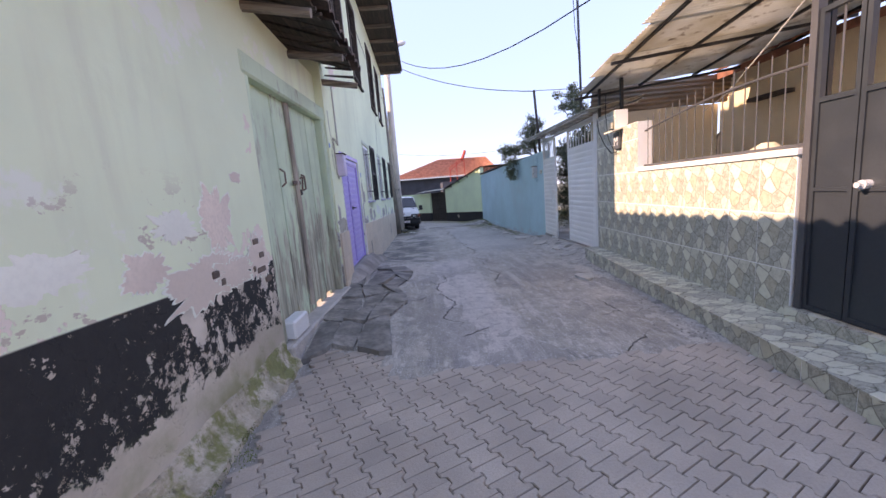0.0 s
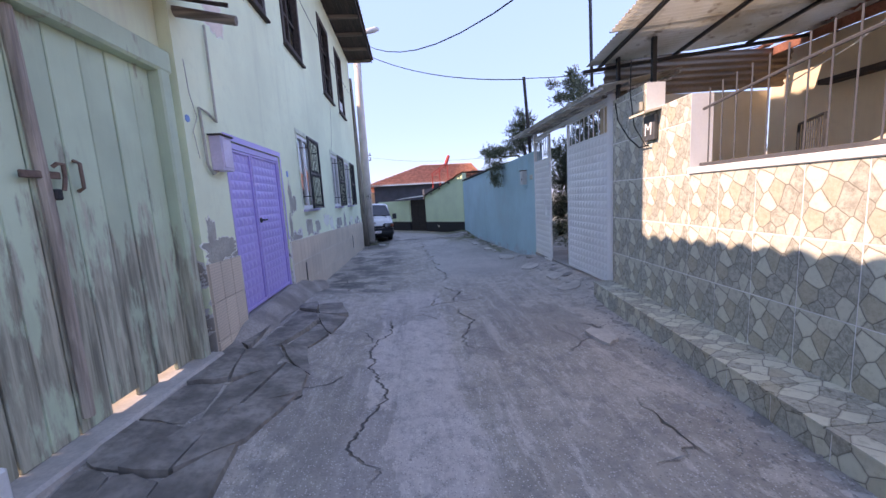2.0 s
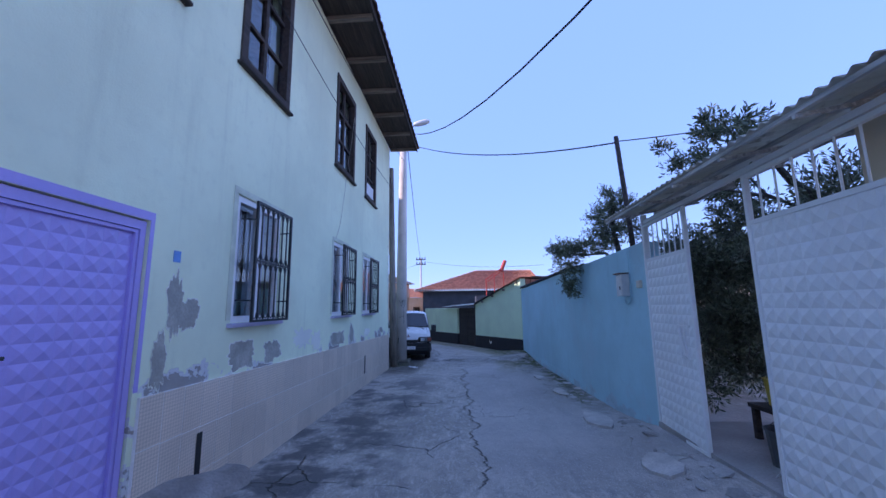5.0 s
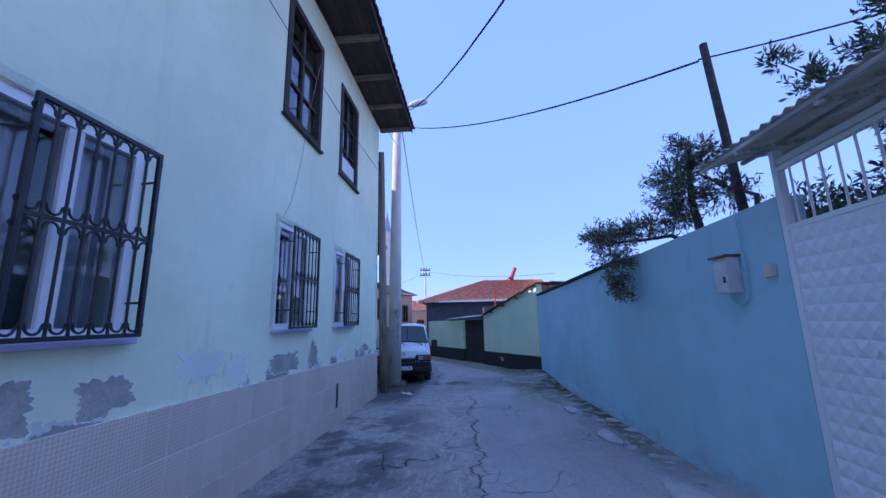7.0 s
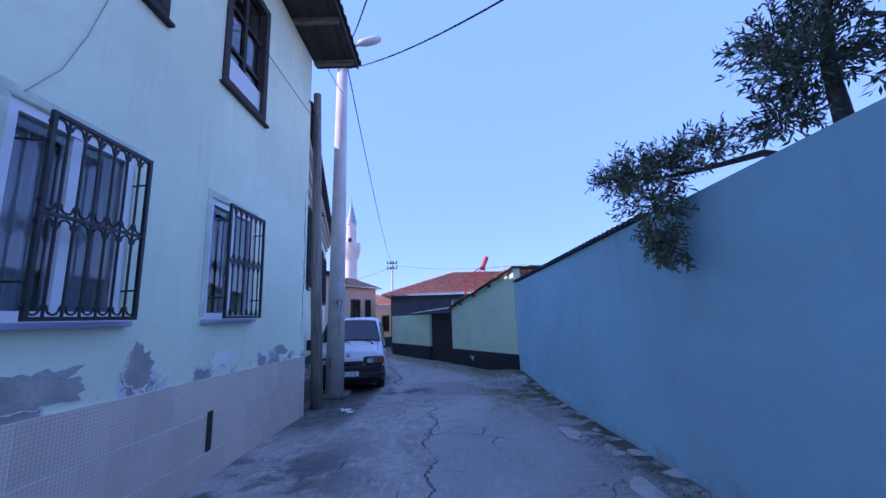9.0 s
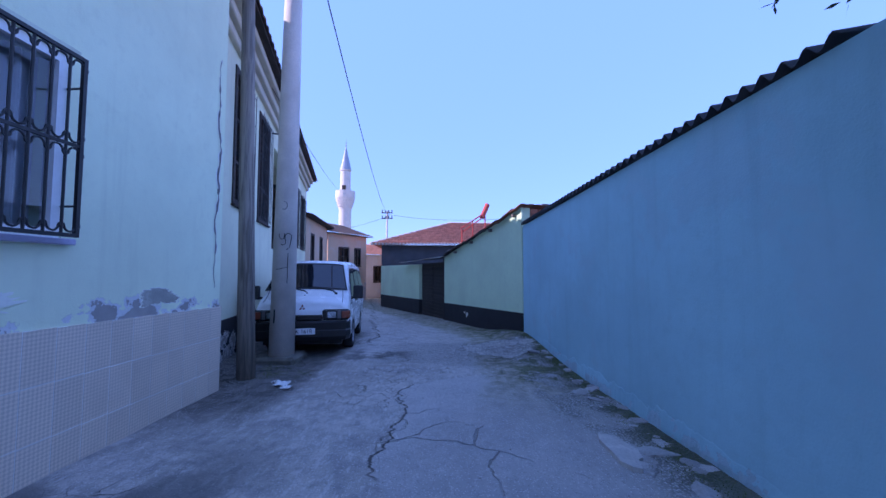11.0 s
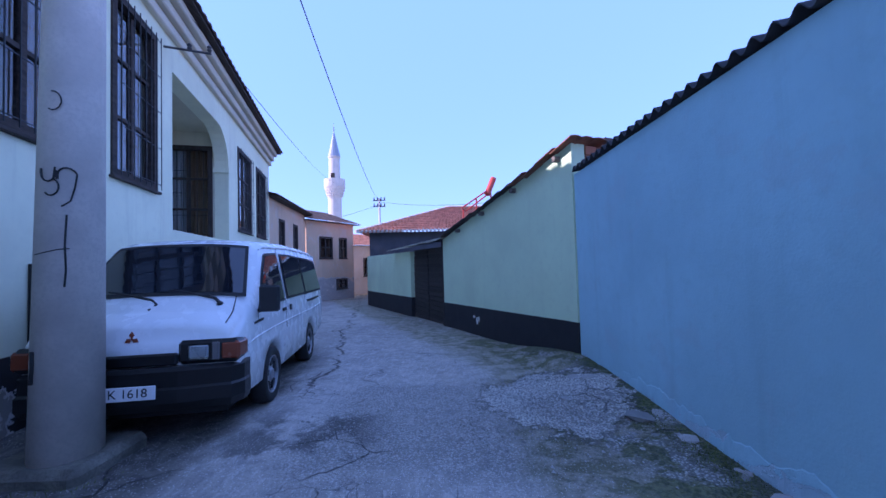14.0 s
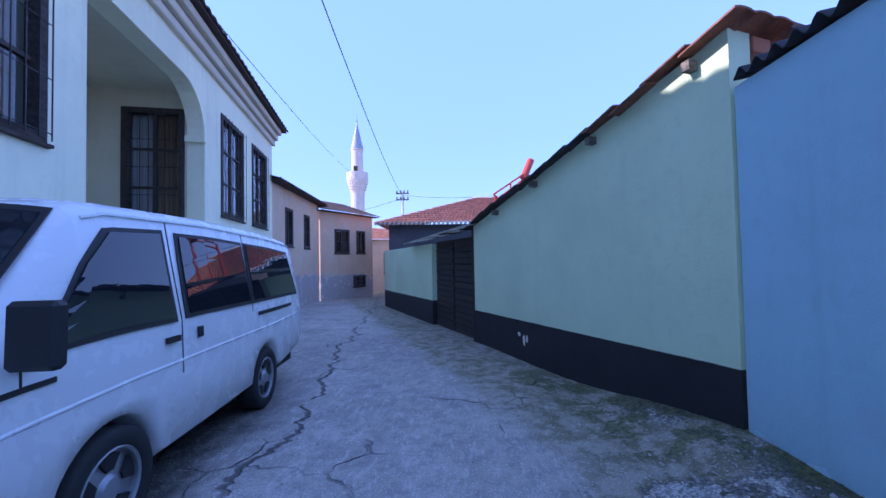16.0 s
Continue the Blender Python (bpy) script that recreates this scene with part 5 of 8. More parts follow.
# black sheet-metal door
DF = Face((3.10, 0.7), (3.255, 3.09), right=False)
door = thing("door", DF.at(1.2, 0, 0.2), "dark grey sheet-metal double door with barred top", "door")
L = DF.length
part("post", DF.box(bmesh.new(), L - 0.06, L, -0.07, 0.0, 0.1, 3.3), "grey_iron", door)
for a, b in ((L - 0.40, L - 0.065), (L - 1.35, L - 0.41), (0.02, L - 1.36)):
    bm = bmesh.new()
    DF.box(bm, a, b, -0.05, -0.03, 0.26, 1.98)
    for q in ((a, a + 0.035, 0.22, 2.68), (b - 0.035, b, 0.22, 2.68), (a + 0.035, b - 0.035, 2.64, 2.68), (a + 0.035, b - 0.035, 1.96, 2.0), (a + 0.035, b - 0.035, 0.22, 0.26), (a + 0.035, b - 0.035, 1.25, 1.28)):
        DF.box(bm, q[0], q[1], -0.06, -0.015, q[2], q[3])
    leaf = part("leaf", bm, "door_dark", door)
    nb = max(2, int((b - a) / 0.12))
    for k in range(1, nb):
        p = DF.at(lerp(a + 0.035, b - 0.035, k / nb), -0.04, 0)
        part("bar", tube(bmesh.new(), [p + Vector((0, 0, 2.0)), p + Vector((0, 0, 2.64))], 0.008, 5), "grey_iron", leaf)
bm = bmesh.new()
c = DF.at(L - 0.50, -0.03, 1.30)
tube(bm, [c, c + DF.out * 0.05, c + DF.out * 0.055], 0.035, 12)
tube(bm, [c + DF.out * 0.056, c + DF.out * 0.09], 0.022, 12)
part("knob", bm, "chrome", door, "round steel lock", smooth=False)
part("threshold", DF.box(bmesh.new(), -0.3, L + 0.02, -0.3, 0.06, 0.113, 0.21), "stone_step", door)

# canopy
canopy = thing("canopy", (4, 5, 3), "corrugated sheet canopy on dark iron bars", "canopy")
C0, C1 = Vector((3.20, 7.62, 3.16)), Vector((2.62, 2.0, 3.46))
INN = Vector((3.5, -0.2, 0.36))


def corr(a, b, up, pitch, amp, thick, nv=1):
    bm = bmesh.new()
    a, b, up = Vector(a), Vector(b), Vector(up)
    L = (b - a).length
    nrm = (b - a).cross(up).normalized()
    if nrm.z < 0:
        nrm = -nrm
    n = int(L / pitch) * 8
    sheet(bm, lambda u, v: a.lerp(b, u) + up * v + nrm * amp * math.sin(u * L / pitch * math.tau), n, nv, thick, nrm)
    return bm


nsh = 6
for k in range(nsh):
    a, b = C0.lerp(C1, k / nsh), C0.lerp(C1, (k + 1.06) / nsh)
    j = random.Random(k).uniform(-0.06, 0.06)
    part("sheet", corr(a + Vector((j, 0, 0.012 * (k % 2))), b + Vector((j, 0, 0.012 * (k % 2))), INN, 0.076, 0.012, 0.002), "tin_pale", canopy, "translucent pale corrugated sheet", smooth=True)
for v in (0.06, 0.36, 0.66, 0.96):
    a, b = C0 + INN * v - Vector((0, 0, 0.045)), C1 + INN * v - Vector((0, 0, 0.045))
    bm = bmesh.new()
    tube(bm, [a, b], 0.026, 4)
    part("beam", bm, "black_iron", canopy)
for t in (0.02, 0.34, 0.66, 0.98):
    a = C0.lerp(C1, t) - Vector((0, 0, 0.09))
    part("rafter", tube(bmesh.new(), [a + Vector((-0.05, 0, -0.02)), a + INN * 1.0], 0.03, 4), "black_iron", canopy)
for p in ((3.58, 7.40), (3.40, 3.06)):
    part("post", tube(bmesh.new(), [Vector((p[0], p[1], 0.2)), Vector((p[0], p[1], 3.3))], 0.03, 4), "black_iron", canopy)
part("post", tube(bmesh.new(), [Vector((3.75, 6.9, 2.4)), Vector((3.75, 6.9, 3.35))], 0.035, 4), "black_iron", canopy)
bm = corr((3.62, 7.78, 3.34), (3.62, 7.92, 2.80), (3.05, 0.1, 0.10), 0.09, 0.018, 0.003)
part("side_sheet", bm, "panel_brown", canopy, "brown corrugated side sheet", smooth=True)

mast = thing("mast", (3.3, 7.6, 3.1), "thin dark iron mast with a looped wire above the canopy", "mast")
part("shaft", tube(bmesh.new(), [(3.32, 7.62, 2.9), (3.28, 7.62, 5.6)], 0.022, 6), "grey_iron", mast)
part("wire", tube(bmesh.new(), [(3.28, 7.62, 5.4), (3.20, 7.60, 4.9), (3.22, 7.60, 4.4), (3.29, 7.60, 3.9), (3.30, 7.60, 3.3)], 0.007, 5), "cable", mast)

# porch house behind
porch = thing("porch_house", (5.6, 5, 0), "cream-rendered house behind the railing with dark red eave", "house")
PF = Face((6.75, -2.0), (6.75, 8.3), right=False)
part("wall", wall(PF, -0.3, 3.45, 0.25), "cream_back", porch)
part("wall", wall(Face((3.9, 8.3), (6.7, 8.3)), -0.3, 2.92, 0.2), "cream_back", porch)
bm = bmesh.new()
box(bm, 6.55, 6.74, 6.6, 7.4, 2.74, 2.81)
part("beam", bm, "wood_dark", porch)
part("roof", tiled_slope((6.3, -2.2, 3.47), (6.3, 8.4, 3.47), (3.5, 0, 1.2), 8, 40), "tile_mid", porch)
part("fascia", box(bmesh.new(), 6.32, 6.36, -2.2, 8.4, 3.33, 3.45), "tile_mid", porch)
part("porch_floor", box(bmesh.new(), 3.60, 6.74, -2.0, 7.50, 0.0, 0.18), "concrete", porch)

# white gate
WF = Face((3.60, 7.56), (3.76, 11.44), right=False)
WY = lambda y: WF.y(y)
wgate = thing("gate", WF.at(1.5, 0, -0.1), "white embossed sheet-metal double gate standing ajar", "gate")


def embossed(face, u0, u1, z0, z1, d, nu, nz, depth=0.022):
    """A sheet pressed into rows of pyramids."""
    bm = bmesh.new()
    g = [[bm.verts.new(face.at(lerp(u0, u1, i / nu), d, lerp(z0, z1, k / nz))) for k in range(nz + 1)] for i in range(nu + 1)]
    for i in range(nu):
        for k in range(nz):
            a, b, c, e = g[i][k], g[i + 1][k], g[i + 1][k + 1], g[i][k + 1]
            m = bm.verts.new((a.co + b.co + c.co + e.co) / 4 + face.out * depth)
            for p, q in ((a, b), (b, c), (c, e), (e, a)):
                bm.faces.new([p, q, m])
    b0 = face.box(bm, u0, u1, d - 0.02, d - 0.012, z0, z1)
    return bm


def white_leaf(y0, y1, z0, zs, zt, nb):
    u0, u1 = WY(y0), WY(y1)
    bm = bmesh.new()
    for q in ((u0, u0 + 0.04, z0, zt), (u1 - 0.04, u1, z0, zt), (u0 + 0.04, u1 - 0.04, zt - 0.035, zt), (u0 + 0.04, u1 - 0.04, zs - 0.02, zs + 0.02), (u0 + 0.04, u1 - 0.04, z0, z0 + 0.04)):
        WF.box(bm, q[0], q[1], -0.03, 0.012, q[2], q[3])
    leaf = part("leaf", bm, "white_paint", wgate)
    part("panel", embossed(WF, u0 + 0.04, u1 - 0.04, z0 + 0.04, zs - 0.02, 0.0, max(3, round((u1 - u0) / 0.12)), 18, 0.016), "white_paint", leaf, "white sheet pressed into pyramids")
    for k in range(1, nb):
        p = WF.at(lerp(u0, u1, k / nb), -0.01, 0)
        part("bar", tube(bmesh.new(), [p + Vector((0, 0, zs)), p + Vector((0, 0, zt))], 0.009, 5), "white_paint", leaf)


def gate_latch(y, z):
    """A welded box with a slanting pull bar on the far leaf."""
    u = WY(y)
    bm = bmesh.new()
    WF.box(bm, u - 0.16, u + 0.13, 0.012, 0.030, z + 0.17, z + 0.188)
    WF.box(bm, u - 0.16, u + 0.13, 0.012, 0.026, z - 0.20, z - 0.188)
    WF.box(bm, u + 0.045, u + 0.06, 0.012, 0.034, z - 0.188, z + 0.17)
    WF.box(bm, u - 0.06, u - 0.04, 0.012, 0.034, z - 0.188, z + 0.17)
    tube(bm, [WF.at(u + 0.05, 0.04, z + 0.14), WF.at(u - 0.05, 0.045, z - 0.16)], 0.009, 6)
    return part("latch", bm, "white_paint", wgate, "white welded latch with pull bar")


white_leaf(7.68, 9.28, 0.03, 2.26, 2.70, 9)
white_leaf(10.30, 11.42, -0.08, 2.18, 2.70, 8)
gate_latch(10.56, 1.12)
part("post", tube(bmesh.new(), [WF.at(0.05, 0.0, -0.2), WF.at(0.05, 0, 2.78)], 0.055, 12), "white_paint", wgate, "round white gate post")
part("post", WF.box(bmesh.new(), WF.length - 0.05, WF.length + 0.0, -0.06, 0.01, -0.2, 2.86), "white_paint", wgate)
part("lintel", WF.box(bmesh.new(), 0.0, WF.length, -0.05, 0.0, 2.72, 2.77), "white_paint", wgate)

# sheet roof over the white gate
trellis = thing("gate_canopy", (3.7, 9.5, 2.8), "small corrugated roof on slats over the white gate", "canopy")
T0, T1 = Vector((3.24, 7.25, 2.80)), Vector((3.34, 11.75, 2.86))
TI = Vector((1.15, 0, 0.20))
part("sheet", corr(T0, T1, TI, 0.11, 0.016, 0.003, 2), "tin_pale", trellis, smooth=True)
for v in (0.03, 0.36, 0.68, 0.97):
    a, b = T0 + TI * v - Vector((0, 0, 0.04)), T1 + TI * v - Vector((0, 0, 0.04))
    part("batten", tube(bmesh.new(), [a, b], 0.022, 4), "grey_wood", trellis)
for k in range(6):
    p = T0.lerp(T1, (k + 0.3) / 6) - Vector((0, 0, 0.075))
    part("slat", tube(bmesh.new(), [p, p + TI * 1.0], 0.02, 4), "grey_wood", trellis)

# ---- van ----
def make_van():
    """A white forward-control van. Built with its nose at y = 0 towards -y, the ground at z = 0, x across."""
    van = thing("van", (0, 0, 0), "white forward-control minivan parked by the wall, black bumper", "van")
    W = 0.83
    # side outline: (y, z) stations; the body is a loft of cross-sections along y
    st = [  # y, half width low, half width at belt, half width roof, z low, z belt, z roof
        (0.00, 0.785, 0.785, 0.73, 0.64, 0.84, 0.95),
        (0.05, 0.82, 0.82, 0.76, 0.40, 0.86, 1.00),
        (0.22, 0.835, 0.83, 0.755, 0.32, 0.98, 1.08),
        (0.40, 0.84, 0.83, 0.73, 0.28, 1.04, 1.25),
        (0.86, 0.84, 0.83, 0.69, 0.27, 1.07, 1.75),
        (1.05, 0.84, 0.83, 0.69, 0.27, 1.08, 1.80),
        (2.0, 0.845, 0.835, 0.70, 0.27, 1.09, 1.84),
        (3.2, 0.845, 0.835, 0.70, 0.28, 1.09, 1.84),
        (4.0, 0.84, 0.83, 0.69, 0.37, 1.09, 1.81),
        (4.22, 0.82, 0.80, 0.66, 0.44, 1.07, 1.75),
        (4.30, 0.78, 0.76, 0.62, 0.52, 1.04, 1.66),
    ]

    def section(s):
        y, a, b, c, z0, z1, z2 = s
        pts = [(0, z0), (a * 0.9, z0), (a, z0 + 0.06), (lerp(a, b, 0.5) + 0.012, lerp(z0, z1, 0.55)), (b, z1), (lerp(b, c, 0.55), lerp(z1, z2, 0.52)), (c + 0.01, z2 - 0.07), (c - 0.06, z2 - 0.015), (c * 0.5, z2 + 0.012), (0, z2 + 0.02)]
        return pts

    def hull(y):
        for s, t in zip(st, st[1:]):
            if s[0] <= y <= t[0]:
                k = (y - s[0]) / (t[0] - s[0])
                return tuple(lerp(p, q, k) for p, q in zip(s, t))
        return st[-1]

    ys = sorted({s[0] for s in st} | set(np.linspace(0.2, 4.2, 110).tolist()))
    FW, RW = 0.98, 2.98
    bm = bmesh.new()
    rows = []
    for y in ys:
        sec = section(hull(y))
        # wheel arches lift the lower edge
        for wy in (FW, RW):
            d = abs(y - wy)
            if d < 0.36:
                lift = math.sqrt(0.36 ** 2 - d * d) + 0.30
                sec = [(x, max(z, lift)) if x > 0.4 and z < 0.75 else (x, z) for x, z in sec]
        ring = [(x, y, z) for x, z in sec] + [(-x, y, z) for x, z in sec[::-1][1:-1]]
        rows.append([bm.verts.new(p) for p in ring])
    for q, s in zip(rows, rows[1:]):
        for k in range(len(q)):
            bm.faces.new([q[k], q[(k + 1) % len(q)], s[(k + 1) % len(q)], s[k]])
    bm.faces.new(rows[0])
    bm.faces.new(rows[-1][::-1])
    body = part("body", bm, "van_white", van, smooth=True)

    def side(y, h, sgn, off=0.0):
        """A place on the flank: h from 0 at the belt to 1 at the gutter, or below 0 down to the sill."""
        s = hull(y)
        _, a, b, c, z0, z1, z2 = s
        if h >= 0:
            if h < 0.52:
                x, z = lerp(b, lerp(b, c, 0.55), h / 0.52), lerp(z1, z2, h)
            else:
                x, z = lerp(lerp(b, c, 0.55), c + 0.01, (h - 0.52) / 0.48), lerp(lerp(z1, z2, 0.52), z2 - 0.07, (h - 0.52) / 0.48)
        else:
            x, z = lerp(b, lerp(a, b, 0.5) + 0.012, min(1, -h)), lerp(z1, lerp(z0, z1, 0.55), -h)
        return Vector((sgn * (x + off), y, z))

    def panel(quad, sgn, off, n=6, inset=0.0):
        bm = bmesh.new()
        (y0, h0), (y1, h1), (y2, h2), (y3, h3) = quad

        def f(u, v):
            y = lerp(lerp(y0, y1, u), lerp(y3, y2, u), v)
            h = lerp(lerp(h0, h1, u), lerp(h3, h2, u), v)
            return side(y, h, sgn, off)

        return sheet(bm, f, n, n, 0.006, (sgn, 0, 0))

    for sgn in (1, -1):
        for quad in (((0.55, 0.06), (1.45, 0.03), (1.45, 0.84), (1.05, 0.82)), ((1.62, 0.05), (2.58, 0.05), (2.56, 0.80), (1.64, 0.82)), ((2.68, 0.05), (3.98, 0.06), (3.86, 0.78), (2.68, 0.80))):
            (y0, h0), (y1, h1), (y2, h2), (y3, h3) = quad
            g = 0.035
            big = ((y0 - g * 1.4, h0 - 0.045), (y1 + g, h1 - 0.045), (y2 + g, h2 + 0.045), (y3 - g, h3 + 0.045))
            w = part("window", panel(big, sgn, 0.003), "black_plastic", van, "dark window rubber")
            part("pane", panel(quad, sgn, 0.011), "van_glass", w)
        # trim line, sliding rail, door handles
        bm = bmesh.new()
        for q in (((2.75, -0.34), (3.75, -0.34), (3.75, -0.24), (2.75, -0.24)),):
            (y0, h0), (y1, h1), (y2, h2), (y3, h3) = q
            sheet(bm, lambda u, v: side(lerp(y0, y1, u), lerp(h0, h3, v), sgn, 0.004), 8, 1, 0.006, (sgn, 0, 0))
        part("slide_rail", bm, "black_plastic", van)
        for y, h, w, hh in ((1.36, -0.30, 0.13, 0.10), (1.70, -0.30, 0.05, 0.20)):
            bm = sheet(bmesh.new(), lambda u, v: side(y + u * w, h - 0.5 * hh + v * hh, sgn, 0.003), 3, 3, 0.018, (sgn, 0, 0))
            part("door_handle", bm, "black_plastic", van)
        for y in (1.53, 2.63, 0.50):
            lo = -0.95 if y > 1 else -0.3
            if y == 2.63:
                lo = -0.2
            bm = sheet(bmesh.new(), lambda u, v: side(y + u * 0.010, lerp(lo, 0.0 if y == 0.5 else 0.98, v), sgn, -0.001), 1, 14, 0.003, (sgn, 0, 0))
            part("door_gap", bm, "rubber", van)
        part("badge", sheet(bmesh.new(), lambda u, v: side(0.38 + u * 0.27, -0.32 + v * 0.07 - u * 0.02, sgn, 0.002), 2, 2, 0.004, (sgn, 0, 0)), "black_plastic", van)
        # crease along the flank
        bm = bmesh.new()
        tube(bm, [side(y, -0.72, sgn, -0.004) for y in np.linspace(0.2, 4.15, 30)], 0.012, 6)
        part("swage_line", bm, "van_white", van, smooth=True)
        part("gutter", tube(bmesh.new(), [side(y, 0.99, sgn, 0.002) for y in np.linspace(0.9, 4.1, 24)], 0.010, 5), "van_white", van)
        bm = tube(bmesh.new(), [(sgn * (hull(y)[3] - 0.055), y, hull(y)[6] - 0.012) for y in np.linspace(0.06, 0.37, 8)], 0.005, 5)
        part("bonnet_gap", bm, "rubber", van)
        # mirror
        bm = bmesh.new()
        c = side(0.48, 0.05, sgn, 0.0)
        box(bm, c.x + sgn * 0.05, c.x + sgn * 0.24, c.y - 0.10, c.y - 0.03, c.z - 0.02, c.z + 0.24, 0.02)
        tube(bm, [c + Vector((-sgn * 0.01, 0.06, -0.02)), c + Vector((sgn * 0.10, -0.05, 0.02))], 0.025, 6)
        part("mirror", bm, "black_plastic", van)
        # lamps
        lamp = part("headlight", box(bmesh.new(), min(sgn * 0.45, sgn * 0.615), max(sgn * 0.45, sgn * 0.615), -0.045, 0.03, 0.705, 0.83, 0.018), "chrome", van, "square headlight")
        part("lens", box(bmesh.new(), min(sgn * 0.455, sgn * 0.61), max(sgn * 0.455, sgn * 0.61), -0.056, -0.046, 0.71, 0.825, 0.004), "van_glass_clear", lamp)
        part("lamp_surround", box(bmesh.new(), min(sgn * 0.36, sgn * 0.845), max(sgn * 0.36, sgn * 0.845), -0.035, 0.14, 0.665, 0.865, 0.03), "bumper_black", van)
        part("indicator", box(bmesh.new(), min(sgn * 0.70, sgn * 0.856), max(sgn * 0.70, sgn * 0.856), -0.046, 0.17, 0.69, 0.845, 0.022), "amber", van, "amber indicator lens")
        part("side_lamp", box(bmesh.new(), min(sgn * 0.63, sgn * 0.697), max(sgn * 0.63, sgn * 0.697), -0.045, 0.03, 0.69, 0.845, 0.012), "grey_lens", van, "smoky grey lamp lens")
        # wheels
        for wy in (FW, RW):
            bm = bmesh.new()
            prof = [(0.15, 0.15), (0.20, 0.12), (0.20, 0.004), (0.215, -0.006), (0.275, -0.012), (0.298, 0.006), (0.305, 0.10), (0.30, 0.17), (0.275, 0.19), (0.15, 0.19)]
            m = Matrix(((0, 0, -sgn, sgn * 0.835), (1, 0, 0, wy), (0, 1, 0, 0.302), (0, 0, 0, 1)))
            lathe(bm, prof, 28)
            bmesh.ops.transform(bm, matrix=m, verts=bm.verts[:])
            wheel = part("wheel", bm, "rubber", van, "black tyre", smooth=True)
            bm = bmesh.new()
            lathe(bm, [(0.05, 0.11), (0.199, 0.11), (0.205, 0.002), (0.196, -0.004), (0.186, 0.006), (0.180, 0.040), (0.075, 0.026), (0.055, 0.004), (0.0005, 0.0)], 30)
            bmesh.ops.transform(bm, matrix=m, verts=bm.verts[:])
            part("rim", bm, "rim_grey", wheel, "silver five-spoke rim", smooth=False)
            for k in range(5):
                # a black plate that paints the dark of the opening between two spokes
                bm = bmesh.new()
                c = k * math.tau / 5 + 0.3
                arc = [(0.172, c + t) for t in np.linspace(-0.40, 0.40, 6)] + [(0.092, c + t) for t in (0.24, 0.0, -0.24)]
                rings = [[bm.verts.new((r * math.cos(t), r * math.sin(t), 0.018 + (0.19 - r) * -0.03 + dz)) for r, t in arc] for dz in (0.0, 0.03)]
                bm.faces.new(rings[0])
                bm.faces.new(rings[1][::-1])
                for i in range(len(arc)):
                    j = (i + 1) % len(arc)
                    bm.faces.new([rings[0][i], rings[0][j], rings[1][j], rings[1][i]])
                bmesh.ops.transform(bm, matrix=m, verts=bm.verts[:])
                part("rim_hole", bm, "rubber", wheel)
    # windscreen
    bm = bmesh.new()

    def ws(u, v, off, m=0.0):
        y = lerp(0.36, 0.845, v)
        s = hull(y)
        hw = lerp(0.80, 0.66, v) - 0.03 - m
        x = lerp(-hw, hw, u)
        z = s[6] + 0.02 - 0.035 * abs(2 * u - 1) ** 2.5
        nrm = Vector((0, -0.82, 0.57))
        return Vector((x, y, z)) + nrm * off

    w = part("windscreen_rubber", sheet(bmesh.new(), lambda u, v: ws(u, v, 0.004), 16, 6, 0.006, (0, -0.82, 0.57)), "black_plastic", van)
    part("windscreen", sheet(bmesh.new(), lambda u, v: ws(u, 0.06 + 0.88 * v, 0.013, 0.03), 16, 6, 0.004, (0, -0.82, 0.57)), "van_glass", van, "dark reflecting windscreen")
    for x in (-0.32, 0.22):
        bm = bmesh.new()
        tube(bm, [(x + 0.34, 0.30, 1.155), (x + 0.28, 0.33, 1.20), (x + 0.05, 0.37, 1.255), (x - 0.12, 0.40, 1.285)], 0.016, 6, 0.009)
        lathe(bm, [(0.03, 0.0), (0.032, 0.02), (0.012, 0.04)], 8, (x + 0.34, 0.30, 1.13))
        part("wiper", bm, "black_plastic", van)
    part("washer_jet", box(bmesh.new(), -0.02, 0.0, 0.23, 0.27, 1.085, 1.13, 0.006), "black_plastic", van)
    # badge of three lozenges
    bm = bmesh.new()
    for t in (90, 210, 330):
        d = Vector((math.cos(radians(t)), 0, math.sin(radians(t))))
        s = Vector((-d.z, 0, d.x))
        c = Vector((0.0, 0.09, 0.90))
        vs = [bm.verts.new(c + k) for k in (Vector(), d * 0.03 + s * 0.02, d * 0.06, d * 0.03 - s * 0.02)]
        vt = [bm.verts.new(v.co + Vector((0, -0.10, 0))) for v in vs]
        bm.faces.new(vs)
        bm.faces.new(vt[::-1])
        for i in range(4):
            bm.faces.new([vs[i], vs[(i + 1) % 4], vt[(i + 1) % 4], vt[i]])
    part("front_badge", bm, "amber", van, "small red three-lozenge mark")
    # nose band and bumper
    part("nose_trim", box(bmesh.new(), -0.358, 0.358, -0.035, 0.03, 0.665, 0.765, 0.015), "bumper_black", van)
    bm = bmesh.new()
    outline = [(-0.865, 0.20), (-0.865, 0.06), (-0.80, -0.06), (-0.4, -0.11), (0, -0.12), (0.4, -0.11), (0.80, -0.06), (0.865, 0.06), (0.865, 0.20)]
    inner = [(x * 0.93, y + 0.1) for x, y in outline]
    for zs in ((0.31, 0.66),):
        rings = [[bm.verts.new((x, y, z)) for x, y in o] for z, o in ((zs[0], [(x * 0.97, y + 0.04) for x, y in outline]), (zs[0] + 0.07, outline), (lerp(*zs, 0.5), outline), (lerp(*zs, 0.55), [(x * 0.985, y + 0.02) for x, y in outline]), (zs[1] - 0.03, [(x * 0.99, y + 0.015) for x, y in outline]), (zs[1], [(x * 0.97, y + 0.05) for x, y in outline]), (zs[1], inner), (zs[0], inner))]
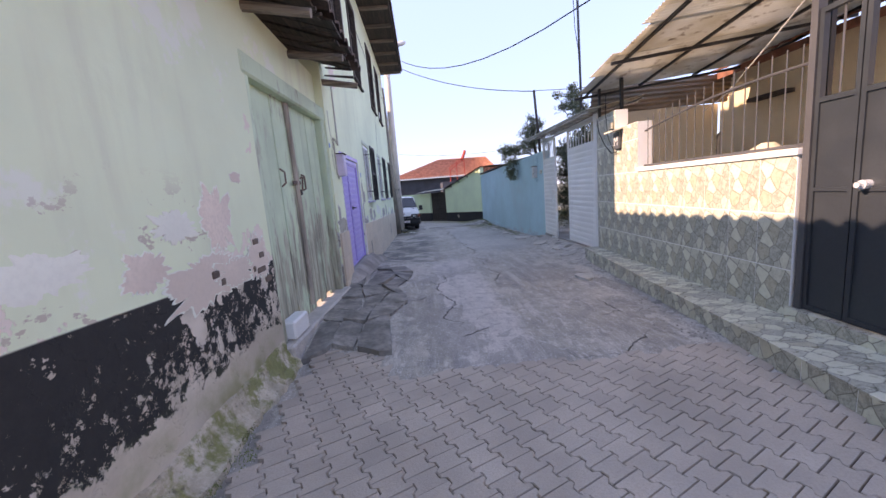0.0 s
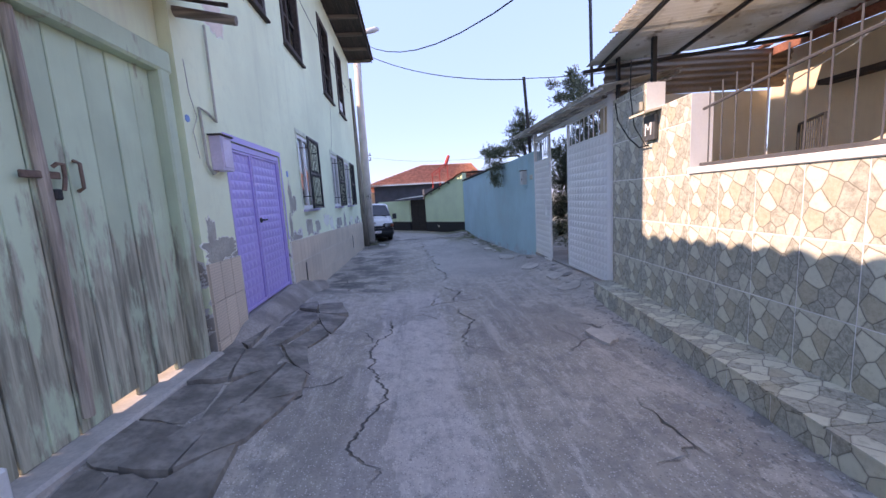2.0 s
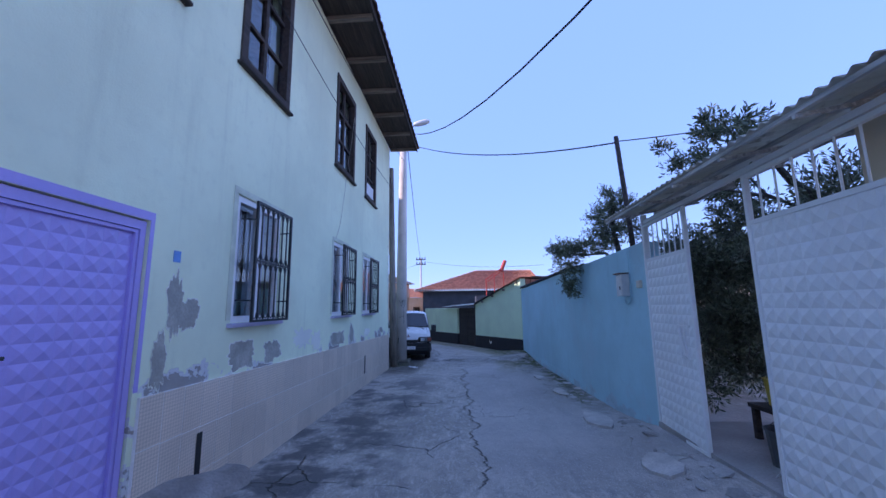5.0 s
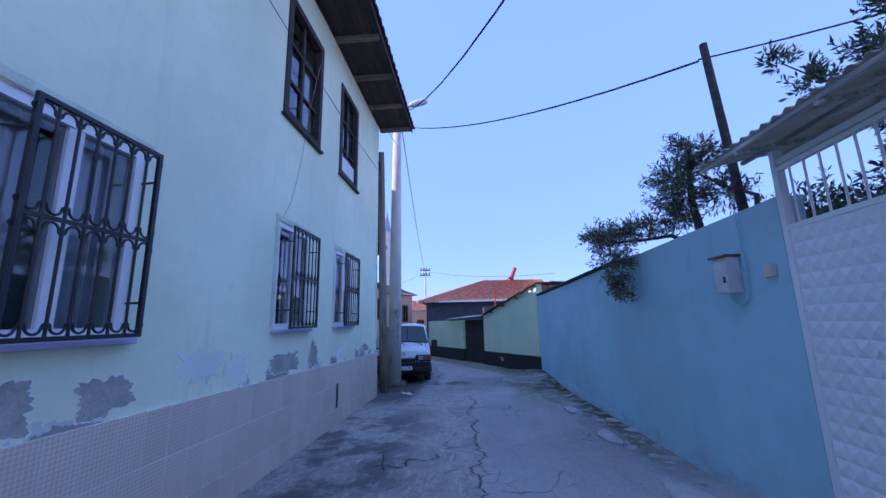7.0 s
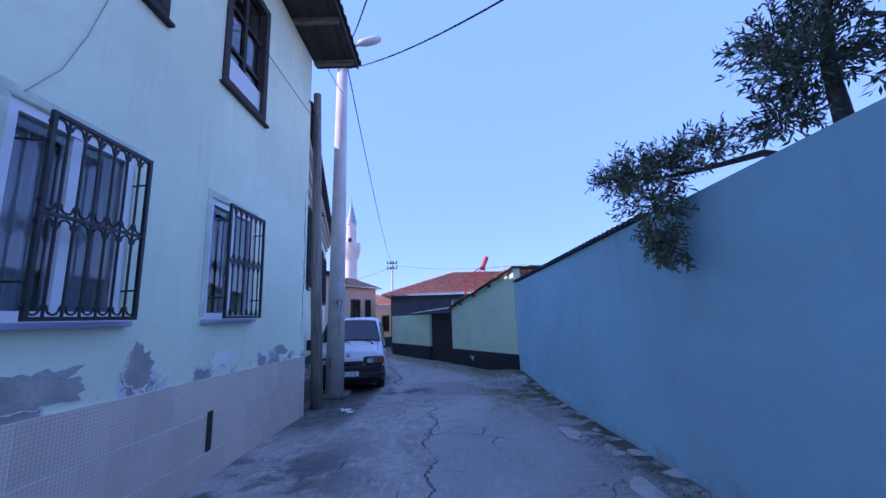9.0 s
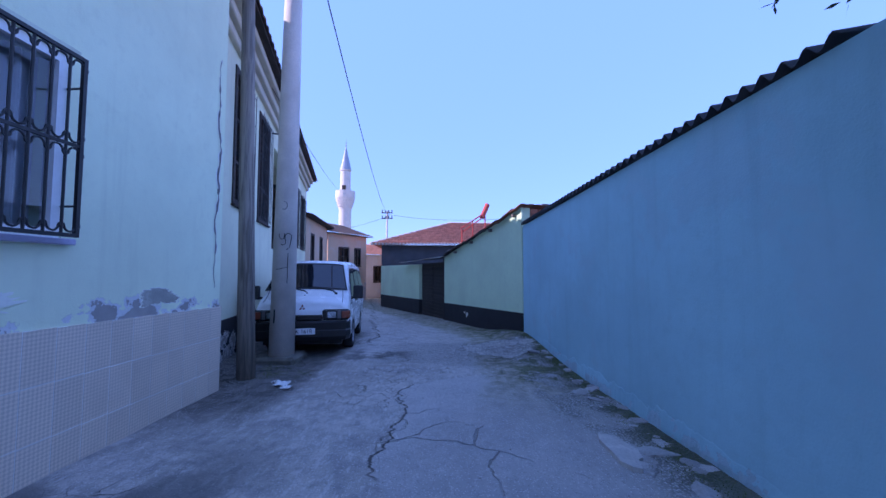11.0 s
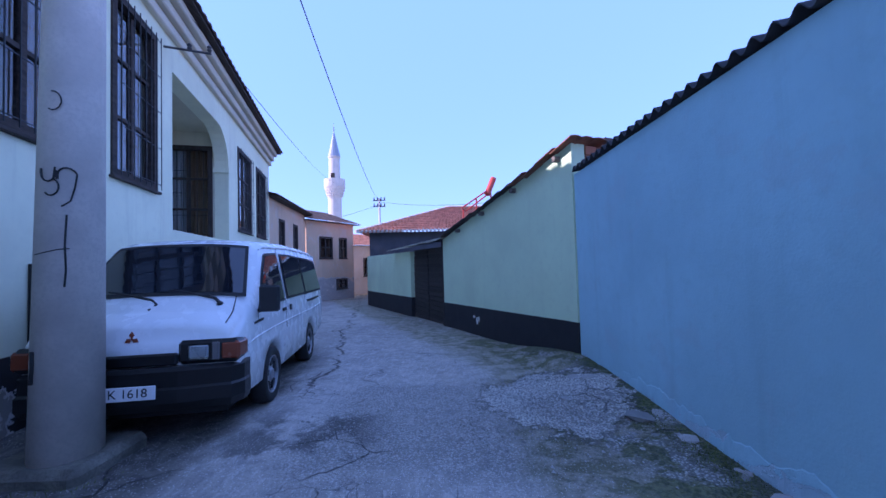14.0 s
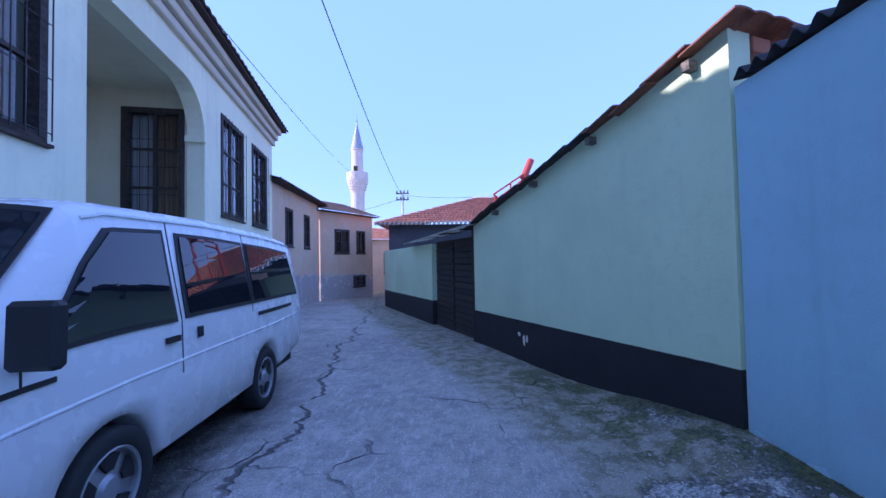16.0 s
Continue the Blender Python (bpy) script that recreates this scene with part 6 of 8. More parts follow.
        for q, s in zip(rings, rings[1:] + rings[:1]):
            for i in range(len(q) - 1):
                bm.faces.new([q[i], q[i + 1], s[i + 1], s[i]])
    part("bumper", bm, "bumper_black", van, "black plastic bumper")
    pl = part("number_plate", box(bmesh.new(), -0.26, 0.26, -0.150, -0.135, 0.43, 0.54, 0.004), "plate", van, "white number plate")
    cu = bpy.data.curves.new("number", "FONT")
    cu.body, cu.size, cu.align_x, cu.align_y, cu.extrude = "45 K 1618", 0.098, "CENTER", "CENTER", 0.001
    tmp = new("number", cu)
    me = bpy.data.meshes.new_from_object(tmp.evaluated_get(bpy.context.evaluated_depsgraph_get()))
    bpy.data.objects.remove(tmp)
    me.transform(Matrix.Translation((0, -0.152, 0.485)) @ Matrix.Rotation(math.pi / 2, 4, "X"))
    me.materials.clear()
    me.materials.append(M["ink"])
    link("number", me, pl)
    # underside and seats behind the glass
    part("underbody", box(bmesh.new(), -0.7, 0.7, 0.1, 4.2, 0.22, 0.34), "rubber", van)
    return van


van = make_van()
van_pitch = math.atan2(ground_z(0, 22.8) - ground_z(0, 20.6), 2.24)
van.matrix_basis = pose(-1.03, 20.03, ground_z(0, 20.03), math.degrees(van_pitch), 0, 8.1)

# ---- poles, wires ----
cpole = thing("utility_pole", (-1.27, 19.75, -0.4), "tapered concrete street-lamp pole on a square concrete foot", "pole")
part("shaft", tube(bmesh.new(), [(-1.27, 19.75, -0.5), (-1.19, 19.78, 8.5)], 0.215, 20, 0.13), "pole_concrete", cpole, smooth=True)
bm = bmesh.new()
box(bm, -1.72, -0.95, 19.47, 20.15, -0.6, -0.30, 0.05)
part("foot", bm, "foot_cement", cpole)
bm = bmesh.new()
tube(bm, [(-1.19, 19.78, 8.3), (-1.0, 19.78, 8.62), (-0.72, 19.78, 8.74)], 0.02, 6)
part("lamp_arm", bm, "grey_iron", cpole)
bm = bmesh.new()
lathe(bm, [(0.02, -0.14), (0.05, -0.12), (0.075, 0.0), (0.075, 0.18), (0.05, 0.28), (0.01, 0.3)], 12)
bmesh.ops.transform(bm, matrix=Matrix.Translation((-0.58, 19.78, 8.80)) @ Matrix.Rotation(radians(78), 4, "Y") @ Matrix.Scale(1.5, 4), verts=bm.verts[:])
part("lamp_head", bm, "plastic_white", cpole, "pale street-lamp head", smooth=True)
bm = bmesh.new()
box(bm, -1.55, -0.85, 19.62, 19.68, 8.0, 8.06)
for x in (-1.5, -1.2, -0.9):
    lathe(bm, [(0.02, 0.0), (0.035, 0.03), (0.02, 0.06), (0.035, 0.09), (0.01, 0.12)], 8, (x, 19.65, 8.06))
part("cross_arm", bm, "grey_iron", cpole, "cross arm with insulators")
def hook(cx, cz, r, a0, a1, n=9):
    return [(cx + r * math.cos(radians(a0 + (a1 - a0) * i / (n - 1))), cz + 1.4 * r * math.sin(radians(a0 + (a1 - a0) * i / (n - 1)))) for i in range(n)]


for pts, r in ((hook(0.03, 1.33, 0.05, 160, 390) + hook(0.05, 1.22, 0.045, 70, -140), 0.006), (hook(0.13, 1.30, 0.045, 200, 20) + [(0.165, 1.22), (0.15, 1.12), (0.11, 1.08)], 0.006), ([(0.135, 1.02), (0.13, 0.8), (0.137, 0.62), (0.132, 0.5)], 0.006), ([(-0.06, 0.735), (0.02, 0.75), (0.10, 0.77), (0.15, 0.775)], 0.004), ([(-0.06, 0.05), (-0.055, -0.06), (-0.065, -0.18)], 0.013), (hook(0.05, 1.85, 0.05, 100, -120), 0.005)):
    bm = bmesh.new()
    tube(bm, [(-1.27 + x * 0.95 + 0.01 * z, 19.75 - math.sqrt(max(0.0, 0.205 ** 2 - (x * 0.95) ** 2)) + 0.006 * z, z + 0.45) for x, z in pts], r, 6)
    part("paint_mark", bm, "ink", cpole, "dark paint scrawl")
wpole = thing("wooden_pole", (-1.30, 18.62, -0.4), "old dark wooden telephone pole beside the house corner", "pole")
part("shaft", tube(bmesh.new(), [(-1.30, 18.62, -0.45), (-1.36, 18.62, 2.0), (-1.44, 18.6, 6.5)], 0.13, 12, 0.085), "pole_wood", wpole, smooth=True)
mpole = thing("wooden_pole", (3.85, 11.95, 2.2), "thin dark wooden pole fixed on the blue wall", "pole")
part("shaft", tube(bmesh.new(), [(3.85, 11.95, 2.2), (3.83, 11.95, 2.6), (3.72, 11.95, 4.35)], 0.05, 8, 0.038), "wood_dark", mpole, smooth=True)


def cable(name, a, b, sag, r, label):
    a, b = Vector(a), Vector(b)
    pts = [a.lerp(b, t) - Vector((0, 0, sag * 4 * t * (1 - t))) for t in np.linspace(0, 1, 17)]
    return tagged(part(name, tube(bmesh.new(), pts, r, 5), "cable"), label, "cable")


cable("cable", (-1.05, 19.7, 7.95), (3.88, 12.3, 4.40), 0.35, 0.014, "black twisted power cable between two poles")
cable("cable", (3.88, 12.3, 4.42), (9.0, 9.0, 4.2), 0.2, 0.010, "black power cable running off behind the wall")
cable("cable", (-1.1, 19.7, 8.45), (6.08, 0.0, 6.2), 2.43, 0.014, "black power cable over the street")
cable("cable", (-1.05, 19.8, 8.0), (-5.2, 60.0, 8.0), 0.9, 0.016, "black power cable along the street")
cable("cable", (-2.6, 22.0, 5.6), (-13.0, 69.0, 12.6), 0.6, 0.010, "thin cable along the street")
cable("cable", (-1.3, 5.9, 6.6), (-1.15, 19.7, 7.2), 0.3, 0.008, "thin cable along the house front")
cable("cable", (-1.3, 5.9, 6.2), (-1.3, 18.5, 5.6), 0.35, 0.006, "thin cable along the house front")
fpole = thing("utility_pole", (-5.3, 60, -1.5), "distant power pole with crossed arms and insulators", "pole")
part("shaft", tube(bmesh.new(), [(-5.3, 60, -1.7), (-5.3, 60, 8.6)], 0.16, 8, 0.11), "pole_concrete", fpole)
bm = bmesh.new()
for z in (8.3, 7.6):
    box(bm, -6.0, -4.6, 59.9, 60.0, z, z + 0.12)
    for x in (-5.9, -5.5, -5.1, -4.7):
        lathe(bm, [(0.05, 0), (0.09, 0.08), (0.05, 0.16), (0.09, 0.24), (0.03, 0.3)], 6, (x, 59.95, z + 0.12))
part("cross_arm", bm, "grey_iron", fpole)
cable("cable", (-5.3, 60.0, 8.2), (9.0, 44.0, 5.6), 0.5, 0.016, "black cable over the red roof")
cable("cable", (-5.3, 60.0, 7.9), (-16.0, 50.0, 4.0), 0.5, 0.016, "black cable beyond the bend")

# ---- minaret ----
mina = thing("minaret", (-13.2, 70, -2), "pale stone minaret with a grey cone and carved balcony", "tower")
O = (-13.2, 70.0, 0)
part("shaft", lathe(bmesh.new(), [(0.95, -2), (0.92, 10.0), (0.94, 10.2), (0.90, 10.4)], 20, O), "minaret", mina, smooth=False)
part("balcony", lathe(bmesh.new(), [(0.9, 10.2), (1.0, 10.6), (1.15, 11.2), (1.35, 11.8), (1.45, 12.2), (1.45, 13.2), (1.38, 13.2), (1.38, 12.3), (0.5, 12.3)], 20, O), "minaret", mina)
bm = bmesh.new()
for k in range(20):
    for j in range(4):
        t = (k + 0.5 * (j % 2)) * math.tau / 20
        r, z = 1.06 + 0.1 * j, 10.9 + 0.38 * j
        lathe(bm, [(0.10, -0.12), (0.12, 0.0), (0.04, 0.12)], 5, (O[0] + r * math.cos(t), O[1] + r * math.sin(t), z))
tagged(part("stalactite_carving", bm, "minaret", mina), kind="stuff")
part("upper_shaft", lathe(bmesh.new(), [(0.80, 12.3), (0.76, 16.2), (0.86, 16.35), (0.86, 16.5)], 20, O), "minaret", mina)
part("door", box(bmesh.new(), -13.5, -12.95, 69.15, 69.3, 12.35, 14.0), "wood_dark", mina)
part("cone", lathe(bmesh.new(), [(0.88, 16.5), (0.45, 18.4), (0.05, 20.2)], 16, O), "lead", mina)
part("finial", lathe(bmesh.new(), [(0.03, 20.2), (0.12, 20.4), (0.03, 20.6), (0.09, 20.75), (0.02, 20.9), (0.02, 21.4)], 8, O), "lead", mina)

# ---- old wooden gate ----
wood_gate = thing("gate", (-1.5, 4.8, 0.1), "weathered pale green wooden double gate with a padlocked hasp", "gate")
OG = Face((-1.53, 3.66), (-1.42, 5.97))
rng = random.Random(3)
x = 0.10
# unseen panel, added to stop sun streaks through the board gaps
part("backing", OG.box(bmesh.new(), 0.10, OG.length - 0.10, -0.14, -0.115, 0.17, 2.70), "wood_raw", wood_gate)
while x < OG.length - 0.16:
    w = rng.uniform(0.17, 0.25)
    w = min(w, OG.length - 0.10 - x)
    part("board", OG.box(bmesh.new(), x + 0.004, x + w - 0.004, -0.11, -0.075 + rng.uniform(-0.006, 0.006), (0.165 if 1.25 < x < 1.5 or 1.68 < x < 1.9 else 0.102), 2.70, 0.006), "gate_green", wood_gate)
    x += w
part("gate_post", OG.box(bmesh.new(), -0.02, 0.10, -0.16, 0.02, -0.1, 2.86, 0.015), "gate_green", wood_gate, "cracked green side post")
part("gate_post", OG.box(bmesh.new(), OG.length - 0.10, OG.length + 0.03, -0.16, 0.03, 0.0, 2.86, 0.015), "gate_green", wood_gate)
part("lintel", OG.box(bmesh.new(), -0.05, OG.length + 0.06, -0.18, 0.04, 2.70, 2.90, 0.02), "gate_green", wood_gate, "heavy weathered lintel beam")
part("cover_strip", tube(bmesh.new(), [OG.at(1.12, -0.06, 0.2), OG.at(1.13, -0.055, 1.5), OG.at(1.10, -0.055, 2.69)], 0.035, 8), "bare_strip", wood_gate, "worn bare meeting strip")
bm = bmesh.new()
OG.box(bm, 0.98, 1.22, -0.05, -0.03, 1.73, 1.775, 0.006)
tube(bm, [OG.at(1.16, -0.02, 1.8), OG.at(1.17, 0.0, 1.82), OG.at(1.21, 0.0, 1.82), OG.at(1.23, -0.02, 1.74), OG.at(1.21, -0.02, 1.66)], 0.012, 6)
part("hasp", bm, "rust", wood_gate, "rusty hasp")
part("padlock", OG.box(bmesh.new(), 1.15, 1.20, -0.045, -0.015, 1.60, 1.67, 0.01), "black_iron", wood_gate)
part("pull_handle", tube(bmesh.new(), [OG.at(0.72, -0.07, 1.70), OG.at(0.72, -0.02, 1.74), OG.at(0.72, -0.02, 1.86), OG.at(0.72, -0.07, 1.9)], 0.010, 6), "rust", wood_gate)
part("bolt_staple", tube(bmesh.new(), [OG.at(1.36, -0.07, 1.66), OG.at(1.36, -0.03, 1.68), OG.at(1.36, -0.03, 1.84), OG.at(1.36, -0.07, 1.86)], 0.012, 6), "rust", wood_gate)
sill = tagged(part("threshold", OG.box(bmesh.new(), -0.05, OG.length + 0.08, -0.30, 0.13, -0.35, 0.10, 0.02), "sill_pale"), "pale worn concrete threshold under the wooden gate", "threshold", kind="structure")
blk = tagged(part("stone_block", OG.box(bmesh.new(), 0.12, 0.52, -0.055, 0.10, 0.1005, 0.30, 0.018), "plastic_white"), "whitewashed block on the gate threshold", "block")
yard = tagged(part("yard_ground", box(bmesh.new(), -4.4, -1.84, 3.42, 6.08, -0.2, 0.06), "concrete"), "sunlit concrete yard behind the gate", "ground", kind="structure")

# ---- purple door, meter box, kerb ----
pdoor = thing("door", (-1.38, 7.76, 0.2), "purple embossed metal double door", "door")
u0, u1, um = HU(6.88), HU(8.64), HU(7.60)
bm = bmesh.new()
for q in ((u0, u0 + 0.05, 0.2, 2.27), (u1 - 0.05, u1, 0.2, 2.27), (u0 + 0.05, u1 - 0.05, 2.20, 2.27)):
    HF.box(bm, q[0], q[1], -0.10, -0.02, q[2], q[3])
part("frame", bm, "purple", pdoor)
for a, b, nu in ((u0 + 0.055, um - 0.012, 5), (um + 0.012, u1 - 0.055, 8)):
    leaf = part("leaf", embossed(HF, a + 0.025, b - 0.025, 0.26, 2.17, -0.055, nu, 17, 0.013), "purple", pdoor, "purple sheet pressed into pyramids")
    bm = bmesh.new()
    for q in ((a, a + 0.025, 0.22, 2.195), (b - 0.025, b, 0.22, 2.195), (a + 0.025, b - 0.025, 0.22, 0.26), (a + 0.025, b - 0.025, 2.17, 2.195)):
        HF.box(bm, q[0], q[1], -0.075, -0.03, q[2], q[3])
    part("leaf_edge", bm, "purple", leaf)
c = HF.at(um + 0.10, -0.035, 1.32)
part("handle", tube(bmesh.new(), [c, c + Vector((0.05, 0, 0)), c + Vector((0.055, 0.09, 0))], 0.012, 6), "black_iron", pdoor, "dark lever handle")
part("lock_rose", tube(bmesh.new(), [c, c + Vector((0.012, 0, 0))], 0.035, 10), "black_iron", pdoor)
part("threshold", HF.box(bmesh.new(), u0 - 0.03, u1 + 0.03, -0.30, 0.004, -0.1, 0.19), "concrete", pdoor)
paint = bmesh.new()
HF.box(paint, u0 - 0.07, u0 - 0.012, 0.002, 0.006, 0.95, 2.35)
HF.box(paint, u0 - 0.012, u1 + 0.05, 0.002, 0.006, 2.282, 2.35)
HF.box(paint, u1 + 0.012, u1 + 0.05, 0.002, 0.006, 0.95, 2.282)
part("paint_edge", paint, "purple", pdoor, "purple paint lapped onto the wall")
meter = thing("meter_box", (-1.3, 6.68, 2.0), "lilac metal meter box on the house wall", "meter box")
part("body", HF.box(bmesh.new(), HU(6.50), HU(6.74), 0.0, 0.12, 1.90, 2.26, 0.006), "lilac_metal", meter)
part("lid", HF.box(bmesh.new(), HU(6.48), HU(6.76), 0.0, 0.14, 2.2605, 2.275), "wood_dark", meter)
part("door", HF.box(bmesh.new(), HU(6.52), HU(6.72), 0.1205, 0.128, 1.93, 2.23, 0.003), "lilac_metal", meter)
pipe = bmesh.new()
tube(pipe, [HF.at(HU(6.55), 0.03, 1.90), HF.at(HU(6.45), 0.03, 1.86), HF.at(HU(6.36), 0.03, 1.95), HF.at(HU(6.34), 0.03, 2.5), HF.at(HU(6.50), 0.03, 2.48), HF.at(HU(6.66), 0.03, 2.42), HF.at(HU(6.67), 0.03, 3.4)], 0.014, 6)
tagged(part("conduit", pipe, "grey_render"), "grey cable conduit climbing the house wall", "conduit")
kerb = bmesh.new()
rows = []
for y in np.linspace(6.15, 9.85, 75):
    top = 0.185 * smooth(y, 6.1, 6.75) * smooth(y, 9.85, 8.9)
    reach = 0.30 + 0.05 * noise.noise((y * 2.1, 0, 0)) + 0.02 * noise.noise((y * 9, 1, 0))
    wob = 0.015 * noise.noise((y * 5, 2, 0)) + 0.008 * noise.noise((y * 17, 3, 0))
    prof = ((0.002, top), (0.07, top - 0.012 + wob), (reach * 0.45, lerp(top, -0.03, 0.30) + wob), (reach * 0.8, lerp(top, -0.03, 0.78) + wob), (reach, -0.06), (reach + 0.03, -0.14))
    rows.append([kerb.verts.new(HF.at(HU(y), d, z)) for d, z in prof])
for p, q in zip(rows, rows[1:]):
    for k in range(5):
        kerb.faces.new([p[k], q[k], q[k + 1], p[k + 1]])
tagged(part("kerb", kerb, "concrete_dirty", smooth=True), "worn dirty cement ramp along the purple door", "kerb", kind="structure")

# ---- house details ----
sign = thing("house_number", (-1.37, 8.95, 2.0), "small blue house number plate", "sign")
part("plate", HF.box(bmesh.new(), HU(8.92), HU(9.00), 0.0005, 0.006, 1.98, 2.08), "sign_blue", sign)
sign2 = thing("house_number", (-1.45, 6.07, 2.4), "small round blue plate by the gate", "sign")
part("plate", tube(bmesh.new(), [HF.at(HU(6.16), 0.0005, 2.36), HF.at(HU(6.16), 0.008, 2.36)], 0.035, 14), "sign_blue", sign2)
for name, pts, lab in (
    ("wall_wire", [HF.at(HU(6.2), 0.02, 2.9), HF.at(HU(6.22), 0.02, 2.6), HF.at(HU(6.30), 0.02, 2.4), HF.at(HU(6.2), 0.02, 2.25), HF.at(HU(6.25), 0.02, 2.0)], "thin loose wire on the wall"),
    ("wall_wire", [HF.at(HU(13.4), 0.03, 4.35), HF.at(HU(13.36), 0.015, 4.0), HF.at(HU(13.25), 0.015, 3.6), HF.at(HU(13.1), 0.02, 3.2), HF.at(HU(12.9), 0.02, 2.9)], "thin wire hanging between two windows"),
    ("wall_wire", [HF.at(HU(13.8), 0.05, 5.9), HF.at(HU(13.5), 0.1, 5.2), HF.at(HU(13.4), 0.06, 4.7), HF.at(HU(13.55), 0.05, 4.5)], "loose wire in front of an upper window"),
):
    tagged(part(name, tube(bmesh.new(), pts, 0.004, 5), "grey_render"), lab, "wire")
for a, b in LOW_WINDOWS:
    bm = HF.box(bmesh.new(), HU(a) - 0.09, HU(b) + 0.07, 0.001, 0.008, 2.855, 2.93, 0.003)
    HF.box(bm, HU(a) - 0.09, HU(a) - 0.01, 0.001, 0.008, 1.45, 2.855, 0.003)
    part("reveal_patch", bm, "reveal_grey", house1, "rough grey cement round the window")
# no hole is cut: black plates on the tiles paint the slots' dark insides
vent = thing("wall_vent", (-1.36, 15.16, 0.2), "narrow slot in the tile foot, its dark inside a black plate", "vent")
part("slot", HF.box(bmesh.new(), HU(15.1), HU(15.2), 0.031, 0.034, -0.02, 0.40), "ink", vent)
vent2 = thing("wall_vent", (-1.36, 9.4, 0.2), "narrow slot in the tile foot, its dark inside a black plate", "vent")
part("slot", HF.box(bmesh.new(), HU(9.36), HU(9.43), 0.031, 0.034, 0.06, 0.44), "ink", vent2)
bm = bmesh.new()
HF.box(bm, HU(15.06), HU(16.0), -0.035, -0.030, 4.46, 4.86)
part("paper", bm, "plastic_white", house1, "white paper behind the upper window")

# ---- house with alcove: crack, foot, fittings ----
rng = random.Random(8)
bm = bmesh.new()
rows = []
for z in np.linspace(3.95, 0.95, 46):
    u = HU(17.93) + 0.022 * math.sin(z * 3.1) + 0.02 * math.sin(z * 9.7) + rng.uniform(-0.014, 0.014)
    w = (0.004 + 0.010 * max(0.0, math.sin((3.95 - z) * 1.05))) * rng.uniform(0.3, 1.9)
    rows.append([bm.verts.new(HF.at(u + s * w, 0.004, z)) for s in (-1, 1)] + [bm.verts.new(HF.at(u + s * w * 1.9, 0.0025, z)) for s in (-1, 1)])
for a, b in zip(rows, rows[1:]):
    bm.faces.new((a[0], a[1], b[1], b[0]))
bm2 = bmesh.new()
rim = [[bm2.verts.new(v.co) for v in r[2:]] for r in rows]
for r in rows:
    for v in r[2:]:
        bm.verts.remove(v)
for a, b in zip(rim, rim[1:]):
    bm2.faces.new((a[0], a[1], b[1], b[0]))
part("settlement_crack", bm, "brick_grey", house1, "ragged crack that bares dark mortar")
part("crack_rim", bm2, "pale_flake", house1)
for z in (3.55, 2.95, 2.2):
    u = HU(17.93) + 0.022 * math.sin(z * 3.1)
    part("exposed_brick", HF.box(bmesh.new(), u - 0.022, u + 0.025, -0.03, 0.007, z - 0.05, z + 0.04, 0.012), "brick_grey", house1)
part("split_drain", H2F.box(bmesh.new(), 0.55, 0.9, 0.0, 0.05, 1.62, 1.66, 0.01), "grey_render", house2)
bm = bmesh.new()
for a, b in (((0, 0), (0.45, -0.02)), ):
    tube(bm, [H2F.at(H2Y(23.4), 0.0, 5.0), H2F.at(H2Y(23.4), 0.75, 4.95)], 0.022, 5)
for d in (0.4, 0.72):
    p = H2F.at(H2Y(23.4), d, 4.98)
    lathe(bm, [(0.02, 0), (0.045, 0.03), (0.025, 0.06), (0.045, 0.09), (0.01, 0.13)], 8, p)
part("wire_bracket", bm, "grey_iron", house2, "iron bracket with two insulators")
metal_door = thing("cellar_door", H2F.at(2.9, 0, 0.4), "dark sheet-metal hatch behind the van", "door")
part("leaf", H2F.box(bmesh.new(), H2Y(20.6), H2Y(21.7), 0.002, 0.04, -0.3, 1.15, 0.006), "black_iron", metal_door)

# ---- flaked patches on the house front ----
def flaked(face, house, u, z, ru, rz, seed, core="grey_render", torn=0.0):
    """A ragged patch of lost paint: a pale rim, the bare coat within it."""
    r = random.Random(seed)
    lift = 0.0009 * (seed % 7)
    for name, k, d, mat in (("flaked_rim", 1.0, 0.0012, "pale_flake"), ("bare_coat", 0.93, 0.0024, core)):
        bm = bmesh.new()
        n = 120 if torn else 44
        ring = []
        for i in range(n):
            t = i * math.tau / n
            q = k * (0.84 + 0.30 * noise.noise((math.cos(t) * 1.5 + seed * 3.1, math.sin(t) * 1.5, 0)) + 0.16 * noise.noise((math.cos(t) * 5 + seed, math.sin(t) * 5, 2)) + r.uniform(-0.035, 0.035) * (0.6 if torn else 1) + torn * (0.5 * noise.noise((math.cos(t) * 3 + seed, math.sin(t) * 3, 9)) + 0.3 * noise.noise((math.cos(t) * 11 + seed, math.sin(t) * 11, 7))))
            q *= 1.0 / max(abs(math.cos(t)), abs(math.sin(t))) ** 0.45
            ring.append(face.at(u + ru * q * math.cos(t), d + lift, z + rz * q * math.sin(t)))
        a = [bm.verts.new(p) for p in ring]
        b = [bm.verts.new(p - face.out * 0.004) for p in ring]
        bm.faces.new(a)
        for i in range(n):
            bm.faces.new([b[i], b[(i + 1) % n], a[(i + 1) % n], a[i]])
        part(name, bm, mat, house)


